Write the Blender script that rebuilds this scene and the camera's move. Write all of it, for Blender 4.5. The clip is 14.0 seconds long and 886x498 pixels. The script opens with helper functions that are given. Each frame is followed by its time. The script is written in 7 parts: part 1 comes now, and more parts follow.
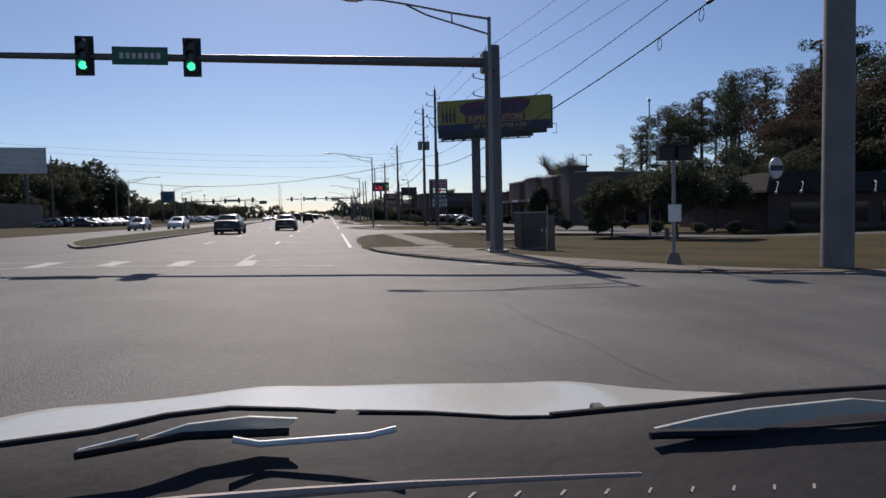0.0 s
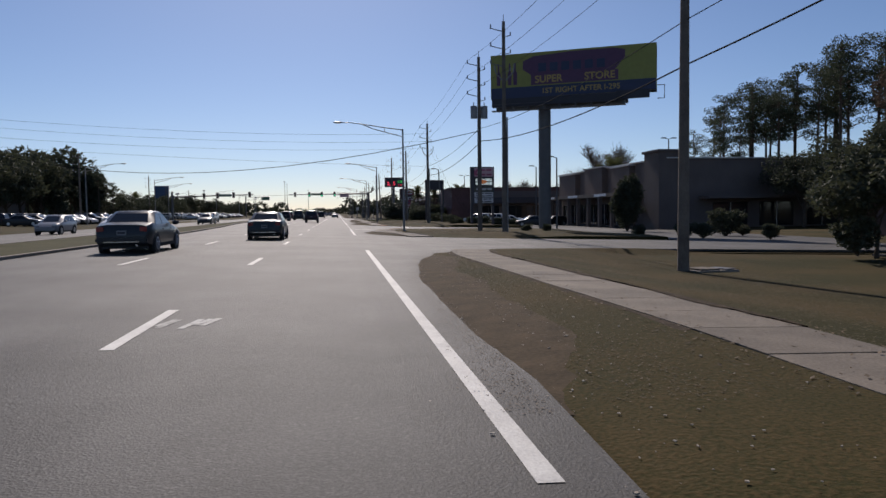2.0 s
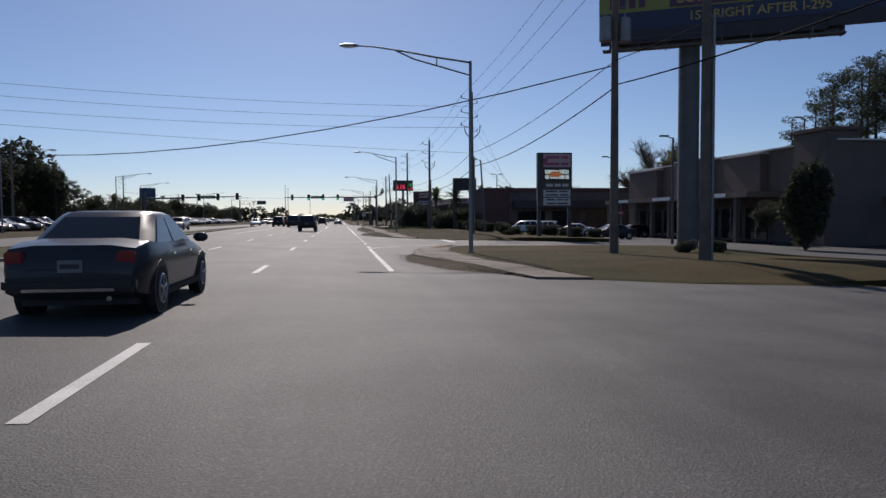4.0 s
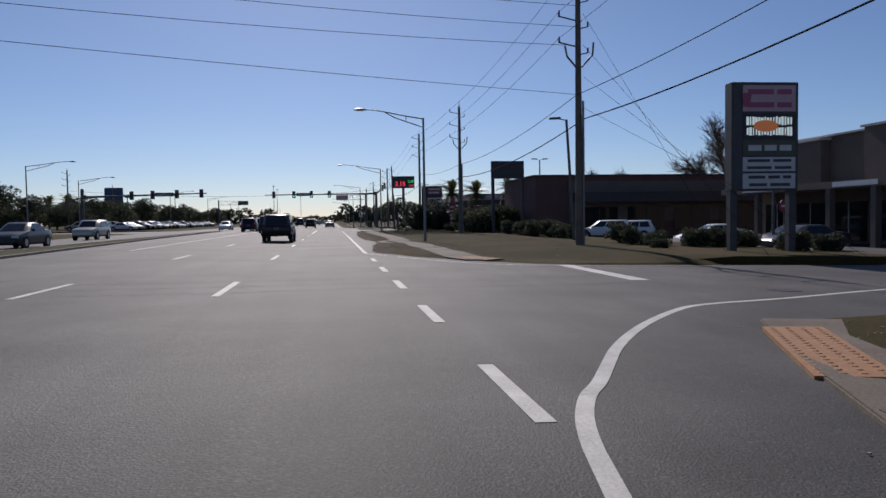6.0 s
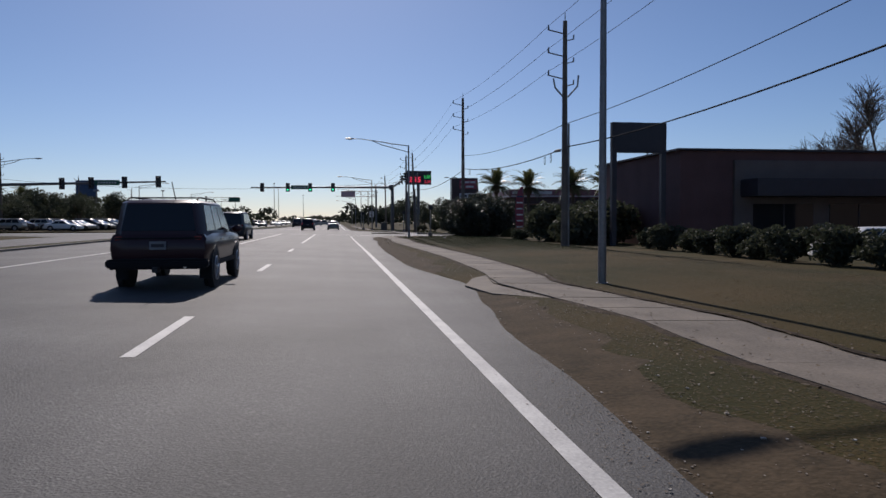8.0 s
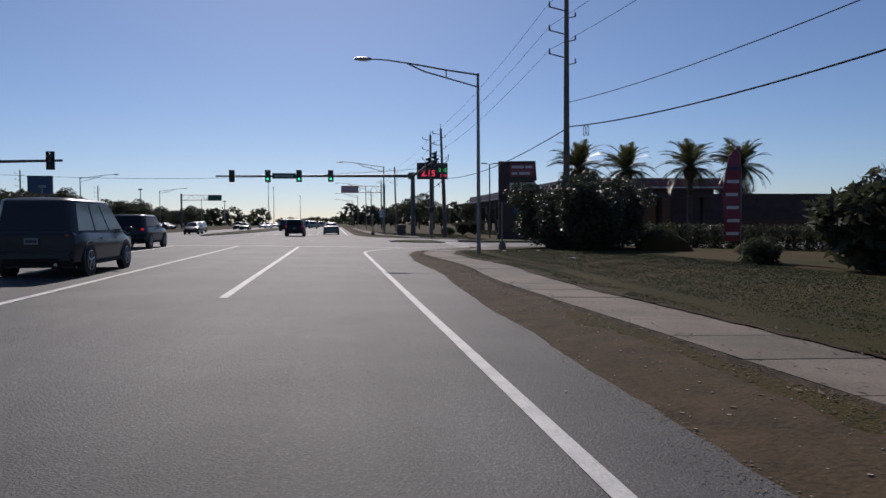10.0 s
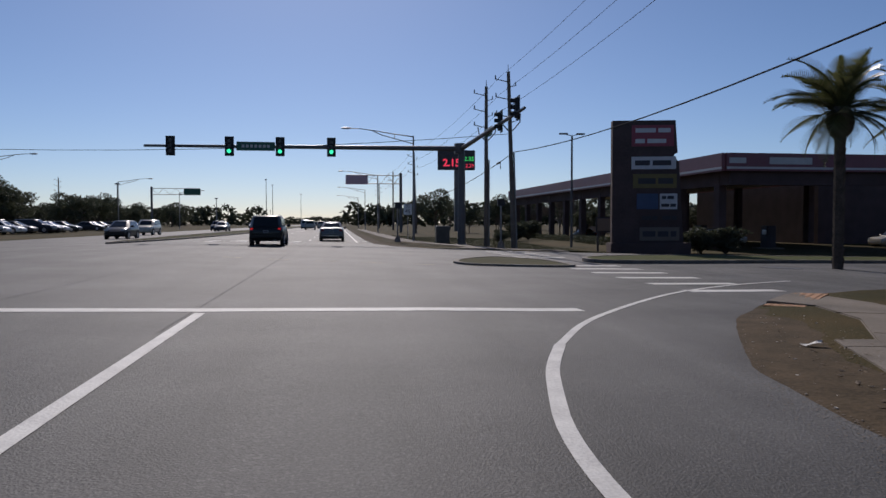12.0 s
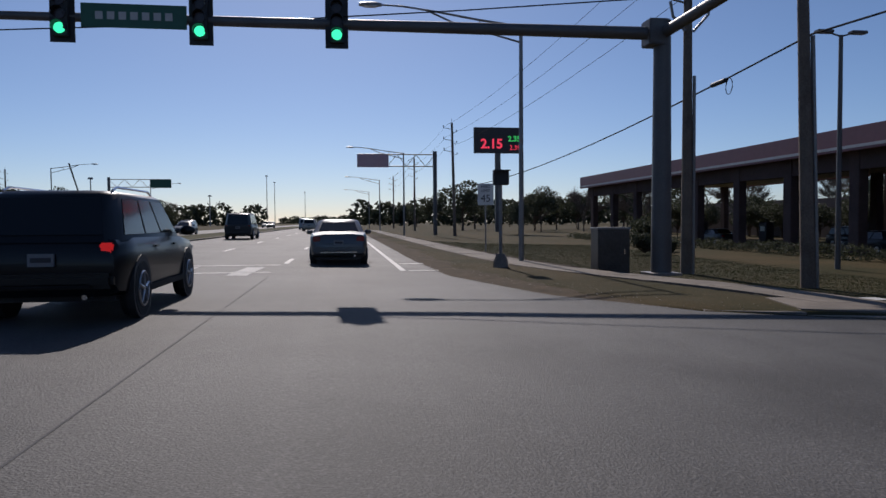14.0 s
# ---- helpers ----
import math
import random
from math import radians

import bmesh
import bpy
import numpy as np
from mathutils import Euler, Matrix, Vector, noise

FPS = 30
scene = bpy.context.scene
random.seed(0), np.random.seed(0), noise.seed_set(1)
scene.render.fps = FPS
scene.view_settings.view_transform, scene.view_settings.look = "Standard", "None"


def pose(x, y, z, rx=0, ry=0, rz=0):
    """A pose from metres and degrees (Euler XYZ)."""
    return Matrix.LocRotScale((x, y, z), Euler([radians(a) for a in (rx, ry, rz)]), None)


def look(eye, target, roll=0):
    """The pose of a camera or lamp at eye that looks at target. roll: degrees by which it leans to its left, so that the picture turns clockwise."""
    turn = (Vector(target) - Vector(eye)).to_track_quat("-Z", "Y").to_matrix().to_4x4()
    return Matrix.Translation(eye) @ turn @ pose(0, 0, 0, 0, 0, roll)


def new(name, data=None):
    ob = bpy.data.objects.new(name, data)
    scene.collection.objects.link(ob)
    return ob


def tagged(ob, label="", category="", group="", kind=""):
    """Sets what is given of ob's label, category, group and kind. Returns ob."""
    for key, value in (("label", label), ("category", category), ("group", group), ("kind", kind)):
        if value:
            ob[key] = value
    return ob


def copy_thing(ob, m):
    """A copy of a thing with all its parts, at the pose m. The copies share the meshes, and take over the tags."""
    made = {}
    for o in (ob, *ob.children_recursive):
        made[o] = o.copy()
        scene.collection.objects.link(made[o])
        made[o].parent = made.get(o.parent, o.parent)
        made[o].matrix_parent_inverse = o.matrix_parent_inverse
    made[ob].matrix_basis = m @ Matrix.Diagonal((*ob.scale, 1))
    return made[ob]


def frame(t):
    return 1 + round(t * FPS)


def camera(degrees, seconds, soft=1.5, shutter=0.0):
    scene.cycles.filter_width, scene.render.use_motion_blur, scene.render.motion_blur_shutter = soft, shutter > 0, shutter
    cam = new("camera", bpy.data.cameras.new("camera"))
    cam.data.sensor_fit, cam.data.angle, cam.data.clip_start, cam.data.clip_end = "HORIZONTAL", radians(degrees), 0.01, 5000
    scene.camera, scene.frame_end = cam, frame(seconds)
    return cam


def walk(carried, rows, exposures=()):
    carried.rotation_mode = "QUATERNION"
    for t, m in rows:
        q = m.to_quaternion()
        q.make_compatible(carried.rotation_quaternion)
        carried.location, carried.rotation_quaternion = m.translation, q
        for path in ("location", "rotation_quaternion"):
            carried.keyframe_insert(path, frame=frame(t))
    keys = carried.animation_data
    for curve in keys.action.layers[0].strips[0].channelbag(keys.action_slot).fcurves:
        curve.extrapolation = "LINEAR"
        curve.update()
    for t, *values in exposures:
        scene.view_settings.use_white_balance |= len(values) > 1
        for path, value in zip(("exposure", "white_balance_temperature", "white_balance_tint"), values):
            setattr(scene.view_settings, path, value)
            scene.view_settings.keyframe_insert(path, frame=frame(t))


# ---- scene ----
cam = camera(64.4, 14.0)
PATH = [
    (0, (0.88, -1.604, 1.448), (1.195, 0.368, 1.346), -1.1),
    (0.5, (0.854, 5.528, 1.392), (1.16, 7.501, 1.289), -0.7),
    (1, (0.786, 12.523, 1.465), (1.082, 14.498, 1.364), -1.1),
    (1.5, (0.694, 19.361, 1.443), (0.988, 21.336, 1.347), -1.0),
    (2, (0.622, 26.059, 1.49), (0.917, 28.034, 1.384), -0.7),
    (2.5, (0.606, 32.33, 1.443), (0.894, 34.307, 1.351), -0.1),
    (3, (0.481, 39.135, 1.432), (0.762, 41.114, 1.35), -0.2),
    (5.5, (0.314, 76.598, 1.449), (0.625, 78.572, 1.354), -0.7),
    (6, (0.349, 84.198, 1.435), (0.659, 86.172, 1.35), -0.9),
    (6.5, (0.317, 92.066, 1.411), (0.631, 94.039, 1.33), -0.6),
    (7, (0.371, 99.473, 1.459), (0.665, 101.449, 1.377), -0.2),
    (7.5, (0.336, 107.272, 1.473), (0.634, 109.248, 1.393), -0.0),
    (8, (0.304, 115.211, 1.458), (0.605, 117.186, 1.378), -0.2),
    (10.5, (0.216, 154.568, 1.461), (0.521, 156.544, 1.385), -0.4),
    (11, (0.171, 162.16, 1.447), (0.471, 164.136, 1.37), -0.1),
    (11.5, (0.172, 170.147, 1.447), (0.477, 172.122, 1.372), -0.2),
    (12, (0.26, 177.824, 1.451), (0.559, 179.8, 1.376), -0.1),
    (12.5, (0.324, 185.614, 1.417), (0.614, 187.592, 1.348), -0.2),
    (13, (0.211, 193.4, 1.453), (0.5, 195.378, 1.386), -0.2),
    (13.5, (0.105, 201.318, 1.465), (0.391, 203.296, 1.391), -0.5),
    (14, (0.019, 209.227, 1.412), (0.302, 211.206, 1.334), -0.4),
]
walk(cam, [(t, look(eye, target, roll)) for t, eye, target, roll in PATH], [(0, 0.1, 6950, 16), (3, 0.0, 6900, 16), (5.5, -0.1, 6650, 16), (14, -0.12, 6650, 16)])

# ---- light ----
world = bpy.data.worlds.new("sky")
scene.world = world
world.use_nodes = True
wn = world.node_tree
sky = wn.nodes.new("ShaderNodeTexSky")
sky.sky_type = "NISHITA"
sky.sun_disc = False
SUN_EL, SUN_AZ = radians(36.6), radians(-2.0)
sky.sun_elevation = SUN_EL
sky.sun_rotation = SUN_AZ
sky.altitude = 10
sky.air_density, sky.dust_density, sky.ozone_density = 0.8, 0.33, 6.7
wn.links.new(sky.outputs[0], wn.nodes["Background"].inputs[0])
wn.nodes["Background"].inputs[1].default_value = 0.081
sun = new("sun", bpy.data.lights.new("sun", "SUN"))
sun.data.energy, sun.data.angle, sun.data.color = 3.7, radians(0.55), (1.0, 0.955, 0.905)
sdir = Vector((math.sin(SUN_AZ) * math.cos(SUN_EL), math.cos(SUN_AZ) * math.cos(SUN_EL), math.sin(SUN_EL)))
sun.matrix_world = look(sdir * 200, (0, 0, 0))
scene.view_settings.exposure = 0.0


# ---- materials ----
def mat(name, col, rough=0.7, metal=0.0, var=0.25, scale=3.0, fine=40.0, bump=0.15, spec=0.5, coat=0.0, alt=None, per=0.0, band=0.14):
    """A surface with a wide stain, a fine grain and a little relief; alt: the second colour."""
    m = bpy.data.materials.new(name)
    m.use_nodes = True
    nt = m.node_tree
    p = nt.nodes["Principled BSDF"]
    tc = nt.nodes.new("ShaderNodeTexCoord")
    n1, n2 = nt.nodes.new("ShaderNodeTexNoise"), nt.nodes.new("ShaderNodeTexNoise")
    for n, s, d in ((n1, scale, 5.0), (n2, fine, 3.0)):
        n.inputs["Scale"].default_value, n.inputs["Detail"].default_value = s, d
        nt.links.new(tc.outputs["Object"], n.inputs["Vector"])
    lo = [c * (1 - var) for c in col] if alt is None else list(alt)
    hi = [min(1, c * (1 + var)) for c in col] if alt is None else list(col)
    mix = nt.nodes.new("ShaderNodeMix")
    mix.data_type = "RGBA"
    ramp = nt.nodes.new("ShaderNodeMapRange")
    ramp.inputs["From Min"].default_value, ramp.inputs["From Max"].default_value = 0.5 - band, 0.5 + band
    add = nt.nodes.new("ShaderNodeMath")
    add.operation = "MULTIPLY_ADD"
    add.inputs[1].default_value = 0.45
    sub = nt.nodes.new("ShaderNodeMath")
    sub.operation = "MULTIPLY_ADD"
    sub.inputs[1].default_value, sub.inputs[2].default_value = 0.55, 0.0
    nt.links.new(n2.outputs[0], add.inputs[0])
    nt.links.new(n1.outputs[0], sub.inputs[0])
    nt.links.new(sub.outputs[0], add.inputs[2])
    nt.links.new(add.outputs[0], ramp.inputs[0])
    nt.links.new(ramp.outputs[0], mix.inputs[0])
    mix.inputs["A"].default_value, mix.inputs["B"].default_value = (*lo, 1), (*hi, 1)
    out = mix.outputs["Result"]
    if per:
        oi, hs, mr = nt.nodes.new("ShaderNodeObjectInfo"), nt.nodes.new("ShaderNodeHueSaturation"), nt.nodes.new("ShaderNodeMapRange")
        mr.inputs["To Min"].default_value, mr.inputs["To Max"].default_value = 1 - per, 1 + per
        nt.links.new(oi.outputs["Random"], mr.inputs[0])
        nt.links.new(mr.outputs[0], hs.inputs["Value"])
        nt.links.new(out, hs.inputs["Color"])
        out = hs.outputs[0]
    nt.links.new(out, p.inputs["Base Color"])
    p.inputs["Roughness"].default_value, p.inputs["Metallic"].default_value = rough, metal
    p.inputs["Specular IOR Level"].default_value = spec
    p.inputs["Coat Weight"].default_value = coat
    if bump:
        b = nt.nodes.new("ShaderNodeBump")
        b.inputs["Strength"].default_value, b.inputs["Distance"].default_value = bump, 0.02
        nt.links.new(n2.outputs[0], b.inputs["Height"])
        nt.links.new(b.outputs[0], p.inputs["Normal"])
    return m


def glow(name, col, strength):
    m = bpy.data.materials.new(name)
    m.use_nodes = True
    p = m.node_tree.nodes["Principled BSDF"]
    p.inputs["Base Color"].default_value = (*[c * 0.3 for c in col], 1)
    p.inputs["Emission Color"].default_value = (*col, 1)
    p.inputs["Emission Strength"].default_value = strength
    return m


def glass(name, tint, rough=0.03):
    """Dark tinted window glass, seen from outside."""
    m = bpy.data.materials.new(name)
    m.use_nodes = True
    p = m.node_tree.nodes["Principled BSDF"]
    p.inputs["Base Color"].default_value = (*tint, 1)
    p.inputs["Roughness"].default_value = rough
    p.inputs["Specular IOR Level"].default_value = 0.42
    return m


def leafy(name, a, b, rough=0.55, through_light=0.35):
    """Leaves: colour differs from clump to clump, some light comes through."""
    m = bpy.data.materials.new(name)
    m.use_nodes = True
    nt = m.node_tree
    p = nt.nodes["Principled BSDF"]
    g = nt.nodes.new("ShaderNodeNewGeometry")
    mix = nt.nodes.new("ShaderNodeMix")
    mix.data_type = "RGBA"
    mix.inputs["A"].default_value, mix.inputs["B"].default_value = (*a, 1), (*b, 1)
    nt.links.new(g.outputs["Random Per Island"], mix.inputs[0])
    nt.links.new(mix.outputs["Result"], p.inputs["Base Color"])
    p.inputs["Roughness"].default_value = rough
    t = nt.nodes.new("ShaderNodeBsdfTranslucent")
    nt.links.new(mix.outputs["Result"], t.inputs[0])
    ms = nt.nodes.new("ShaderNodeMixShader")
    ms.inputs[0].default_value = through_light
    nt.links.new(p.outputs[0], ms.inputs[1])
    nt.links.new(t.outputs[0], ms.inputs[2])
    nt.links.new(ms.outputs[0], nt.nodes["Material Output"].inputs[0])
    return m


def asphalt_mat():
    """Grey worn asphalt with stone grain, wide stains and tracks along the road."""
    m = mat("asphalt", (0.057, 0.055, 0.0525), 0.735, var=0.55, scale=0.35, fine=55.0, bump=0.5, spec=0.38)
    nt = m.node_tree
    p = nt.nodes["Principled BSDF"]
    src = p.inputs["Base Color"].links[0].from_socket
    tc, mp, n = nt.nodes.new("ShaderNodeTexCoord"), nt.nodes.new("ShaderNodeMapping"), nt.nodes.new("ShaderNodeTexNoise")
    mp.inputs["Scale"].default_value = (1.1, 0.02, 1)
    n.inputs["Scale"].default_value, n.inputs["Detail"].default_value = 1.0, 6.0
    nt.links.new(tc.outputs["Object"], mp.inputs[0])
    nt.links.new(mp.outputs[0], n.inputs["Vector"])
    mr = nt.nodes.new("ShaderNodeMapRange")
    mr.inputs["From Min"].default_value, mr.inputs["From Max"].default_value = 0.3, 0.7
    mr.inputs["To Min"].default_value, mr.inputs["To Max"].default_value = 0.78, 1.2
    hs = nt.nodes.new("ShaderNodeHueSaturation")
    nt.links.new(n.outputs[0], mr.inputs[0])
    nt.links.new(mr.outputs[0], hs.inputs["Value"])
    nt.links.new(src, hs.inputs["Color"])
    chips, cr, ch = nt.nodes.new("ShaderNodeTexNoise"), nt.nodes.new("ShaderNodeMapRange"), nt.nodes.new("ShaderNodeHueSaturation")
    chips.inputs["Scale"].default_value, chips.inputs["Detail"].default_value = 34.0, 2.0
    cr.inputs["From Min"].default_value, cr.inputs["From Max"].default_value = 0.5, 0.72
    cr.inputs["To Min"].default_value, cr.inputs["To Max"].default_value = 0.9, 1.5
    nt.links.new(tc.outputs["Object"], chips.inputs["Vector"])
    nt.links.new(chips.outputs[0], cr.inputs[0])
    nt.links.new(cr.outputs[0], ch.inputs["Value"])
    nt.links.new(hs.outputs[0], ch.inputs["Color"])
    nt.links.new(ch.outputs[0], p.inputs["Base Color"])
    return m


ASPHALT = asphalt_mat()
ASPHALT_DARK = mat("lot_asphalt", (0.07, 0.07, 0.072), 0.85, var=0.3, scale=0.5, fine=45, bump=0.4, spec=0.3)
CONCRETE = mat("concrete", (0.155, 0.13, 0.102), 0.85, var=0.36, scale=0.8, fine=30, bump=0.25, spec=0.3, per=0.1)
KERB = mat("kerb_concrete", (0.2, 0.172, 0.146), 0.85, var=0.3, scale=2, fine=30, bump=0.3, spec=0.3, per=0.08)
GRASS = mat("dry_grass", (0.074, 0.051, 0.02), 0.95, alt=(0.032, 0.031, 0.009), scale=0.22, fine=26.0, bump=0.8, spec=0.1, band=0.085)
MEDIAN_GRASS = mat("median_grass", (0.085, 0.076, 0.037), 0.95, alt=(0.045, 0.046, 0.02), scale=0.4, fine=22.0, bump=0.8, spec=0.1)
PAINT = mat("road_paint", (0.6, 0.59, 0.55), 0.7, alt=(0.4, 0.39, 0.37), scale=2.5, fine=35, bump=0.25)
PAINT_WORN = mat("worn_road_paint", (0.52, 0.51, 0.48), 0.75, alt=(0.2, 0.2, 0.19), scale=6, fine=30, bump=0.2)
DIRT = mat("dirt", (0.098, 0.07, 0.043), 0.95, alt=(0.046, 0.035, 0.021), scale=2, fine=22, bump=0.6, spec=0.1)
GALV = mat("galvanised_steel", (0.25, 0.24, 0.235), 0.5, 0.7, var=0.15, scale=2, fine=18, bump=0.05)
MAST = mat("mast_paint", (0.12, 0.115, 0.113), 0.5, 0.3, var=0.12, scale=1.5, fine=20, bump=0.05)
WOOD = mat("weathered_pole_wood", (0.17, 0.14, 0.115), 0.9, var=0.3, scale=1.2, fine=24, bump=0.5, spec=0.2)
POLE_CON = mat("pole_concrete", (0.2, 0.185, 0.175), 0.85, var=0.2, scale=0.8, fine=16, bump=0.3, spec=0.2)
BLACK = mat("black_housing", (0.025, 0.025, 0.027), 0.6, var=0.2, bump=0.05)
CABLE = mat("cable_rubber", (0.02, 0.02, 0.022), 0.95, var=0.1, bump=0.0, spec=0.05)
INSUL = mat("insulator_porcelain", (0.2, 0.2, 0.21), 0.3, var=0.1, bump=0.0)
SIGN_GREEN = mat("sign_green", (0.02, 0.11, 0.07), 0.5, var=0.1, bump=0.02)
WHITE = mat("white_sheet", (0.75, 0.75, 0.73), 0.5, var=0.06, bump=0.03)
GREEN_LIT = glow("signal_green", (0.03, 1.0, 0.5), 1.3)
LENS_OFF = mat("dark_lens", (0.03, 0.012, 0.012), 0.25, var=0.1, bump=0.0)
LED_RED = glow("led_red", (1.0, 0.06, 0.12), 0.8)
LED_GREEN = glow("led_green", (0.05, 0.9, 0.2), 0.5)
TYRE = mat("tyre_rubber", (0.02, 0.02, 0.02), 0.85, var=0.2, bump=0.1)
RIM = mat("alloy", (0.45, 0.45, 0.47), 0.35, 0.9, var=0.1, bump=0.0)
CARGLASS = glass("car_glass", (0.012, 0.014, 0.016), 0.1)
CHROME = mat("chrome", (0.6, 0.6, 0.62), 0.15, 1.0, var=0.05, bump=0.0)
TAIL = mat("tail_lens", (0.25, 0.01, 0.012), 0.2, var=0.1, bump=0.0, coat=0.4)
TAIL_LIT = glow("tail_lit", (1.0, 0.03, 0.03), 0.32)
HEADLAMP = glass("headlamp_glass", (0.55, 0.56, 0.58), 0.1)
PLASTIC = mat("dark_plastic", (0.012, 0.012, 0.014), 0.7, var=0.15, bump=0.08, spec=0.2)
BARK = mat("bark", (0.11, 0.085, 0.065), 0.95, var=0.35, scale=3, fine=18, bump=0.7, spec=0.1)
BARE = mat("bare_twigs", (0.16, 0.135, 0.115), 0.9, var=0.25, bump=0.2, spec=0.1)
LEAF = leafy("leaves_dark", (0.046, 0.054, 0.032), (0.07, 0.077, 0.045), 0.8)
LEAF_PINE = leafy("needles", (0.044, 0.058, 0.034), (0.072, 0.084, 0.05), 0.8)
LEAF_RUST = leafy("rust_leaves", (0.06, 0.042, 0.032), (0.078, 0.056, 0.042), 0.85)
LEAF_BUSH = leafy("glossy_leaves", (0.036, 0.044, 0.026), (0.066, 0.074, 0.046), 0.48, 0.25)
LEAF_PALM = leafy("palm_fronds", (0.07, 0.085, 0.03), (0.14, 0.14, 0.06), 0.4, 0.3)
BLADES_GREEN = leafy("green_blades", (0.042, 0.05, 0.014), (0.078, 0.084, 0.026), 0.9, 0.1)
LITTER = mat("leaf_litter", (0.085, 0.062, 0.043), 0.95, alt=(0.026, 0.02, 0.014), scale=3.0, fine=30, bump=0.9, spec=0.1)
BLADES = leafy("grass_blades", (0.038, 0.031, 0.012), (0.11, 0.078, 0.034), 0.95, 0.1)
STUCCO = mat("brown_stucco", (0.155, 0.125, 0.112), 0.9, var=0.12, scale=0.5, fine=20, bump=0.2, spec=0.2)
STUCCO_TAN = mat("tan_stucco", (0.2, 0.165, 0.135), 0.9, var=0.12, scale=0.5, fine=20, bump=0.2, spec=0.2)
REDWALL = mat("dark_red_wall", (0.14, 0.075, 0.07), 0.8, var=0.15, scale=0.6, fine=14, bump=0.2, spec=0.2)
BRICKISH = mat("dark_brick", (0.095, 0.066, 0.062), 0.9, var=0.2, scale=0.8, fine=12, bump=0.3, spec=0.2)
ROOF = mat("flat_roof", (0.24, 0.24, 0.24), 0.9, var=0.15, bump=0.2)
TRIM = mat("pale_trim", (0.55, 0.53, 0.5), 0.6, var=0.08, bump=0.05)
REDBAND = mat("red_fascia", (0.225, 0.081, 0.092), 0.5, var=0.08, bump=0.03)
SHOPGLASS = glass("shop_glass", (0.02, 0.022, 0.024), 0.05)


# ---- mesh tools ----
class Build:
    """Collects corners and faces of one mesh."""

    def __init__(self):
        self.v, self.f = [], []

    def add(self, vs, fs):
        n = len(self.v)
        self.v += [tuple(p) for p in vs]
        self.f += [tuple(i + n for i in q) for q in fs]
        return self

    def box(self, c, s, rz=0.0, m=None, taper=1.0):
        x, y, z = (a / 2 for a in s)
        pts = [Vector((i * x * k, j * y * k, h * z)) for h, k in ((-1, 1.0), (1, taper)) for i, j in ((-1, -1), (1, -1), (1, 1), (-1, 1))]
        r = Matrix.Rotation(radians(rz), 4, "Z") if m is None else m
        pts = [r @ p + Vector(c) for p in pts]
        return self.add(pts, [(3, 2, 1, 0), (4, 5, 6, 7), (0, 1, 5, 4), (1, 2, 6, 5), (2, 3, 7, 6), (3, 0, 4, 7)])

    def rod(self, a, b, r0, r1=None, n=10):
        r1 = r0 if r1 is None else r1
        a, b = Vector(a), Vector(b)
        q = (b - a).to_track_quat("Z", "Y")
        ring = [Vector((math.cos(2 * math.pi * i / n), math.sin(2 * math.pi * i / n), 0)) for i in range(n)]
        vs = [a + q @ (p * r0) for p in ring] + [b + q @ (p * r1) for p in ring]
        fs = [(i, (i + 1) % n, n + (i + 1) % n, n + i) for i in range(n)]
        return self.add(vs, fs + [tuple(range(n - 1, -1, -1)), tuple(range(n, 2 * n))])

    def tube(self, pts, r, n=6, r1=None):
        pts = [Vector(p) for p in pts]
        r1 = r if r1 is None else r1
        vs, fs = [], []
        for k, p in enumerate(pts):
            d = (pts[min(k + 1, len(pts) - 1)] - pts[max(k - 1, 0)]).normalized()
            q = d.to_track_quat("Z", "Y")
            rr = r + (r1 - r) * k / max(1, len(pts) - 1)
            vs += [p + q @ Vector((math.cos(2 * math.pi * i / n) * rr, math.sin(2 * math.pi * i / n) * rr, 0)) for i in range(n)]
        for k in range(len(pts) - 1):
            fs += [(k * n + i, k * n + (i + 1) % n, (k + 1) * n + (i + 1) % n, (k + 1) * n + i) for i in range(n)]
        return self.add(vs, fs + [tuple(range(n - 1, -1, -1)), tuple(range((len(pts) - 1) * n, len(pts) * n))])

    def slab(self, poly, z0, z1):
        """A flat outline (counter-clockwise) with thickness; z may be a function of x, y."""
        za = z0 if callable(z0) else (lambda x, y: z0)
        zb = z1 if callable(z1) else (lambda x, y: z1)
        n = len(poly)
        vs = [(x, y, za(x, y)) for x, y in poly] + [(x, y, zb(x, y)) for x, y in poly]
        fs = [tuple(range(n - 1, -1, -1)), tuple(range(n, 2 * n))] + [(i, (i + 1) % n, n + (i + 1) % n, n + i) for i in range(n)]
        return self.add(vs, fs)

    def loft(self, rings, closed=True, caps=True):
        n = len(rings[0])
        vs = [p for r in rings for p in r]
        fs = []
        for k in range(len(rings) - 1):
            for i in range(n if closed else n - 1):
                j = (i + 1) % n
                fs.append((k * n + i, k * n + j, (k + 1) * n + j, (k + 1) * n + i))
        if caps:
            fs += [tuple(range(n - 1, -1, -1)), tuple(range((len(rings) - 1) * n, len(rings) * n))]
        return self.add(vs, fs)

    def ball(self, c, r, n=10, m=6):
        rings = []
        for k in range(1, m):
            a = math.pi * k / m
            rings.append([(c[0] + r[0] * math.sin(a) * math.cos(2 * math.pi * i / n), c[1] + r[1] * math.sin(a) * math.sin(2 * math.pi * i / n), c[2] - r[2] * math.cos(a)) for i in range(n)])
        return self.loft(rings)


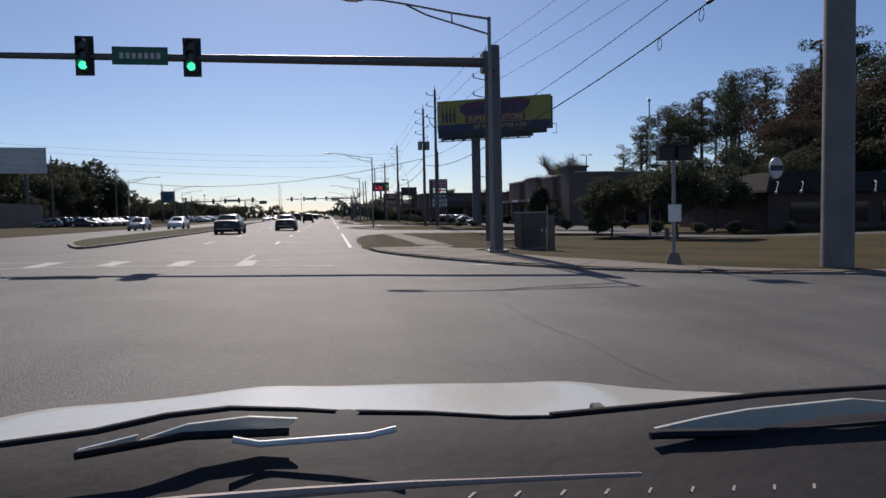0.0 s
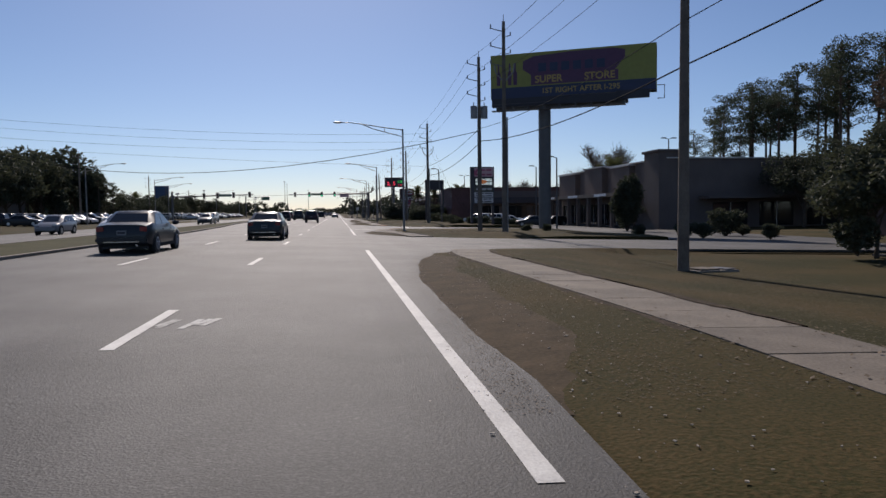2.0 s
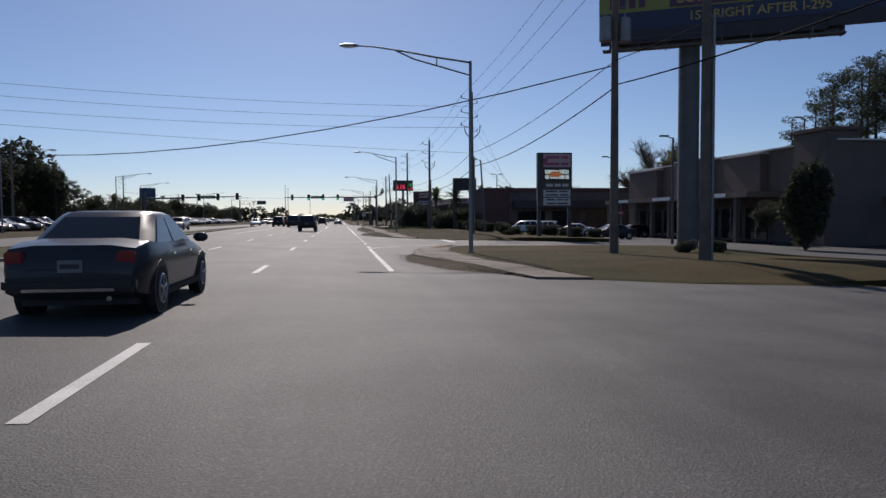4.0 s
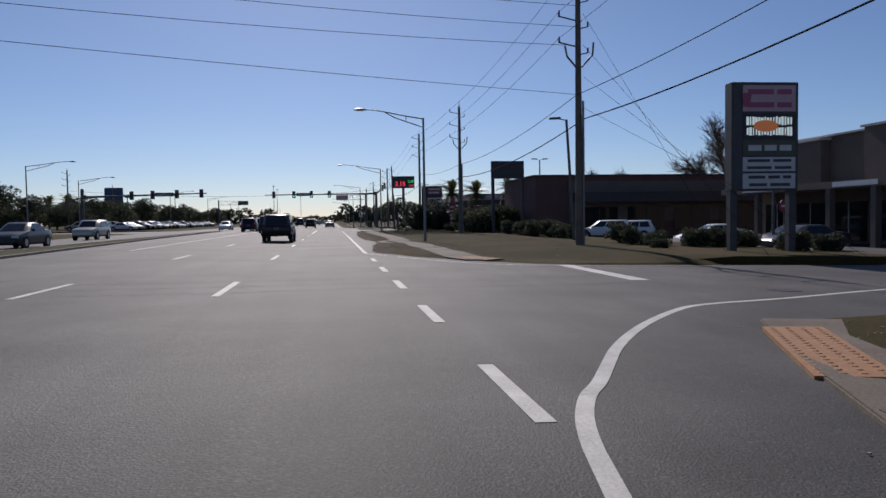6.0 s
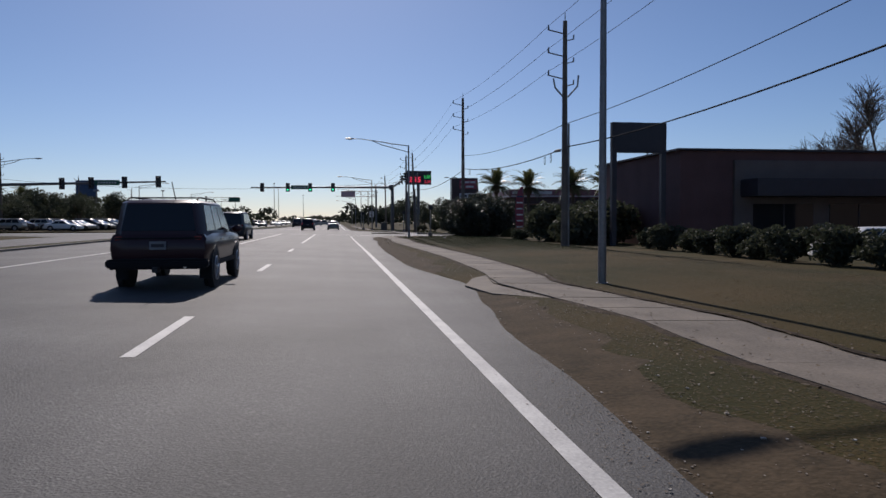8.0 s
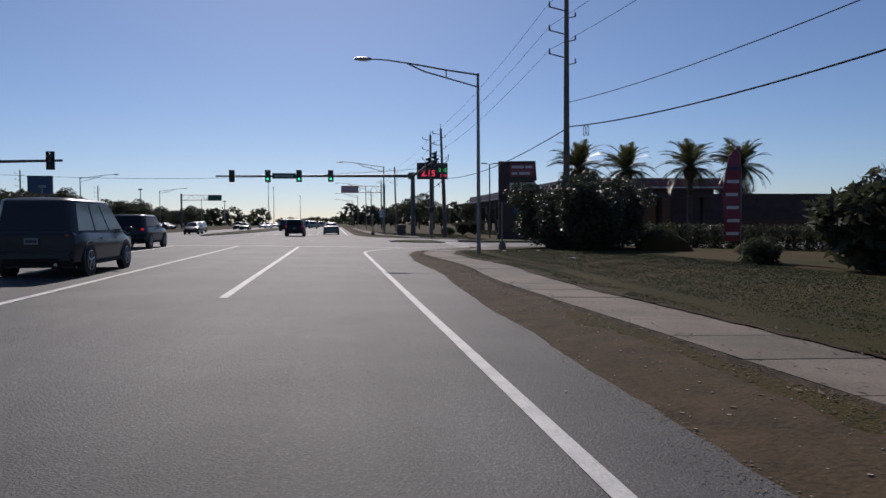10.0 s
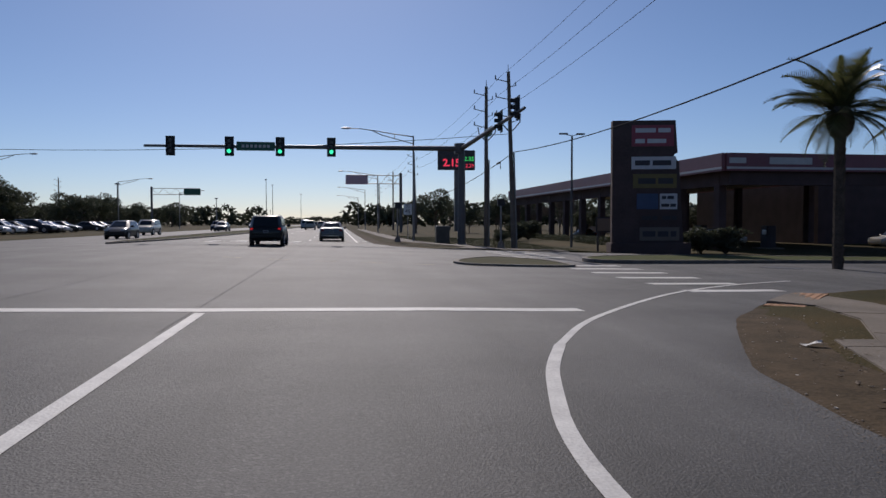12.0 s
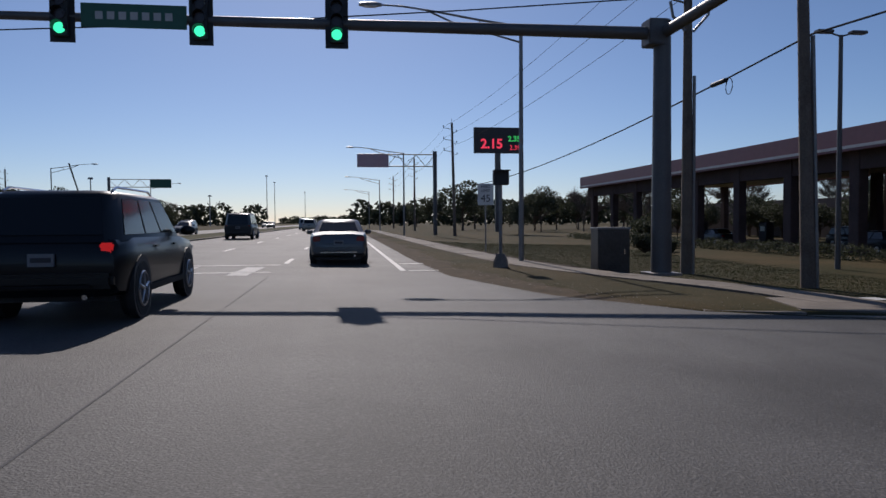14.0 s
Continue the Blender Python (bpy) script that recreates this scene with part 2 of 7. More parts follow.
def mesh(b, material, smooth=0.0, bevel=0.0):
    me = bpy.data.meshes.new("mesh")
    me.from_pydata(b.v, [], b.f)
    me.materials.append(material)
    bm = bmesh.new()
    bm.from_mesh(me)
    if bevel:
        bmesh.ops.bevel(bm, geom=list(bm.edges), offset=bevel, segments=2, affect="EDGES", clamp_overlap=True)
    bmesh.ops.recalc_face_normals(bm, faces=list(bm.faces))
    bm.to_mesh(me)
    bm.free()
    if smooth:
        for p in me.polygons:
            p.use_smooth = True
        me.set_sharp_from_angle(angle=radians(smooth))
    return me


def part(name, b, material, parent=None, label="", smooth=0.0, bevel=0.0, at=None):
    """Links what was built (or a ready mesh) as one mesh object, under a thing or a part."""
    ob = new(name, b if isinstance(b, bpy.types.Mesh) else mesh(b, material, smooth, bevel))
    if parent is not None:
        ob.parent = parent
    if at is not None:
        ob.matrix_basis = at
    if label:
        ob["label"] = label
    return ob


def lie(x):
    """How far the land east of the road has sunk below it."""
    return -0.026 * (min(max(x, 1.75), 36.0) - 1.75)


def thing(name, m, label, category, group="", kind="", sink=True):
    """An empty that holds a thing's parts; it stands on the sunken land unless its height is already true."""
    ob = new(name)
    ob.empty_display_size = 0.3
    ob.matrix_basis = Matrix.Translation((0, 0, lie(m.translation.x) if sink else 0)) @ m
    return tagged(ob, label, category, group, kind)


def lerp(table, v):
    """Piecewise straight interpolation in a table of pairs."""
    return float(np.interp(v, [a for a, _ in table], [b for _, b in table]))


def writing(text, size, material, m, parent, name="lettering", bold=0.0):
    cu = bpy.data.curves.new("text", "FONT")
    cu.body, cu.size, cu.extrude, cu.offset = text, size, 0.004, bold
    cu.align_x, cu.align_y = "CENTER", "CENTER"
    tmp = bpy.data.objects.new("text", cu)
    scene.collection.objects.link(tmp)
    me = bpy.data.meshes.new_from_object(tmp.evaluated_get(bpy.context.evaluated_depsgraph_get()))
    bpy.data.objects.remove(tmp)
    me.materials.clear()
    me.materials.append(material)
    ob = new(name, me)
    ob.parent, ob.matrix_basis = parent, m
    return ob


FACE = Matrix.Rotation(radians(90), 4, "X")      # writing that faces back along the road (-y)

# ---- ground and roads ----
EDGE_A = [(-80, 14), (14.6, 14), (15.3, 10.3), (16.0, 8.8), (17.0, 7.6), (18.5, 6.2), (20.6, 4.9), (22.2, 3.8), (24.4, 3.0), (26.3, 2.55), (29.4, 2.2), (32.9, 2.4), (38, 2.5), (42.5, 2.65), (46.3, 3.1), (48.5, 3.4), (52.3, 4.2),
          (54.2, 5.6), (55.7, 7.0), (57.2, 14), (69.5, 14), (70, 9), (71.5, 5.5), (74, 3.6), (78, 2.8), (82.1, 2.98), (83.3, 3.35), (84.6, 3.6), (86.5, 3.75), (88.8, 4.5)]
EDGE_B = [(91.2, 5.4), (93.6, 7.2), (95.2, 14), (107, 14), (107.2, 8.6), (107.9, 7.1), (108.9, 6.1), (110.0, 5.15), (111.2, 4.4), (112.4, 3.6), (113.7, 3.05), (114.6, 2.75), (115.6, 2.4), (118, 2.38), (121.5, 2.62), (125.2, 2.8), (127.4, 3.1), (132, 3.4),
          (135, 3.0), (140, 2.8), (150, 2.85), (160.2, 3.12), (163.7, 3.28), (168, 3.55), (174.5, 3.5), (177.5, 3.75), (179.8, 3.85), (182.6, 4.3), (184.6, 4.75), (185.9, 5.45), (188.8, 7.05), (190.5, 8.45), (192.2, 10.2), (193.3, 12), (194.3, 14), (218.0, 14), (219.0, 9.0),
          (220.3, 6.0), (222.8, 4.3), (227.7, 3.0), (235, 2.8), (900, 2.8)]
EDGE = EDGE_A + EDGE_B
SWALE = [(-80, 0.05), (18, 0.08), (30, -0.1), (48, -0.38), (60, -0.15), (74, 0.3), (84, 0.12), (117, 0.33), (135, 0.3), (170, 0.3), (190, 0.25), (215, 0.0), (228, -0.25), (250, -0.1), (300, 0.1), (900, 0.1)]
ROADZ = [(-30, -0.02), (-27, 0.0), (-14, 0.22), (-9, 0.22), (-5, 0.17), (-1.8, 0.08), (1.75, 0.0), (4, -0.075), (14, -0.335), (36, -0.905), (90, -0.905)]
STREETS = [(14, 80, -25, 14.6), (14, 36, 57.2, 69.5), (14, 44, 95.2, 107), (14, 90, 194.3, 218), (-90, -27, -25, 16.2), (-90, -27, 190, 216), (23, 38.6, 69.5, 95.2), (23, 38.6, 107, 152), (24, 74, 47, 54)]


def edge_x(y):
    return lerp(EDGE, y)


def road_z(x, y=0):
    return lerp(ROADZ, x)


RAMP = [(14, 0.7), (31, 0.7), (34, 1), (47, 1), (52, 0.3), (72, 0.3), (74, 0.8), (76, 0.8), (79.5, 0.3), (93, 0.3), (95, 1), (107, 0.3), (112, 0.3), (116, 1), (183, 1), (186, 0.5), (193, 0.5), (195, 1), (216, 0.5), (223, 0.5), (228, 1)]


def ramp_f(y):
    """How far the verge is let down towards the road at crossings."""
    return lerp(RAMP, y)


def base_z(x, y):
    """The small rises and hollows beside the road, before the land's own fall."""
    for x0, x1, y0, y1 in STREETS:
        if x0 - 0.6 <= x <= x1 + 0.6 and y0 - 0.6 <= y <= y1 + 0.6:
            return -0.16
    e = edge_x(y)
    if x > e - 0.01:
        d = x - e
        s, rf = lerp(SWALE, y), ramp_f(y)
        base = lerp([(0, -0.025), (0.5, 0.05 * rf), (1.2, 0.095 * rf), (3.6, 0.1 * rf), (7, s), (16, s), (30, 0.1), (60, 0.15)], d)
        return base
    if x < -27:
        return lerp([(0, -0.03), (3, 0.1), (30, 0.3), (200, 0.4)], -27 - x)
    return -0.6


def ground_z(x, y):
    """The land beside the road."""
    return base_z(x, y) + lie(x)


def build_ground():
    b = Build()
    ys = [-2500, -800, -200, -80, -40]
    ys += [k for k in np.arange(-25, 340, 1.25)] + [y for y, _ in EDGE if -25 < y < 340]
    for x0, x1, y0, y1 in STREETS:
        ys += [y0 - 0.61, y0 - 0.59, y1 + 0.59, y1 + 0.61]
    ys = sorted(set([float(y) for y in ys] + [380.0, 450.0, 600.0, 900.0, 1500.0, 3000.0]))
    ds = (0, 0.25, 0.6, 1.1, 1.7, 2.4, 3.2, 4.2, 5.5, 7, 9, 12, 15)
    xr = (20, 22.3, 22.5, 26, 30, 35, 36.65, 38, 39.3, 44.7, 50, 60, 74.7, 80.7, 91, 130, 220, 500, 1200, 3000)
    xl = (-3000, -1200, -500, -200, -120, -91, -70, -50, -40, -32, -29, -27.3, -26.9)
    rows = []
    for y in ys:
        e = edge_x(y)
        cols = list(xl) + [e - 0.4] + [e + d * min(1.0, (19.5 - e) / 15) for d in ds] + list(xr)
        rows.append([(x, y, ground_z(x, y) if -26.95 < x < 260 or x < -26.95 else 0.2) for x in cols])
    b.loft(rows, closed=False, caps=False)
    ob = part("ground", b, GRASS, smooth=60)
    return tagged(ob, "dry brownish green grass verge and fields", "ground", kind="structure")


def build_road():
    b = Build()
    ys = sorted(set([float(y) for y, _ in EDGE if -80 <= y <= 900] + [float(k) for k in range(-80, 360, 4)] + [400.0, 500.0, 700.0, 900.0]))
    xs = (-27, -22, -14, -9, -5, -1.8, 1.75)
    rows = []
    for y in ys:
        e = edge_x(y)
        rows.append([(x, y, road_z(x)) for x in xs] + [(1.75 + (e - 1.75) * k, y, road_z(1.75 + (e - 1.75) * k)) for k in (0.2, 0.5, 1.0)])
    b.loft(rows, closed=False, caps=False)
    ob = part("road", b, ASPHALT, smooth=60)
    return tagged(ob, "worn grey asphalt road with several lanes", "road", kind="structure")


ground = build_ground()
road = build_road()
for x0, x1, y0, y1 in STREETS:
    sx, sm, nm = (x0, ASPHALT, "side_street") if x1 - x0 > 18 and x0 in (14, -90) else (x0, ASPHALT_DARK, "parking_lot")
    z = -0.016 if x0 > 0 else 0.0
    bs = Build()
    cuts = [sx, 36, x1] if sx < 36 < x1 else [sx, x1]
    for xa, xb in zip(cuts, cuts[1:]):
        bs.slab([(xa, y0), (xb, y0), (xb, y1), (xa, y1)], lambda x, y: lie(x) + z - 0.1, lambda x, y: lie(x) + z - (0.004 if nm == "parking_lot" else 0))
    tagged(part(nm, bs, sm), "grey asphalt side street joining the main road" if nm == "side_street" else "dark asphalt parking lot surface", "street" if nm == "side_street" else "parking lot", kind="structure")


# ---- road markings ----
def strip(xa, ya, xb, yb, w, lift=0.006):
    """A painted strip from one point to another, laid on the road."""
    b = Build()
    d = Vector((xb - xa, yb - ya))
    n = max(1, int(d.length / (0.35 if abs(d.x) > 0.5 else 3)))
    nx, ny = -d.y / d.length * w / 2, d.x / d.length * w / 2
    rows = []
    for k in range(n + 1):
        x, y = xa + d.x * k / n, ya + d.y * k / n
        rows.append([(x + s * nx, y + s * ny, road_z(x + s * nx) + lift) for s in (-1, -0.2, 0.2, 1)])
    return b.loft(rows, closed=False, caps=False)


def dashes(x, first, last, skip=()):
    y = first
    while y < last:
        if not any(a < y + 1.5 < c for a, c in skip):
            part("lane_dash", strip(x, y, x, y + 3.05, 0.15), PAINT, road)
        y += 12.19


for y in (21.2, 33.8, 46.0, 58.8, 72.0, 85.3, 97.55, 109.9, 122.7, 135.2, 147.8):
    part("lane_dash", strip(-1.8, y, -1.8, y + 3.1, 0.15), PAINT if y > 30 else PAINT_WORN, road)
for y in (33.9, 45.8, 58.4, 71.6, 84.8, 97.2, 109.9, 122.8):
    part("lane_dash", strip(-5.15, y, -5.15, y + 3.0, 0.15), PAINT, road)
dashes(-1.8, 232.5, 330)
dashes(-5.15, 229, 330)
part("lane_line", strip(-1.8, 160.4, -1.8, 188.9, 0.16), PAINT, road)
part("lane_line", strip(-5.15, 157, -5.15, 188.7, 0.16), PAINT, road)
part("lane_line", strip(-8.75, 118, -8.75, 188.5, 0.16), PAINT, road)
part("lane_line", strip(-12.2, 160, -12.2, 188.3, 0.16), PAINT, road)
for y0, y1 in ((29.7, 54), (73, 87.5), (114.6, 150), (229.4, 420)):
    part("edge_line", strip(1.75, y0, 1.75, y1, 0.16), PAINT, road)
for k in range(5):
    part("dotted_line", strip(1.8, 88.9 + 4.93 * k, 1.8, 90.9 + 4.93 * k, 0.16), PAINT, road)


def curve_line(pts, w=0.14, name="edge_line"):
    for _ in range(2):
        pts = [pts[0]] + [(a[0] * u + c[0] * (1 - u), a[1] * u + c[1] * (1 - u)) for a, c in zip(pts, pts[1:]) for u in (0.75, 0.25)] + [pts[-1]]
    b = Build()
    for p, q in zip(pts, pts[1:]):
        s = strip(*p, *q, w)
        b.add(s.v, s.f)
    return part(name, b, PAINT, road)


curve_line([(1.75, 87.5), (2.0, 88.7), (2.35, 89.6), (2.62, 90.0), (3.0, 90.75), (3.56, 91.85), (4.5, 93.3), (5.75, 94.85), (6.7, 95.75), (8.9, 96.5), (11.6, 97.8), (13.8, 98.6)])
curve_line([(1.78, 114.6), (1.9, 114.0), (2.5, 112.9)], 0.1)
curve_line([(2.87, 112.0), (3.87, 110.05), (4.86, 108.3), (5.32, 107.7), (6.0, 107.25), (6.9, 106.95), (9.0, 106.8), (13.8, 106.8)], 0.1)
curve_line([(1.75, 150), (1.7, 166), (1.68, 178.5), (1.68, 181.0), (1.8, 182.4), (2.15, 183.75), (2.42, 184.7), (2.95, 186.05)])
curve_line([(2.95, 186.05), (3.9, 187.95), (5.08, 189.6), (6.75, 191.7), (8.42, 193.5), (11.0, 195.6), (13.8, 197.2)], 0.11)
part("stop_bar", strip(8.0, 100.9, 8.05, 107.0, 0.52), PAINT, road)
part("stop_bar", strip(-12, 188.65, 4.5, 189.65, 0.42), PAINT, road)
part("crosswalk_line", strip(-9, 18.35, 0.95, 18.55, 0.18), PAINT_WORN, road)
part("crosswalk_line", strip(-9, 20.75, -0.6, 21.0, 0.18), PAINT_WORN, road)
for x in (-1.57, -3.4, -5.25, -7.1):
    part("crosswalk_bar", strip(x + 0.02, 18.65, x - 0.03, 20.9, 0.48), PAINT_WORN, road)
for y in (193.5, 195.5, 197.6, 199.7, 201.7, 203.6):
    part("crosswalk_bar", strip(8.5, y, 11.2, y + 0.4, 0.5), PAINT, road)
for y in (210.4, 212.8, 214.7, 216.7, 219.5, 222.0):
    part("crosswalk_bar", strip(8.6, y, 11.2, y + 0.4, 0.5), PAINT, road)
for ya, yb in ((227.3, 228.5), (230.2, 231.8)):
    part("crosswalk_line", strip(-9, ya - 1.5, -1.9, yb, 0.22), PAINT, road)
for ya, yb in ((229.5, 230.2), (232.9, 233.8)):
    part("crosswalk_line", strip(1.9, ya, 3.4, yb, 0.22), PAINT, road)
for x in (-8.2, -6.3, -4.4, -2.6):
    part("crosswalk_bar", strip(x, 227.6 + 0.17 * x, x + 0.1, 230.9 + 0.17 * x, 0.5), PAINT_WORN, road)
PAINT_YELLOW = mat("yellow_road_paint", (0.42, 0.31, 0.16), 0.75, alt=(0.2, 0.16, 0.1), scale=6, fine=30, bump=0.2)
for x, y in ((-3.7, 205.6), (-1.88, 204.78), (-0.15, 203.95), (1.53, 203.4), (3.38, 202.9), (5.2, 202.54)):
    part("guide_dash", strip(x - 0.36, y + 0.13, x + 0.36, y - 0.13, 0.1), PAINT_YELLOW, road)
for y0, y1, x in ((187, 227, -1.95), (187, 227, -5.3)):
    part("tar_seam", strip(x, y0, x + 0.15, y1, 0.022, 0.003), ASPHALT_DARK, road)
part("asphalt_patch", Build().slab([(18.45 + 0.85 * math.cos(a), 204.5 + 0.8 * math.sin(a)) for a in (math.pi * k / 9 for k in range(18))], lambda x, y: road_z(x) - 0.05, lambda x, y: road_z(x) + 0.008), BLACK, road, "round dark patch")
cover = part("manhole_cover", Build().slab([(10.1 + 0.36 * math.cos(a), 98.2 + 0.36 * math.sin(a)) for a in (math.pi * k / 9 for k in range(18))], lambda x, y: road_z(x) - 0.05, lambda x, y: road_z(x) + 0.008), BLACK, road, "round dark iron manhole cover")
for xa, ya, xb, yb, w in ((1.01, 169.42, 1.2, 169.25, 0.07), (5.05, 18.86, 5.7, 18.95, 0.22), (3.62, 21.14, 3.88, 21.14, 0.1)):
    part("paint_stain", strip(xa, ya, xb, yb, w), PAINT_WORN, road)
crack = [(3.74, 9.86), (3.66, 8.93), (3.6, 7.74), (3.69, 6.61), (3.77, 6.06), (3.7, 4.8), (3.85, 3.4)]
for (xa, ya), (xb, yb) in zip(crack, crack[1:]):
    part("crack", strip(xa, ya, xb, yb, 0.022, 0.003), ASPHALT_DARK, road)
for k in range(5):
    x = -1.75 + 0.17 * k + random.uniform(-0.12, 0.12)
    part("paint_stain", strip(x, 35.0 + random.uniform(0, 0.5), x + 0.12, 35.7 + random.uniform(0, 0.5), 0.09), PAINT_WORN, road)


# ---- pavements, kerbs and medians ----
def pavement_strip(mid, y0, y1, w=1.5):
    """Concrete slabs in a row, each with its joint."""
    base = thing("pavement", pose(mid(y0), y0, 0), "pale concrete pavement of square slabs beside the road", "pavement", kind="structure", sink=False)
    y = y0
    while y < y1 - 0.2:
        yb = min(y + 1.52, y1)
        xa, xb = mid(y), mid(yb)
        off = random.uniform(-0.004, 0.006)
        zt = lambda px, py: 0.012 + 0.1 * ramp_f(py + y0) + off + lie(px + mid(y0))
        bb = Build().slab([(xa - w / 2 - mid(y0), y + 0.012 - y0), (xa + w / 2 - mid(y0), y + 0.012 - y0), (xb + w / 2 - mid(y0), yb - 0.012 - y0), (xb - w / 2 - mid(y0), yb - 0.012 - y0)], lambda px, py: zt(px, py) - 0.12, zt)
        part("slab", bb, CONCRETE, base)
        y = yb
    return base


PAVE_MID = [(30, 6.0), (31, 5.65), (36, 5.6), (40, 5.5), (44, 5.4), (49, 5.38), (52, 5.6), (55, 6.1), (69, 6.4), (74, 5.4), (78, 4.9), (83, 4.6), (86, 4.6), (89, 5.1), (109, 6.0), (111, 5.45), (114, 5.35), (118, 5.3), (122, 5.1), (125, 5.4), (128, 4.95), (131, 4.65), (134, 5.05), (142, 5.3), (150, 5.2),
            (160, 4.95), (163, 4.85), (166, 5.0), (169, 5.25), (172, 5.2), (175, 5.0), (178, 4.9), (180, 5.2), (182, 5.65), (184, 6.35), (186.5, 7.6), (220, 9.5), (222.5, 9.3), (224.5, 8.8), (226, 8.0), (228, 6.9), (231, 6.2), (235, 5.85), (243, 5.6), (252, 5.5), (300, 5.3)]
for ya, yb in ((31, 54.6), (71, 88.8), (109.4, 186), (221, 330)):
    pavement_strip(lambda y: lerp(PAVE_MID, y), ya, yb)
ramp = Build().slab([(3.2, 130.9), (3.4, 129.0), (4.3, 127.6), (4.0, 131.4), (4.4, 133.6), (3.7, 132.6)], -0.25, lambda x, y: lie(x) + 0.03 + (x - 3.2) * 0.06)
ramp.slab([(5.3, 130.4), (6.0, 133.8), (5.0, 132.6)], -0.25, lambda x, y: lie(x) + 0.112)
tagged(part("pavement_ramp", ramp, CONCRETE), "short concrete ramp from the pavement to the road", "pavement", kind="structure")


def corner_slab(outline, lines, label, top=0.11):
    b = Build().slab(outline, -0.5, lambda x, y: top + lie(x))
    ob = tagged(part("pavement_corner", b, CONCRETE, bevel=0.02), label, "pavement", kind="structure")
    for a, c in lines:
        d = Vector((c[0] - a[0], c[1] - a[1])).normalized() * 0.012
        jb = Build().slab([(a[0] + d.y, a[1] - d.x), (c[0] + d.y, c[1] - d.x), (c[0] - d.y, c[1] + d.x), (a[0] - d.y, a[1] + d.x)], lambda x, y: top - 0.01 + lie(x), lambda x, y: top + 0.004 + lie(x))
        part("joint", jb, DIRT, ob)
    return ob


corner_slab([(2.75, 28.4), (2.9, 26.2), (3.35, 24.4), (5.0, 20.7), (6.3, 18.6), (7.7, 17.1), (8.9, 16.15), (10.4, 15.45), (14.0, 14.8), (20, 14.8), (20, 16.3), (14.0, 16.3), (11.4, 17.1), (10.4, 18.3), (9.4, 19.8), (8.5, 21.0), (7.8, 22.8), (7.1, 24.4), (6.6, 26.4), (7.4, 27.3), (6.3, 27.9), (5.9, 28.8), (6.6, 30.4), (5.3, 31.0), (4.8, 29.4)],
            [((3.0, 27.4), (6.2, 27.6)), ((3.3, 25.0), (7.0, 25.2)), ((5.1, 20.7), (7.7, 22.8)), ((7.7, 17.2), (9.4, 19.7)), ((10.4, 15.5), (11.3, 17.1)), ((13.0, 15.0), (13.0, 16.5))], "pale concrete street corner with joints and rounded kerb", 0.07)
corner_slab([(3.25, 81.6), (4.2, 78.6), (5.4, 82.0), (5.3, 84.5), (5.3, 86.3), (5.85, 89.4), (6.7, 92.0), (7.7, 93.4), (6.5, 93.6), (5.2, 91.0), (4.6, 89.6), (4.0, 88.2), (3.8, 86.3), (3.6, 84.4)], [((3.85, 85.3), (5.3, 85.2)), ((4.0, 87.6), (5.5, 87.5))], "concrete pavement corner reaching the road edge", 0.038)
ORANGE = mat("orange_tactile", (0.31, 0.155, 0.07), 0.8, var=0.15, scale=4, fine=30, bump=0.3)
for tx, ty, tr, tilt in ((5.65, 91.2, 65, -1.5), (5.65, 110.6, -70, 2.5), (9.75, 191.15, 45, -1.5)):
    tp = thing("tactile_pad", pose(tx, ty, 0.046, 0, 0, tr) @ pose(0, 0, 0, tilt), "orange tactile paving pad with small domes", "tactile paving", kind="structure")
    part("plate", Build().box((0, 0, -0.02), (3.0, 0.72, 0.06)), ORANGE, tp)
    for i in range(18):
        for j in range(4):
            part("dome", Build().rod((-1.36 + 0.16 * i, -0.26 + 0.175 * j, 0.008), (-1.36 + 0.16 * i, -0.26 + 0.175 * j, 0.018), 0.045, 0.03, 6), ORANGE, tp)
corner_slab([(7.6, 220.0), (9.2, 219.35), (14, 218.4), (14, 219.9), (10.4, 220.8), (9.8, 222.0), (8.1, 221.8)], [((9.2, 219.4), (10.0, 221.2))], "concrete landing at the far street corner", 0.065)
corner_slab([(5.5, 183.4), (7.3, 183.0), (8.5, 184.5), (9.6, 186.4), (10.3, 188.4), (10.9, 190.4), (10.85, 192.6), (10.1, 192.1), (8.7, 190.65), (9.2, 189.9), (8.6, 188.0), (7.2, 186.0)], [((9.1, 185.5), (7.6, 186.5)), ((10.35, 188.5), (8.8, 188.8))], "curved concrete footpath round the street corner", 0.072)


def kerb_run(pts, w=0.16, h=0.125):
    """Kerb stones along a line; each length is a piece of its own."""
    base = thing("kerb", pose(0, 0, 0), "grey concrete kerb with stained edge", "kerb", kind="structure")
    for a, c in zip(pts, pts[1:]):
        d = Vector((c[0] - a[0], c[1] - a[1]))
        n = max(1, round(d.length / 1.6))
        for k in range(n):
            p, q = Vector(a) + d * (k / n), Vector(a) + d * ((k + 1) / n)
            s = Vector((d.y, -d.x)).normalized() * w / 2
            j = d.normalized() * 0.006
            z = min(road_z(p.x), road_z(q.x))
            part("kerb_stone", Build().slab([tuple(p + s + j), tuple(q + s - j), tuple(q - s - j), tuple(p - s + j)], z - 0.1, z + h), KERB, base)
    return base


kerb_run([(20, 14.68), (13.95, 14.68), (10.35, 15.32), (8.82, 16.02), (7.6, 16.98), (6.18, 18.5), (4.88, 20.6), (3.2, 24.25), (2.75, 26.1), (2.62, 28.2)], h=0.085)
kerb_run([(14, 218.15), (9.0, 219.1), (6.1, 220.45)], h=0.05)


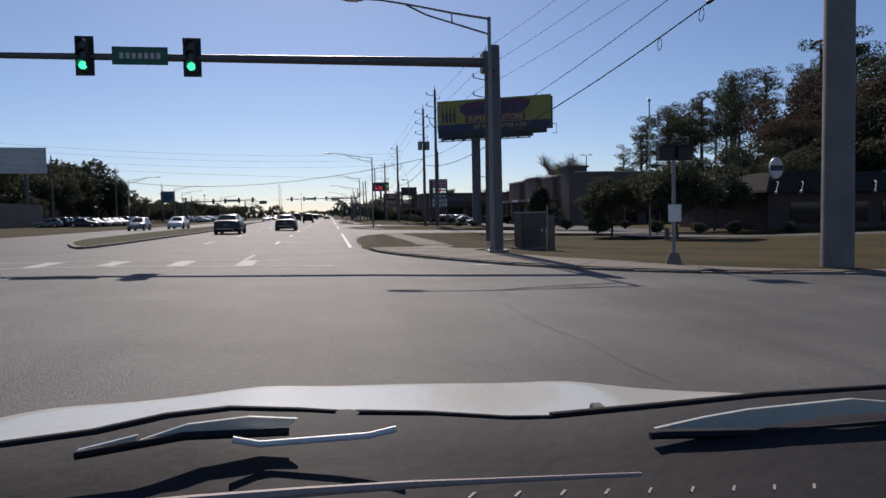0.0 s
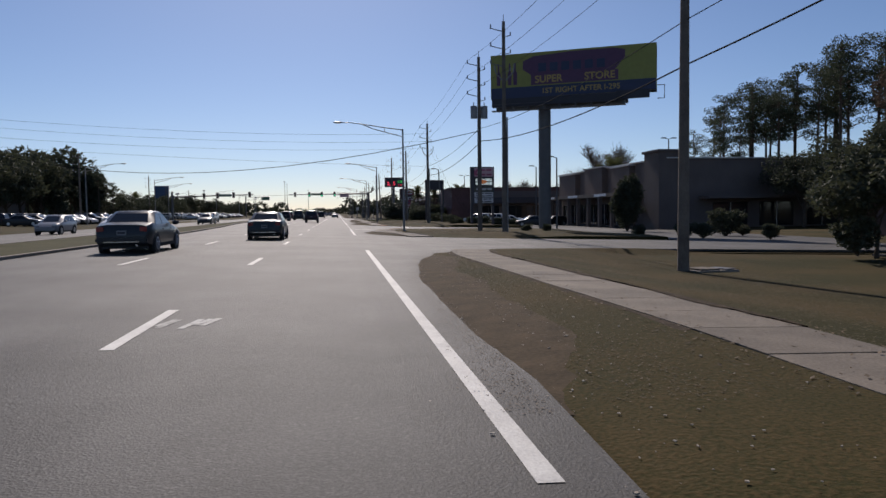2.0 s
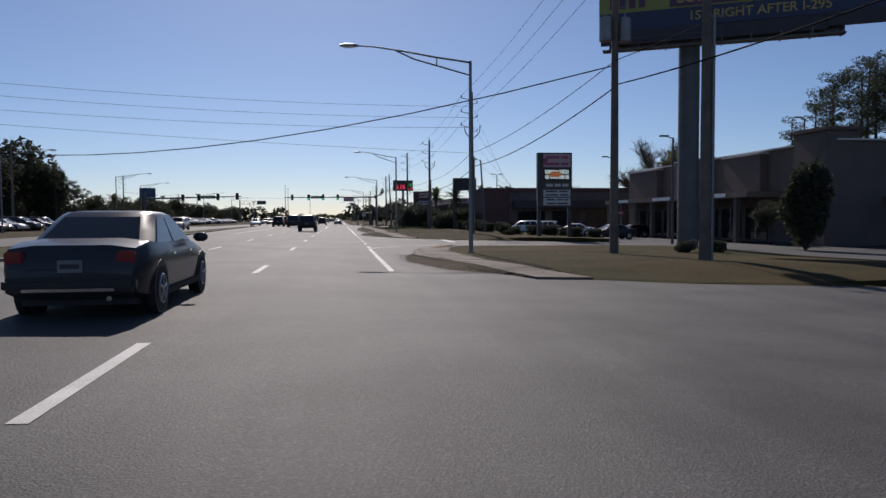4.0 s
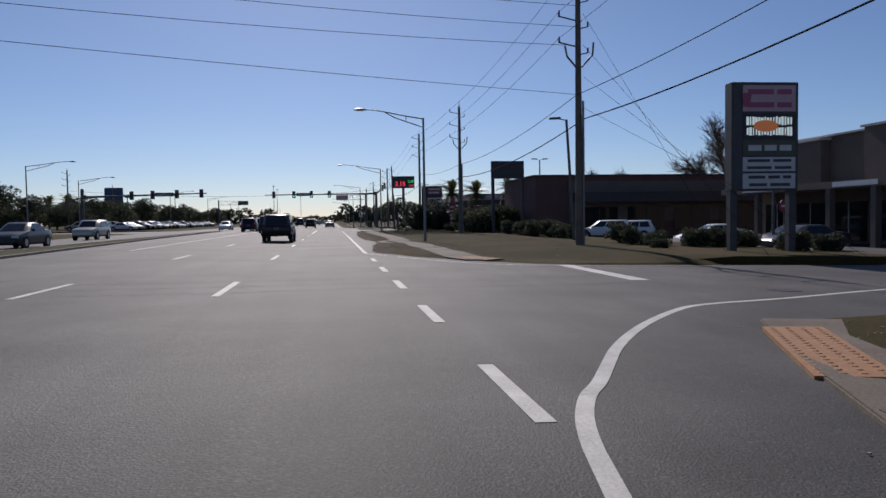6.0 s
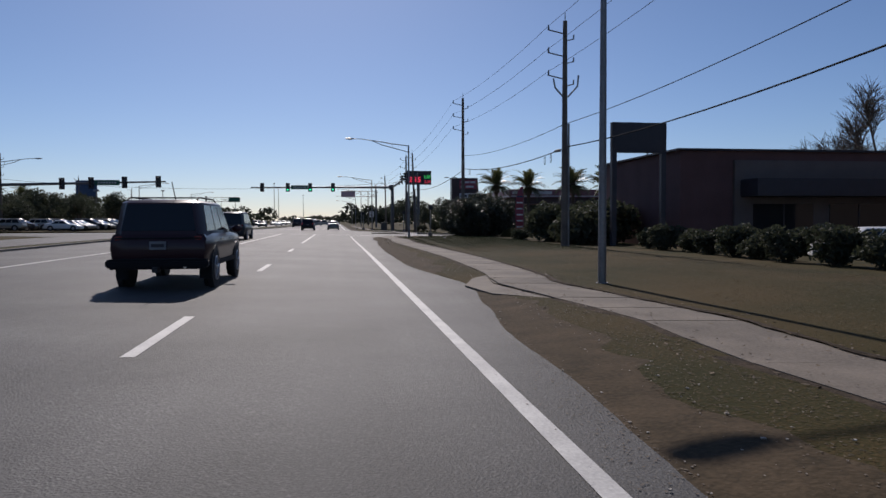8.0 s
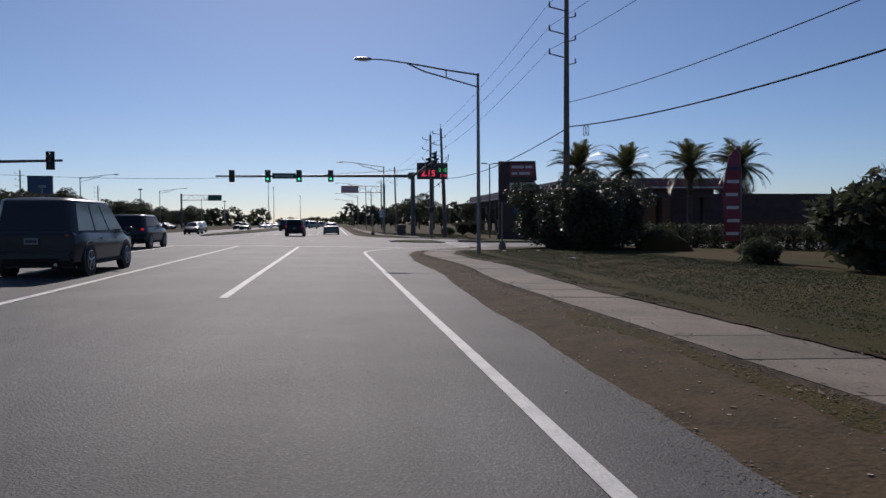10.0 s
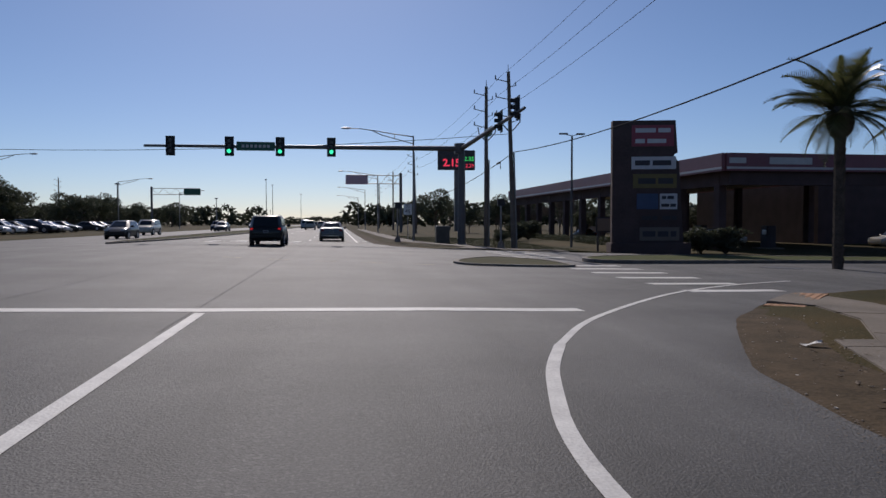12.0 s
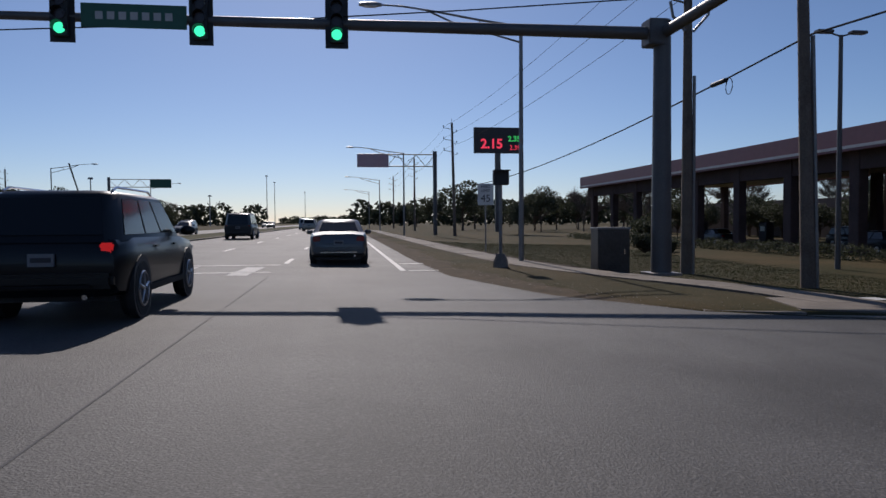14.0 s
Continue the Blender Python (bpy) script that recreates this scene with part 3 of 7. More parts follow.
MEDIAN_GREEN = mat("green_median_grass", (0.075, 0.085, 0.026), 0.95, alt=(0.04, 0.046, 0.016), scale=0.4, fine=22.0, bump=0.8, spec=0.1)


def island(outline, label, h=0.16):
    """A kerbed grass island."""
    for _ in range(2):
        outline = [p for a, c in zip(outline, outline[1:] + outline[:1]) for p in ((a[0] * 0.75 + c[0] * 0.25, a[1] * 0.75 + c[1] * 0.25), (a[0] * 0.25 + c[0] * 0.75, a[1] * 0.25 + c[1] * 0.75))]
    n = len(outline)
    cx, cy = sum(p[0] for p in outline) / n, sum(p[1] for p in outline) / n
    z = road_z(cx)
    ob = thing("traffic_island", pose(cx, cy, z), label, "traffic island", kind="structure", sink=False)
    loc = [(x - cx, y - cy) for x, y in outline]
    inner = []
    for i, (x, y) in enumerate(loc):
        a, c = Vector(loc[i - 1]), Vector(loc[(i + 1) % n])
        t = (c - a).normalized()
        inner.append((x - t.y * 0.22, y + t.x * 0.22))
    b = Build()
    for (p, q, r, s) in ((loc[i], loc[(i + 1) % n], inner[(i + 1) % n], inner[i]) for i in range(n)):
        b.slab([p, q, r, s], lambda px, py: road_z(cx + px) - z - 0.3, lambda px, py: road_z(cx + px) - z + h)
    part("kerb", b, KERB, ob, "grey concrete kerb")
    part("grass", Build().slab(inner, lambda px, py: road_z(cx + px) - z - 0.3, lambda px, py: road_z(cx + px) - z + h - 0.02), MEDIAN_GRASS if cx < 12 else MEDIAN_GREEN, ob, "mown grass")
    return ob


island([(4.95, 205.8), (4.6, 204.1), (4.85, 203.0), (5.9, 202.5), (7.6, 202.35), (9.1, 202.7), (9.2, 204.0), (9.3, 206.2), (8.8, 207.7), (7.8, 209.3), (6.6, 208.8), (5.6, 207.1)], "small kerbed grass island between turning lanes", 0.08)
island([(10.6, 206.0), (12.2, 205.6), (16, 206.8), (21, 208.6), (28, 210.4), (44, 212.4), (44, 216.6), (28, 215.6), (18, 213.4), (13, 210.6), (11.2, 208.6)], "long kerbed grass median with palms across the side street")
MED_R = [(30, -9.1), (60, -9.1), (76, -9.6), (95, -10.4), (120, -12.2), (150, -13.6), (176, -14.2), (186, -14.6)]
MED_L = [(30, -9.9), (34, -13.2), (60, -14.2), (110, -14.6), (150, -15.4), (186, -15.6)]


def median(y0, y1, right, left, label):
    ys = [y0 + (y1 - y0) * k / 16 for k in range(17)]
    pts = [(lerp(right, y), y) for y in ys] + [(lerp(left, y), y) for y in reversed(ys)]
    return island(pts, label, 0.1)


median(30, 186, MED_R, MED_L, "long grass median between the carriageways")
median(222, 420, [(222, -12.8), (230, -11.2), (254, -9.9), (300, -9.4), (420, -9.2)], [(222, -13.6), (230, -14.2), (254, -14.4), (420, -14.4)], "grass median beyond the crossing")


# ---- street lamps, masts and signals ----
def street_lamp(x, y, side=-1, top=8.45, reach=5.2, z0=0.0):
    ob = thing("street_lamp", pose(x, y, z0), "tall galvanised street lamp with a long braced arm over the road", "street lamp", "street lamps along the road")
    part("pole", Build().rod((0, 0, 0), (0, 0, top), 0.1, 0.065, 12), GALV, ob, smooth=40)
    part("base", Build().rod((0, 0, 0), (0, 0, 0.12), 0.15, 0.14, 12), GALV, ob, smooth=40)
    s = side
    up = [(0, 0, top - 0.06), (s * reach * 0.3, 0, top + 0.12), (s * reach * 0.62, 0, top + 0.36), (s * reach * 0.85, 0, top + 0.5), (s * reach, 0, top + 0.52)]
    part("arm", Build().tube(up, 0.045, 8, 0.03), GALV, ob, smooth=60)
    low = [(0, 0, top - 0.62), (s * reach * 0.25, 0, top - 0.3), (s * reach * 0.5, 0, top + 0.02), (s * reach * 0.66, 0, top + 0.36)]
    part("brace", Build().tube(low, 0.035, 8), GALV, ob, smooth=60)
    part("strut", Build().rod((s * reach * 0.3, 0, top - 0.24), (s * reach * 0.3, 0, top + 0.12), 0.025, n=6), GALV, ob)
    head = part("head", Build().loft([[(s * (reach + t), w * a, top + 0.5 + h * c) for a, c in ((-1, -0.3), (1, -0.3), (1, 0.4), (0.5, 1), (-0.5, 1), (-1, 0.4))] for t, w, h in ((-0.05, 0.06, 0.07), (0.15, 0.14, 0.1), (0.5, 0.17, 0.1), (0.72, 0.08, 0.06))]), GALV, ob, "grey lamp head", smooth=40)
    part("lens", Build().box((s * (reach + 0.33), 0, top + 0.455), (0.4, 0.24, 0.03)), HEADLAMP, head)
    return ob


street_lamp(6.82, 23.9, top=8.7, reach=4.6)
lamp1 = street_lamp(6.1, 84.5, reach=4.95)
street_lamp(6.5, 131.0, reach=3.85, top=8.3)
for x, y in ((6.91, 179.1), (6.35, 233.7), (6.2, 280), (6.2, 326), (6.2, 372)):
    copy_thing(lamp1, pose(x, y, lie(x)))
for x, y in ((-35.5, 135.4), (-35.7, 175.4), (-40.0, 206.0), (-37.8, 261.2), (-36.5, 305), (-36, 350)):
    copy_thing(lamp1, pose(x, y, 0.1, 0, 0, 180))


def signal_head(parent, x, y, z, lit=True, turn=0.0, arrow=False):
    """Three-lens signal with backplate and visors, facing -y before the turn."""
    r = pose(x, y, z, 0, 0, turn)
    ob = part("signal_head", Build().box((0, 0.02, 0), (0.36, 0.2, 1.1)), BLACK, parent, "dark traffic signal housing with three lenses", at=r)
    part("backplate", Build().box((0, 0.12, 0), (0.62, 0.02, 1.36)), BLACK, ob, bevel=0.004)
    for k, h in enumerate((0.36, 0.0, -0.36)):
        on = lit and k == 2
        part("lens", Build().rod((0, -0.115, h), (0, -0.09, h), 0.14, 0.14, 18), GREEN_LIT if on else LENS_OFF, ob, "glowing green lens" if on else "")
        vis = [[(math.cos(a) * 0.16, yy, h + math.sin(a) * 0.16) for a in (math.radians(g) for g in range(-20, 201, 20))] for yy in (-0.08, -0.3)]
        part("visor", Build().loft(vis, closed=False, caps=False), BLACK, ob)
    return ob


def mast(x, y, z0, top, arm_z, tip_x, slope, r=0.3, label="", sigs=(), sign=None, lit=True):
    ob = thing("traffic_signal_mast", pose(x, y, z0), label, "traffic signal", sink=False)
    part("pole", Build().rod((0, 0, 0), (0, 0, top - z0), r, r * 0.82, 16), MAST, ob, smooth=40)
    part("base_plate", Build().box((0, 0, 0.04), (r * 3, r * 3, 0.08)), GALV, ob, bevel=0.01)
    part("cap", Build().rod((0, 0, top - z0), (0, 0, top - z0 + 0.06), r * 0.9, r * 0.7, 16), MAST, ob, smooth=30)
    L = tip_x - x
    a, e = (0, 0, arm_z - z0), (L, 0, arm_z - z0 + slope * L)
    arm = part("arm", Build().rod(a, e, 0.19, 0.09, 14), MAST, ob, "long tapered steel arm", smooth=40)
    part("collar", Build().box((math.copysign(r * 0.9, L), 0, arm_z - z0), (0.5, 0.62, 0.75)), MAST, ob, bevel=0.03)
    for sx in sigs:
        signal_head(ob, sx - x, -0.22, arm_z - z0 + slope * (sx - x), lit and sx != sigs[0])
    if sign:
        xa, xb = sign
        zc = arm_z - z0 + slope * ((xa + xb) / 2 - x)
        sg = part("street_sign", Build().box(((xa + xb) / 2 - x, -0.24, zc), (xb - xa, 0.03, 0.62)), SIGN_GREEN, ob, "long green street name plate", bevel=0.008)
        for k in range(7):
            part("lettering_bar", Build().box((xa - x + (xb - xa) * (0.17 + 0.11 * k), -0.262, zc), ((xb - xa) * 0.07, 0.006, 0.2)), TRIM, sg)
    return ob


mast(7.2, 24.8, -0.08, 7.7, 7.12, -13.0, 0.0, 0.26, "grey steel mast with a signal arm across the road", (-11.2, -7.35, -3.78), (-6.42, -4.57), lit=True)
mB = mast(9.4, 229.0, -0.22, 7.22, 6.88, -12.8, 0.004, 0.3, "grey steel mast with two signal arms at the crossing", (-11.04, -7.1, -3.63, -0.06), (-6.6, -3.97))
part("side_arm", Build().rod((0, 0, 7.1), (0.95, -14.0, 7.85), 0.17, 0.09, 14), MAST, mB, smooth=40)
for yy, zz in ((-9.3, 7.8), (-12.8, 8.05)):
    signal_head(mB, 0.3 + 0.04 * -yy, yy, zz, False, -90)
part("side_street_sign", Build().box((0.55, -6.6, 7.45), (0.03, 2.4, 0.6)), SIGN_GREEN, mB, "green street name plate", bevel=0.008)
mast(-38.5, 203.0, 0.1, 7.0, 5.75, -19.6, 0.025, 0.3, "steel mast with signal arm over the far carriageway", (-31.1, -27.9, -24.2, -20.4), (-27.5, -24.7), lit=False)


def pedestrian_signal(x, y, z, head_z, heads=2, plate=True):
    ob = thing("pedestrian_signal", pose(x, y, z), "pedestrian signal pole with dark heads on a concrete foot", "pedestrian signal", "pedestrian signals")
    part("pole", Build().rod((0, 0, 0.3), (0, 0, head_z - z + 0.25), 0.055, n=10), GALV, ob, smooth=40)
    part("foot", Build().loft([[(r * math.cos(a), r * math.sin(a), h) for a in (math.pi * k / 4 for k in range(8))] for r, h in ((0.24, -0.1), (0.22, 0.2), (0.12, 0.42))]), KERB, ob, "grey concrete foot", smooth=30)
    for k in range(heads):
        sx = (-0.28, 0.28)[k] if heads == 2 else 0
        hd = part("signal_head", Build().box((sx, -0.05, head_z - z), (0.46, 0.24, 0.46)), BLACK, ob, bevel=0.02)
        part("hood", Build().box((sx, -0.24, head_z - z + 0.2), (0.46, 0.2, 0.03)), BLACK, hd)
    if plate:
        part("sign_plate", Build().box((0, -0.07, 1.55), (0.4, 0.015, 0.5)), WHITE, ob, "small white sign plate", bevel=0.004)
    return ob


pedestrian_signal(10.75, 17.55, 0.0, 3.3)
pedestrian_signal(9.95, 187.0, 0.1, 3.05, 1, False)
pedestrian_signal(4.75, 230.0, 0.1, 2.8, 1, False)
pedestrian_signal(10.45, 220.9, 0.08, 2.95, 1, False)


CABINET = mat("cabinet_steel", (0.055, 0.053, 0.05), 0.35, 0.2, var=0.25, scale=1.5, fine=12, bump=0.05)


def cabinet(x, y, z, w, d, h, rz, label):
    ob = thing("utility_cabinet", pose(x, y, z, 0, 0, rz), label, "utility cabinet")
    part("plinth", Build().box((0, 0, 0.05), (w + 0.2, d + 0.2, 0.14)), KERB, ob, bevel=0.01)
    part("body", Build().box((0, 0, 0.12 + h / 2), (w, d, h)), CABINET, ob, bevel=0.015)
    part("roof", Build().box((0, 0, 0.14 + h), (w + 0.06, d + 0.06, 0.06)), GALV, ob, bevel=0.01)
    dr = part("door", Build().box((0, -d / 2 - 0.008, 0.12 + h / 2), (w * 0.86, 0.02, h * 0.86)), CABINET, ob, bevel=0.004)
    part("handle", Build().box((w * 0.32, -d / 2 - 0.03, 0.12 + h * 0.5), (0.03, 0.03, 0.16)), CHROME, dr)
    for k in range(4):
        part("vent_slot", Build().box((0, -d / 2 - 0.02, 0.12 + h * 0.12 + 0.05 * k), (w * 0.4, 0.008, 0.015)), BLACK, dr)
    return ob


cabinet(10.1, 30.2, -0.12, 1.28, 0.75, 1.6, 12, "grey steel traffic cabinet beside the signal mast")
cabinet(8.05, 229.6, -0.15, 1.0, 0.6, 1.35, 0, "pale grey traffic cabinet on the verge")
pst = thing("service_post", pose(10.5, 28.4, -0.1), "short square weathered wooden service post with a thin conduit", "post")
part("shaft", Build().box((0.04, 0, 0.75), (0.3, 0.24, 1.7), taper=0.9), WOOD, pst, bevel=0.02)
part("conduit", Build().rod((-0.16, -0.06, -0.1), (-0.16, -0.06, 1.95), 0.04, 0.035, 8), GALV, pst, "grey steel conduit", smooth=40)
part("cap", Build().rod((-0.16, -0.06, 1.95), (-0.16, -0.06, 2.08), 0.05, 0.01, 8), GALV, pst, smooth=40)
bol = thing("bollard", pose(23.84, 43.9, -0.1), "short round wooden bollard in the lawn", "bollard")
part("shaft", Build().rod((0, 0, -0.2), (0, 0, 0.75), 0.17, 0.15, 12), WOOD, bol, smooth=40)
part("top", Build().ball((0, 0, 0.75), (0.15, 0.15, 0.06)), WOOD, bol, smooth=40)
stk = thing("marker_stake", pose(8.76, 33.2, 0.0), "thin wooden marker stake in the grass", "stake")
part("shaft", Build().box((0, 0, 0.12), (0.028, 0.02, 0.6)), WOOD, stk, bevel=0.005)
vlt = thing("utility_vault", pose(13.25, 48.7, -0.53, 0, 0, 12), "square concrete utility vault with a broken lid at the pole", "utility vault")
part("collar", Build().box((0, 0, 0.05), (1.7, 1.2, 0.34)), KERB, vlt, bevel=0.03)
part("lid", Build().box((-0.25, 0.0, 0.245), (0.8, 0.9, 0.06)), CONCRETE, vlt, "pale concrete lid", bevel=0.015)
part("lid", Build().box((0.5, -0.1, 0.235), (0.5, 0.8, 0.05), 14), MAST, vlt, "dark steel lid", bevel=0.01)


# ---- utility poles and lines ----
def utility_pole(x, y, top, arms=True, lean=0.0, extra=None, z=None):
    z0 = base_z(x, y) - 0.1 if z is None else z
    ob = thing("utility_pole", pose(x, y, z0, 0, lean, 0), "weathered round utility pole with stacked insulator arms", "utility pole", "utility poles along the verge")
    h = top - z0
    part("pole", Build().rod((0, 0, 0), (0, 0, h), 0.2, 0.12, 12), WOOD, ob, smooth=40)
    if arms:
        for k in range(3):
            hz = h - 0.6 - 1.25 * k
            a = part("arm", Build().rod((0, 0, hz - 0.12), (-0.95, 0, hz + 0.08), 0.035, n=6), GALV, ob)
            part("insulator", Build().rod((-0.95, 0, hz + 0.06), (-0.95, 0, hz + 0.36), 0.06, 0.04, 8), INSUL, a, smooth=40)
            a2 = part("arm", Build().rod((0, 0, hz - 0.5), (0.5, 0, hz - 0.38), 0.03, n=6), GALV, ob)
            part("insulator", Build().rod((0.5, 0, hz - 0.38), (0.5, 0, hz - 0.14), 0.05, 0.04, 8), INSUL, a2, smooth=40)
        part("top_pin", Build().rod((0, 0, h), (0, 0, h + 0.5), 0.03, 0.02, 6), GALV, ob)
    if extra == "transformer":
        for sx in (-0.45, 0.42):
            t = part("transformer", Build().rod((sx, -0.05, h - 5.0), (sx, -0.05, h - 4.0), 0.28, n=14), GALV, ob, "grey transformer can", smooth=40)
            part("bushing", Build().rod((sx, -0.05, h - 4.0), (sx, -0.05, h - 3.7), 0.05, 0.03, 8), INSUL, t)
            part("hanger", Build().box((sx * 0.5, 0, h - 4.4), (0.4, 0.06, 0.08)), GALV, t)
    if extra == "riser":
        part("conduit", Build().rod((0.2, -0.1, 0), (0.2, -0.1, h * 0.55), 0.06, n=8), GALV, ob)
        part("cutout", Build().tube([(0.15, -0.1, h - 4.2), (0.7, -0.1, h - 3.6), (0.75, -0.1, h - 3.0)], 0.05, 6), INSUL, ob)
        part("cutout", Build().tube([(-0.15, -0.1, h - 4.2), (-0.6, -0.1, h - 3.7), (-0.7, -0.1, h - 3.2)], 0.05, 6), INSUL, ob)
    return ob


POLES = [(12.3, 48.6, 13.2, None), (12.75, 76.4, 15.43, "riser"), (12.35, 83.5, 14.4, "transformer"), (12.38, 117.4, 13.2, "riser"), (13.05, 153.4, 12.85, "riser"), (12.8, 183.9, 13.8, None),
         (12.9, 227.2, 12.5, "riser"), (12.0, 232.5, 12.4, "riser"), (12.5, 287, 12.65, None), (12.4, 330, 12.6, None), (12.4, 380, 12.6, None)]
for x, y, t, ex in POLES:
    utility_pole(x, y, t, True, {227.2: -1.9, 287: -1.2}.get(y, 0.0), ex)
mono = thing("transmission_pole", pose(14.75, 15.9, 0.05), "huge smooth grey concrete transmission pole by the kerb", "utility pole")
part("pole", Build().rod((0, 0, -0.2), (0, 0, 26), 0.42, 0.3, 20), POLE_CON, mono, smooth=40)
part("bracket", Build().tube([(0.45, -0.1, 8.6), (0.9, -0.1, 8.9), (1.3, -0.1, 8.6)], 0.05, 6), GALV, mono)
part("lamp_box", Build().box((1.5, -0.1, 8.55), (0.5, 0.3, 0.25)), BLACK, mono, bevel=0.03)
part("band", Build().rod((0, 0, 7.9), (0, 0, 8.1), 0.4, n=20), GALV, mono, smooth=40)


def wire(pts, sag, r, label, name="power_line"):
    """Lines hung from point to point, each span an object of its own."""
    for a, c in zip(pts, pts[1:]):
        b = Build()
        a, c = Vector(a), Vector(c)
        n = 14
        line = []
        for k in range(n + 1):
            t = k / n
            p = a.lerp(c, t)
            p.z -= sag * 4 * t * (1 - t) * (c - a).length / 35
            line.append(p)
        b.tube(line, r, 5)
        tagged(part(name, b, CABLE, smooth=60), label, "cable", "overhead lines")


MAIN = [p for p in POLES if p[1] not in (76.4, 232.5)]
heads = [(17.5, -40, 15.0), (16.5, 18.9, 14.5)]
for k in range(3):
    wire([(x - 0.95, y, z - 0.6 - 1.2 * k) for x, y, z in heads] + [(x - 0.95, y, t - 0.3 - 1.25 * k + lie(x)) for x, y, t, _ in MAIN], 0.45, 0.011, "thin dark power line between the poles")
wire([(18.0, -40, 13.0), (16.95, 18.9, 12.1), (12.3, 48.6, 7.8), (12.35, 83.5, 8.3), (12.3, 117.4, 7.4), (13.05, 153.4, 6.85), (12.8, 183.9, 7.88)], 0.5, 0.018, "dark neutral line on the utility poles")
wire([(18.0, -40, 11.4), (16.95, 18.9, 10.9), (12.5, 48.6, 6.4), (12.55, 83.5, 7.3), (12.7, 117.4, 6.25), (13.25, 153.4, 5.6), (12.98, 183.9, 6.6), (12.9, 227.2, 6.5), (12.5, 287, 5.3), (12.4, 330, 5.6), (12.4, 380, 5.6)], 0.6, 0.03, "thick black telephone cable on the utility poles", "telephone_cable")


def cable_fitting(a, c, k, kind):
    """A slack loop or a splice case on the span of the telephone cable from a to c, at share k of its length."""
    a, c = Vector(a), Vector(c)
    q = a.lerp(c, k)
    q.z -= 0.6 * 4 * k * (1 - k) * (c - a).length / 35
    if kind == "loop":
        lp = Build().tube([(q.x + 0.05 * math.sin(g), q.y + 0.32 * math.sin(g) + 0.12 * g / 6.28, q.z - 0.28 + 0.28 * math.cos(g)) for g in (0.45 * i for i in range(15))], 0.016, 5)
        tagged(part("cable_loop", lp, CABLE, smooth=60), "slack black loop hanging on the telephone cable", "cable")
    else:
        d = (c - a).normalized() * 0.42
        sc = Build().tube([tuple(q - d), tuple(q - d * 0.8), tuple(q + d * 0.8), tuple(q + d)], 0.085, 8)
        tagged(part("splice_case", sc, BLACK, smooth=60), "black splice case on the telephone cable", "splice case")


P19, P49, P83, P117, P153, P184, P227, P287 = (16.95, 18.9, 10.9), (12.5, 48.6, 6.4), (12.55, 83.5, 7.3), (12.7, 117.4, 6.25), (13.25, 153.4, 5.6), (12.98, 183.9, 6.6), (12.9, 227.2, 6.5), (12.5, 287, 5.3)
for a, c, k, kind in ((P19, P49, 0.31, "loop"), (P19, P49, 0.215, "loop"), (P19, P49, 0.19, "splice"), (P153, P184, 0.1, "loop"), (P153, P184, 0.14, "loop"), (P153, P184, 0.06, "splice"), (P153, P184, 0.925, "loop"), (P153, P184, 0.91, "loop"), (P227, P287, 0.068, "loop"), (P227, P287, 0.08, "splice")):
    cable_fitting(a, c, k, kind)
for za, zb in ((11.6, 12.2), (10.6, 11.4), (9.7, 10.4)):
    wire([(12.2, 117.1, za), (-46, 99.9, zb)], 0.6, 0.012, "thin power line crossing the road")
wire([(12.2, 117.3, 7.4), (-46, 99.9, 9.3)], 0.25, 0.012, "thin power line crossing the road")
wire([(12.35, 83.5, 8.1), (-46, 128.5, 10.5)], 1.57, 0.03, "thick black cable slung across the road", "telephone_cable")
wire([(12.6, 227.2, 7.8), (-52, 236, 8.3)], 0.75, 0.02, "dark cable slung across the crossing", "telephone_cable")
for k in range(4):
    wire([(12.5, 117, 11.2 - 1.5 * k), (15.8 + k * 0.5, 110 - 2 * k, -0.1)], 0.0, 0.008, "thin guy wire from the utility pole to the ground", "guy_wire")


# ---- signs ----
YELLOW = mat("billboard_yellow", (0.3, 0.29, 0.07), 0.6, var=0.08, bump=0.02)
PURPLE = mat("billboard_purple", (0.12, 0.05, 0.1), 0.6, var=0.1, bump=0.02)
NAVY = mat("billboard_navy", (0.04, 0.05, 0.1), 0.6, var=0.1, bump=0.02)
OCHRE = mat("billboard_ochre", (0.5, 0.34, 0.1), 0.6, var=0.08, bump=0.02)
SIGN_DARK = mat("sign_dark", (0.045, 0.04, 0.045), 0.6, var=0.12, bump=0.03)
SIGN_ROSE = mat("sign_rose", (0.42, 0.09, 0.16), 0.5, var=0.08, bump=0.02)
SIGN_PINK = mat("sign_pink", (0.62, 0.38, 0.4), 0.5, var=0.06, bump=0.02)
SIGN_RED = mat("sign_red", (0.3, 0.05, 0.07), 0.5, var=0.08, bump=0.02)
SIGN_BLUE = mat("sign_blue", (0.04, 0.075, 0.15), 0.5, var=0.08, bump=0.02)
SIGN_YEL = mat("sign_gold", (0.17, 0.125, 0.035), 0.5, var=0.08, bump=0.02)
SIGN_GREY = mat("sign_grey", (0.6, 0.58, 0.57), 0.5, var=0.08, bump=0.02)
SIGN_OLIVE = mat("sign_olive", (0.1, 0.09, 0.055), 0.5, var=0.08, bump=0.02)
SIGN_BODY = mat("sign_body", (0.075, 0.068, 0.072), 0.6, var=0.12, bump=0.03)
LED_WHITE = glow("led_white", (0.7, 0.9, 0.95), 0.5)


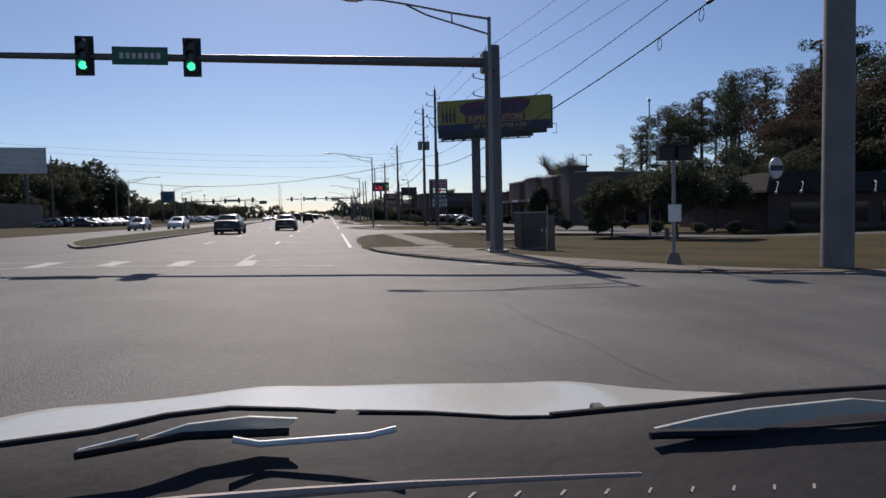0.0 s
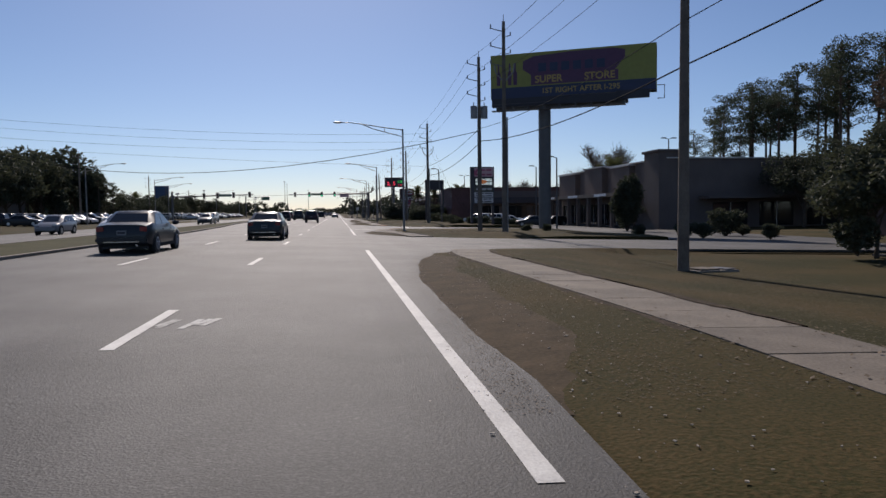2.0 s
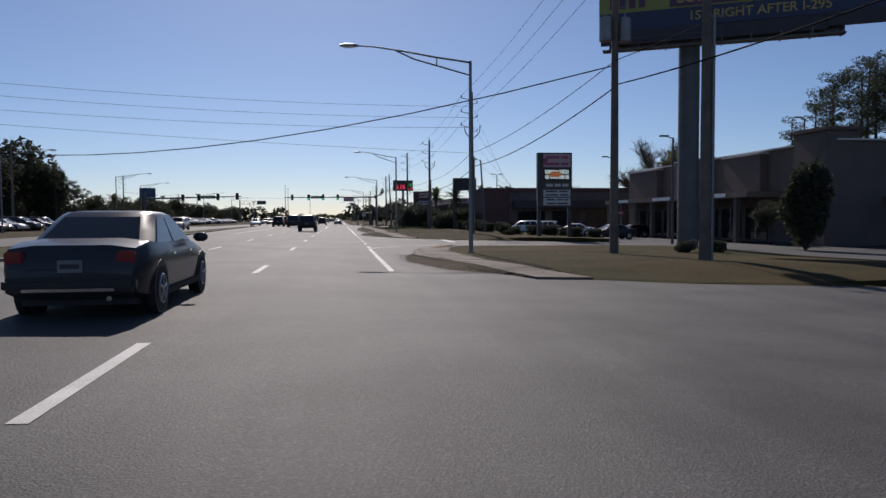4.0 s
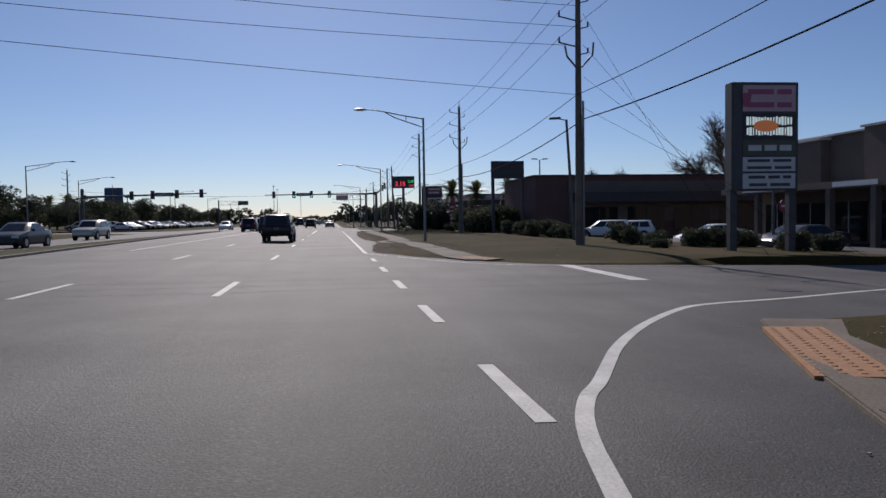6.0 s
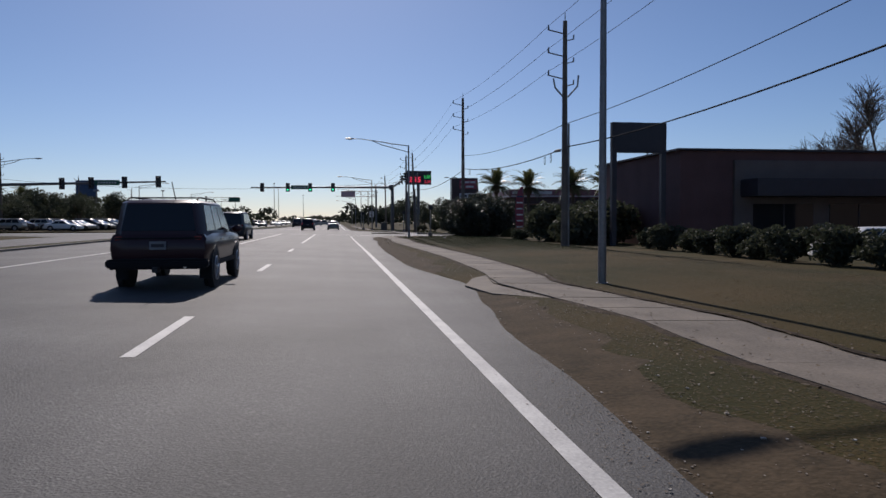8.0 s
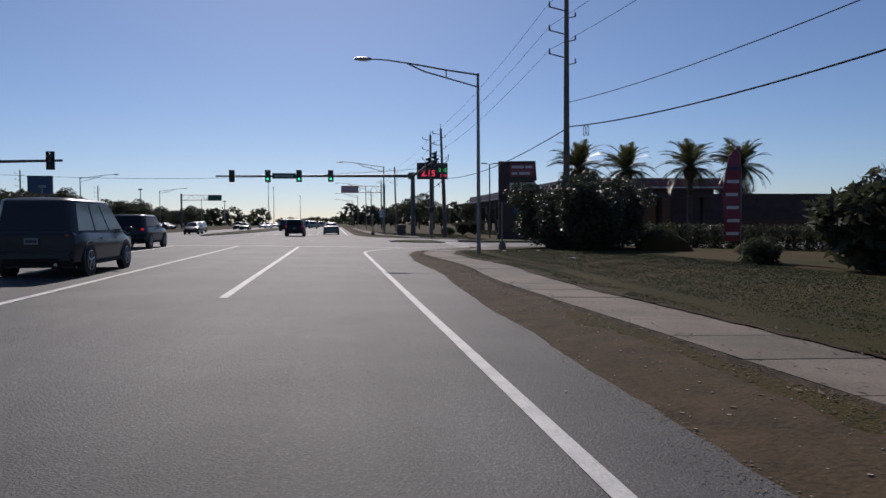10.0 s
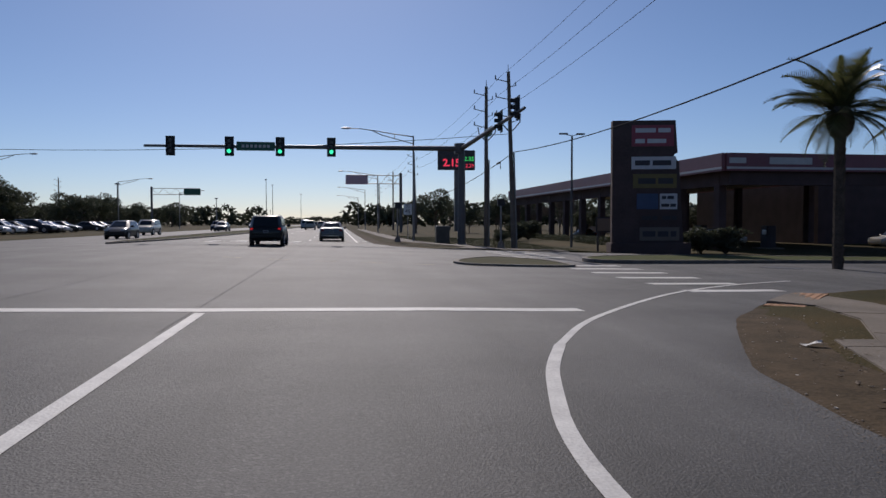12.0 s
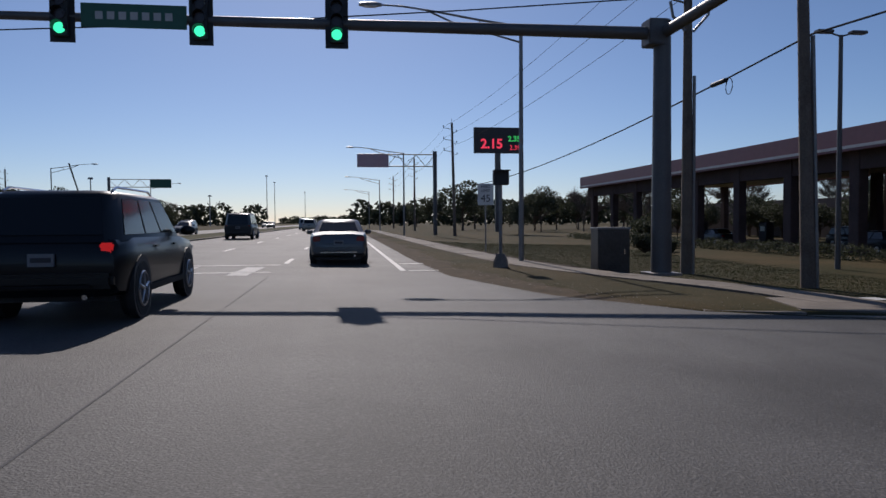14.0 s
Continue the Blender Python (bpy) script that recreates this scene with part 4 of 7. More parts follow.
def billboard():
    a = math.degrees(math.atan2(87.5 - 94.6, 29.8 - 15.8))
    ob = thing("billboard", pose(22.8, 91.05, -0.25, 0, 0, a), "large yellow and purple roadside billboard on one steel column", "billboard")
    W = 15.6
    face = part("face", Build().box((0, 0, 15.35), (W, 0.25, 4.25)), YELLOW, ob, "yellow poster face", bevel=0.02)
    part("lower_band", Build().box((0, -0.135, 13.75), (W - 0.1, 0.02, 1.05)), NAVY, face, "dark blue band")
    part("colour_field", Build().loft([[(x, -0.14, z), (x, -0.128, z), (x + 0.01, -0.128, z + h), (x + 0.01, -0.14, z + h)] for x, z, h in ((-4.6, 15.9, 0.8), (-3.6, 15.2, 1.9), (0, 15.1, 2.2), (4.0, 15.2, 2.1), (5.0, 16.4, 0.7))]), PURPLE, face, "purple lettering shape")
    for k in range(6):
        part("logo_shape", Build().box((-2.7 + 1.1 * k, -0.16, 16.0), (0.75, 0.02, 0.8)), NAVY, face)
    for k in range(4):
        part("bottle_shape", Build().loft([[(-7.0 + 0.55 * k + w * c, -0.15, z) for c in (-1, 1)] + [(-7.0 + 0.55 * k + w * c, -0.13, z) for c in (1, -1)] for w, z in ((0.17, 14.5), (0.2, 15.6), (0.07, 15.9), (0.07, 16.6))]), PURPLE, face)
    part("title_panel", Build().box((0.3, -0.15, 14.85), (8.2, 0.02, 0.95)), PURPLE, face)
    writing("SUPER", 0.95, OCHRE, Matrix.Translation((-2.1, -0.168, 14.85)) @ FACE, face, bold=0.02)
    writing("STORE", 0.95, OCHRE, Matrix.Translation((2.7, -0.168, 14.85)) @ FACE, face, bold=0.02)
    writing("1ST RIGHT AFTER I-295", 0.72, OCHRE, Matrix.Translation((0.9, -0.155, 13.75)) @ FACE, face, bold=0.01)
    part("back_panel", Build().box((0, 1.2, 15.3), (W, 0.2, 4.2)), SIGN_DARK, ob)
    for x, w, z in ((-4.5, 6.4, 12.85), (1.5, 5.8, 12.8), (5.7, 3.0, 12.95)):
        part("apron", Build().box((x, -0.05, z), (w, 0.2, 0.8)), SIGN_DARK, ob, "dark apron panel", bevel=0.01)
    part("beam", Build().box((-1.0, 0.6, 12.5), (12.5, 0.5, 0.5)), MAST, ob, bevel=0.02)
    cat = part("catwalk", Build().box((-1.2, -0.75, 11.95), (12.6, 0.7, 0.06)), MAST, ob)
    for k in range(9):
        part("catwalk_bracket", Build().box((-7.0 + 1.5 * k, -0.5, 12.15), (0.07, 1.0, 0.4)), MAST, cat)
    for z in (12.25, 12.55):
        part("catwalk_rail", Build().rod((-7.4, -1.08, z), (-2.0, -1.08, z), 0.025, n=6), MAST, cat)
    part("end_ladder", Build().tube([(7.9, -0.2, 12.4), (8.5, -0.2, 12.4), (8.5, -0.2, 13.6), (7.9, -0.2, 13.6)], 0.05, 6), MAST, ob)
    part("column", Build().rod((-2.7, 1.0, -0.4), (-2.7, 1.0, 13.0), 0.6, n=20), MAST, ob, "thick dark steel column", smooth=40)
    return ob


billboard()


def word_bars(pn, xa, xb, za, zc, y, n, material):
    """Rows of bars in place of words, each as long as a word."""
    if not n:
        return
    rw = random.Random(n + int(za * 100))
    rows = 1 if n < 6 else 2
    if n > 12:
        for k in range(2 * n):
            x = xa + (xb - xa) * (0.06 + 0.88 * (k // 2 + 0.5) / n)
            part("light_bar", Build().box((x, y, zc + (za - zc) * (0.29 + 0.42 * (k % 2))), ((xb - xa) / n * rw.uniform(0.3, 0.8), 0.008, (zc - za) * rw.uniform(0.24, 0.36))), material, pn)
        return
    for r in range(rows):
        z = zc + (za - zc) * (r + 0.5) / rows
        x = xa + (xb - xa) * rw.uniform(0.07, 0.13)
        end = xb - (xb - xa) * 0.08
        while x < end - 0.08 * (xb - xa):
            w = min((xb - xa) * rw.uniform(0.22, 0.5), end - x)
            part("lettering_bar", Build().box((x + w / 2, y, z), (w, 0.008, (zc - za) * 0.4 / rows)), material, pn)
            x += w + (xb - xa) * 0.06


def panel_sign(name, x0, x1, y, zb, zt, label, panels, body=SIGN_DARK, depth=0.6, rz=0.0, legs=True, z0=0.0):
    """A tall shop sign: a body on legs with panels on its face; panels: (from, to, across from, across to, material)."""
    w = x1 - x0
    ob = thing(name, pose((x0 + x1) / 2, y, z0, 0, 0, rz), label, "shop sign")
    part("body", Build().box((0, 0, (zb + zt) / 2 - z0), (w, depth, zt - zb)), body, ob, bevel=0.03)
    if legs:
        for s in (-1, 1):
            part("leg", Build().box((s * (w / 2 - 0.16), 0, zb / 2 - z0 / 2 - 0.1), (min(0.3, depth), min(0.3, depth), zb - z0 + 0.2)), body, ob)
    for a, c, ua, ub, mt, n in panels:
        za, zc = zb + (zt - zb) * a - z0, zb + (zt - zb) * c - z0
        xa, xb = -w / 2 + w * ua, -w / 2 + w * ub
        pn = part("panel", Build().box(((xa + xb) / 2, -depth / 2 - 0.015, (za + zc) / 2), (xb - xa, 0.03, zc - za)), mt, ob, bevel=0.006)
        word_bars(pn, xa, xb, za, zc, -depth / 2 - 0.034, n, SIGN_ROSE if mt is SIGN_PINK else SIGN_BODY if mt is SIGN_GREY else (LED_WHITE if mt is SIGN_DARK else SIGN_GREY))
    return ob


plz = panel_sign("plaza_sign", 16.92, 19.87, 111.7, 2.85, 7.38, "tall dark shop sign with pink, white and lit panels", [(0.73, 0.97, 0.16, 0.95, SIGN_PINK, 7), (0.48, 0.71, 0.16, 0.95, SIGN_DARK, 16), (0.33, 0.46, 0.16, 0.95, SIGN_OLIVE, 3), (0.18, 0.31, 0.16, 0.95, SIGN_GREY, 8), (0.02, 0.16, 0.16, 0.95, SIGN_GREY, 6)], body=SIGN_BODY, rz=-3)
ORANGE_LED = glow("led_orange", (0.8, 0.28, 0.1), 0.22)
oval = Build().slab([(0.55 * math.cos(g), 0.24 * math.sin(g)) for g in (math.pi * k / 10 for k in range(20))], 0.0, 0.02)
ov = part("lit_oval", oval, ORANGE_LED, plz, "glowing orange oval")
ov.matrix_basis = Matrix.Translation((0.0, -0.335, 5.55)) @ FACE
cup = Build().loft([[(-0.85 + w * i, -0.345 - 0.01 * j, z) for i, j in ((-1, 0), (1, 0), (1, 1), (-1, 1))] for w, z in ((0.14, 6.35), (0.2, 6.8), (0.22, 6.82), (0.2, 6.92))])
part("cup_shape", cup, SIGN_ROSE, plz, "plain rose cup shape")
panel_sign("roadside_sign", 16.8, 20.28, 155.9, 5.98, 7.8, "dark rectangular sign panel on two posts", [(0.08, 0.92, 0.04, 0.96, SIGN_DARK, 0)], depth=0.35)
panel_sign("yard_sign", 18.65, 20.55, 226.1, 1.2, 2.3, "low grey sign board on two posts in the grass", [(0.1, 0.9, 0.05, 0.95, STUCCO_TAN, 0)], depth=0.12)
fs = thing("shopping_centre_sign", pose(19.9, 220.7, 0.0, 0, 0, -12), "tall dark red shopping centre sign with coloured panels", "shop sign")
part("body", Build().loft([[(-1.9, -0.3, z), (x, -0.3, z), (x, 0.3, z), (-1.9, 0.3, z)] for x, z in ((2.35, -0.2), (2.35, 1.0), (2.15, 3.6), (2.05, 5.7), (1.7, 6.2), (1.95, 6.35), (1.8, 8.4))]), BRICKISH, fs, "dark red brick sign tower", smooth=20)
part("rib", Build().box((-1.95, 0, 4.05), (0.4, 0.64, 8.7)), BRICKISH, fs, bevel=0.02)
for za, zc, xa, xb, mt, n in ((6.75, 8.1, -0.95, 1.7, SIGN_RED, 10), (5.3, 6.1, -0.95, 1.85, SIGN_GREY, 5), (4.1, 5.0, -0.85, 1.9, SIGN_YEL, 4), (2.75, 3.75, -0.6, 0.75, SIGN_BLUE, 0), (2.75, 3.75, 0.85, 1.95, SIGN_GREY, 8), (1.9, 2.5, -0.4, 0.8, BRICKISH, 3), (1.9, 2.5, 0.9, 2.0, BRICKISH, 3), (0.75, 1.6, -0.4, 2.1, STUCCO_TAN, 4)):
    pn = part("panel", Build().box(((xa + xb) / 2, -0.32, (za + zc) / 2), (xb - xa, 0.04, zc - za)), mt, fs, bevel=0.006)
    word_bars(pn, xa, xb, za, zc, -0.345, n, SIGN_GREY if mt is SIGN_RED else SIGN_DARK)
part("brick_base", Build().box((0.2, 0, 0.2), (5.0, 1.7, 0.8)), BRICKISH, fs, bevel=0.03)

ps = thing("price_sign", pose(23.7, 315, 0.4), "tall fuel price sign with glowing red and green numbers", "price sign")
part("panel", Build().box((0, 0, 13.9), (7.4, 0.6, 3.9)), SIGN_DARK, ps, bevel=0.03)
part("column", Build().box((0, 0.1, 6.2), (0.8, 0.6, 12.6)), MAST, ps, bevel=0.03)
part("header", Build().box((0, -0.33, 15.3), (7.0, 0.05, 0.8)), SIGN_DARK, ps)
writing("2.15", 2.0, LED_RED, Matrix.Translation((-1.0, -0.36, 13.3)) @ FACE, ps, bold=0.05)
writing("2.35", 1.15, LED_GREEN, Matrix.Translation((2.5, -0.36, 14.1)) @ FACE, ps, bold=0.03)
writing("2.39", 1.0, LED_RED, Matrix.Translation((2.6, -0.36, 12.75)) @ FACE, ps, bold=0.0)


def gantry(x, y, reach, label, board):
    s = 1 if reach > 0 else -1
    ob = thing("sign_gantry", pose(x, y, 0.15), label, "sign gantry", sink=False)
    part("pole", Build().rod((0, 0, -0.2), (0, 0, 8.75), 0.22, n=14), MAST, ob, smooth=40)
    for z in (7.15, 8.4):
        part("chord", Build().rod((0, 0, z), (reach, 0, z), 0.06, n=8), GALV, ob)
    n = 8
    for k in range(n):
        a, c = reach * k / n, reach * (k + 1) / n
        part("brace", Build().rod((a, 0, 7.15 if k % 2 else 8.4), (c, 0, 8.4 if k % 2 else 7.15), 0.035, n=6), GALV, ob)
    part("board", Build().box((reach - s * 1.5, -0.15, 7.7), (3.3, 0.12, 1.35)), board, ob, "overhead sign board", bevel=0.02)
    return ob


gantry(9.9, 284, -8.1, "steel truss gantry with an overhead sign board", SIGN_PINK)
gantry(-37, 329, 9.5, "steel truss gantry beyond the far carriageway", SIGN_GREEN)
stp = thing("stop_sign", pose(31.5, 129.0, 0.0), "red octagonal stop sign on a thin post", "road sign")
part("post", Build().box((0, 0.03, 1.5), (0.06, 0.04, 3.3)), GALV, stp)
octa = part("plate", Build().slab([(0.46 * math.cos(g), 0.46 * math.sin(g)) for g in (math.pi * (k + 0.5) / 4 for k in range(8))], 0.0, 0.012), SIGN_RED, stp, "red octagonal plate")
octa.matrix_basis = Matrix.Translation((0, 0.0, 2.75)) @ FACE
part("lettering_bar", Build().box((0, 0, 0.016), (0.5, 0.16, 0.006)), SIGN_GREY, octa)
spd = thing("speed_limit_sign", pose(6.68, 241.6, 0), "white speed limit sign on a post", "road sign")
part("post", Build().box((0, 0.03, 1.6), (0.06, 0.04, 3.4)), GALV, spd)
plate = part("plate", Build().box((0, 0, 2.8), (0.76, 0.012, 1.0)), WHITE, spd, bevel=0.005)
for txt, sz, zz in (("SPEED", 0.17, 3.16), ("LIMIT", 0.17, 2.96), ("45", 0.48, 2.6)):
    writing(txt, sz, SIGN_DARK, Matrix.Translation((0, -0.012, zz)) @ FACE, plate)
flag = thing("feather_banner", pose(15.5, 172, 0.3), "tall red, white and blue feather banner on a pole", "banner")
part("pole", Build().tube([(0.25, 0, -0.2), (0.25, 0, 3.4), (0.15, 0, 4.1), (-0.2, 0, 4.4)], 0.025, 6), GALV, flag)
wave = lambda u: 0.06 * math.sin(u * 3.1)
part("cloth", Build().loft([[(0.22, wave(z), z), (0.22 - w, wave(z) + 0.05, z), (0.22 - w, wave(z) + 0.06, z), (0.22, wave(z) + 0.01, z)] for z, w in ((0.7, 0.62), (1.6, 0.66), (2.5, 0.68), (3.4, 0.62), (4.0, 0.45), (4.35, 0.12))]), SIGN_RED, flag, "rippled red cloth")
for k in range(6):
    part("stripe", Build().box((-0.1, wave(1.0 + 0.5 * k) - 0.01, 1.0 + 0.5 * k), (0.5, 0.02, 0.12)), WHITE if k < 5 else SIGN_BLUE, flag)
lb = thing("billboard", pose(-61, 152, 0.0, 0, 0, 6), "pale grey billboard above the trees", "billboard")
part("face", Build().box((0, 0, 13.6), (11, 0.3, 5.2)), TRIM, lb, bevel=0.02)
part("picture", Build().box((0.6, -0.17, 13.3), (5, 0.03, 2.6)), SIGN_GREY, lb)
part("column", Build().rod((1.5, 0.6, 0), (1.5, 0.6, 11.2), 0.4, n=14), MAST, lb, smooth=40)
bs_ = thing("shop_sign", pose(-72, 336, 0), "blue shop sign panel on two tall posts", "shop sign")
part("panel", Build().box((0, 0, 11.1), (5.8, 0.6, 5.2)), SIGN_BLUE, bs_, bevel=0.03)
for s in (-2, 2):
    part("leg", Build().rod((s, 0.1, 0), (s, 0.1, 8.6), 0.25, n=10), MAST, bs_)


def lot_lamp(x, y, top, heads=2, lean=0.0):
    ob = thing("parking_lot_lamp", pose(x, y, base_z(x, y) - 0.1, 0, lean, 0), "dark parking lot lamp post with flat heads", "lamp post")
    part("pole", Build().rod((0, 0, 0), (0, 0, top), 0.11, 0.08, 10), MAST, ob, smooth=40)
    for s in (-1, 1)[: heads]:
        part("arm", Build().rod((0, 0, top - 0.05), (s * 0.5, 0, top + 0.08), 0.035, n=6), MAST, ob)
        part("head", Build().box((s * 0.75, 0, top + 0.12), (0.7, 0.34, 0.12)), MAST, ob, bevel=0.03)
    return ob


lot_lamp(15.7, 127.5, 7.8, 1, -3.5)
lot_lamp(20.0, 235.3, 9.55, 2)
lot_lamp(27.5, 174, 9.6, 2)
lot_lamp(30, 128, 9.0, 1)
lot_lamp(46, 118, 12, 2)
lot_lamp(26, 105.5, 8.5, 1)
flagpole = thing("flag_pole", pose(26.0, 51.1, 0), "slender pale pole standing in the grass", "pole")
part("pole", Build().rod((0, 0, -0.3), (0, 0, 10.6), 0.09, 0.05, 10), GALV, flagpole, smooth=40)
part("ball", Build().ball((0, 0, 10.65), (0.12, 0.12, 0.12)), GALV, flagpole)
for k, (x, y, h) in enumerate(((-41, 609, 27), (-46, 709, 29), (-30, 800, 26), (-52, 500, 12), (-70, 420, 14), (-58, 300, 9))):
    hm = thing("high_mast_lamp", pose(x, y, 0), "far high mast lamp pole against the sky", "lamp post", "far lamp masts")
    part("pole", Build().rod((0, 0, 0), (0, 0, h), 0.3, 0.14, 8), GALV, hm)
    part("ring", Build().rod((0, 0, h), (0, 0, h + 0.5), 0.8, 0.6, 10), GALV, hm)
for x, y in ((-46, 99.9), (-46, 128.5), (-44, 158), (-52, 236), (-62, 300), (-66, 360)):
    utility_pole(x, y, 12.4, True, z=0.0)


# ---- buildings ----
def building(name, x0, x1, y0, y1, h, wall, label, z0=-0.3):
    ob = thing(name, pose(x0, y0, z0), label, "building")
    W, D, H = x1 - x0, y1 - y0, h - z0
    part("wall", Build().box((W / 2, 0.15, H / 2), (W, 0.3, H)), wall, ob)
    part("wall", Build().box((0.15, D / 2, H / 2 + 0.0015), (0.3, D - 0.606, H)), wall, ob)
    part("wall", Build().box((W - 0.15, D / 2, H / 2), (0.3, D - 0.606, H)), wall, ob)
    part("wall", Build().box((W / 2, D - 0.15, H / 2), (W, 0.3, H)), wall, ob)
    part("roof", Build().box((W / 2, D / 2, H - 0.6), (W - 0.61, D - 0.61, 0.2)), ROOF, ob)
    return ob


bA = building("plaza_building", 38.9, 92, 104, 144, 8.3, STUCCO, "long brown stucco shopping plaza with parapet and shaded shopfronts")
part("coping", Build().box((26.5, -0.03, 8.65), (53.3, 0.5, 0.14)), TRIM, bA)
part("coping", Build().box((-0.03, 20, 8.653), (0.5, 39.4, 0.14)), TRIM, bA)
part("tower", Build().box((0.4, 1.9, 4.7), (2.9, 4.0, 9.6)), STUCCO, bA, "raised parapet tower", bevel=0.02)
part("tower_cornice", Build().box((0.4, 1.9, 9.5), (3.4, 4.5, 0.3)), STUCCO, bA, bevel=0.05)
for k, (y, w, h) in enumerate(((12, 6, 8.3), (22, 7, 8.7), (34, 8, 8.3))):
    part("raised_parapet", Build().box((-0.35, y, h / 2 + 2.3), (0.9, w, h - 4.5)), STUCCO, bA, bevel=0.02)
    part("parapet_cap", Build().box((-0.4, y, h + 0.1), (1.2, w + 0.3, 0.16)), TRIM, bA)
part("canopy", Build().box((-1.9, 23, 4.6), (3.4, 33, 0.5)), STUCCO_TAN, bA, "covered walkway roof", bevel=0.03)
for k in range(8):
    part("column", Build().box((-3.3, 8.5 + 4.3 * k, 2.2), (0.45, 0.45, 4.4)), STUCCO, bA)
for k in range(7):
    w = part("shop_window", Build().box((-0.05, 10.6 + 4.3 * k, 2.0), (0.12, 3.4, 2.9)), SHOPGLASS, bA, "dark shop window")
    part("mullion", Build().box((-0.13, 10.6 + 4.3 * k, 2.0), (0.05, 0.08, 2.9)), TRIM, w)
for k in range(3):
    part("light_panel", Build().box((-3.62, 12 + 11 * k, 4.62), (0.03, 4.2, 0.34)), WHITE, bA, "pale sign strip")
for k in range(7):
    w = part("shop_window", Build().box((8 + 6 * k, -0.03, 2.0), (4.4, 0.12, 2.8)), SHOPGLASS, bA, "dark shop window")
    part("mullion", Build().box((8 + 6 * k, -0.11, 2.0), (0.08, 0.05, 2.8)), TRIM, w)
part("front_canopy", Build().box((26, -1.2, 4.0), (44, 2.4, 0.35)), STUCCO, bA, bevel=0.03)

bB = building("red_store", 21.95, 62, 157.2, 171, 6.4, REDWALL, "low dark red store with a flat roof and grey front band")
part("coping", Build().box((20.0, -0.04, 6.75), (40.6, 0.5, 0.12)), SIGN_DARK, bB)
part("coping", Build().box((-0.04, 6.9, 6.753), (0.5, 13.2, 0.12)), SIGN_DARK, bB)
part("front_panel", Build().box((21.6, -0.12, 3.9), (36, 0.2, 4.4)), STUCCO, bB, "grey brown front panel", bevel=0.01)
part("fascia", Build().box((21, -1.1, 4.3), (34, 2.0, 1.1)), SIGN_DARK, bB, "dark awning fascia", bevel=0.03)
for k in range(6):
    w = part("shop_window", Build().box((7 + 5.4 * k, -0.25, 2.0), (4.2, 0.1, 2.6)), SHOPGLASS, bB, "dark shop window")
    part("mullion", Build().box((7 + 5.4 * k, -0.31, 2.0), (0.08, 0.05, 2.6)), SIGN_DARK, w)

bR = building("restaurant", 42.6, 66, 60.5, 78, 4.4, BRICKISH, "low dark restaurant with a sloping roof and round sign")
SLATE = mat("dark_roofing", (0.034, 0.03, 0.03), 0.95, var=0.2, scale=2, fine=12, bump=0.3, spec=0.1)
part("mansard", Build().loft([[(x0, y0, z), (x1, y0, z), (x1, y1, z), (x0, y1, z)] for x0, x1, y0, y1, z in ((-1.0, 24.4, -1.2, 18.4, 4.0), (-0.9, 24.3, -1.1, 18.3, 4.25), (0.8, 22.6, 0.9, 16.5, 6.0))]), SLATE, bR, "dark sloping roof band")
sg = part("round_sign", Build().slab([(0.2 + 0.7 * math.cos(a), 6.3 + 1.0 * math.sin(a)) for a in (math.pi * k / 12 for k in range(24))], -1.0, -0.8), SIGN_GREY, bR, "round pale sign")
sg.data.transform(Matrix(((1, 0, 0, 0), (0, 0, 1, 0), (0, 1, 0, 0), (0, 0, 0, 1))))
part("sign_band", Build().box((0.2, -1.03, 6.3), (1.25, 0.05, 0.5)), SIGN_DARK, sg, "dark bar")
part("sign_stand", Build().box((0.2, -0.6, 5.0), (0.2, 0.2, 1.6)), SLATE, bR)
for k in range(6):
    lp = part("gooseneck_lamp", Build().tube([(0.6 + 2.6 * k, -0.6, 5.0), (0.2 + 2.6 * k, -1.3, 4.9), (-0.5 + 2.6 * k, -2.0, 4.1)], 0.05, 6), TRIM, bR)
    part("lamp_shade", Build().rod((-0.5 + 2.6 * k, -2.0, 4.12), (-0.6 + 2.6 * k, -2.1, 3.95), 0.06, 0.16, 10), WHITE, lp)
for k in range(4):
    part("shop_window", Build().box((4 + 5 * k, -0.04, 2.0), (3.4, 0.1, 2.0)), SHOPGLASS, bR, "dark window")

cp = thing("fuel_station_canopy", pose(28, 225.3, 0.25), "long fuel station canopy with red fascia and square columns", "canopy")
L = 64.0
part("roof", Build().box((9, L / 2, 6.15), (17.6, L - 0.4, 0.9)), TRIM, cp)
for nm, c, s in (("fascia", (0.0, L / 2, 6.25), (0.3, L, 1.3)), ("fascia", (9.2, 0.0, 6.25), (18.1, 0.3, 1.3)), ("fascia", (18.2, L / 2, 6.25), (0.3, L, 1.3))):
    fa = part(nm, Build().box(c, s), REDBAND, cp, "dark red fascia", bevel=0.02)
part("stripe", Build().box((-0.165, L / 2, 5.82), (0.03, L, 0.16)), TRIM, cp)
part("stripe", Build().box((9.2, -0.165, 5.82), (18.1, 0.03, 0.16)), TRIM, cp)
part("brand_shape", Build().box((5.2, -0.17, 6.35), (3.4, 0.04, 0.5)), TRIM, cp)
part("brand_shape", Build().box((1.0, -0.17, 6.35), (1.3, 0.04, 0.4)), TRIM, cp)
for k in range(11):
    part("column", Build().box((0.9, 2 + 6 * k, 2.8), (0.6, 0.8, 5.8)), BRICKISH, cp, "brick-clad column", bevel=0.03)
for k in range(6):
    part("column", Build().box((17.0, 2 + 12 * k, 2.8), (0.6, 0.8, 5.8)), BRICKISH, cp, "brick-clad column", bevel=0.03)
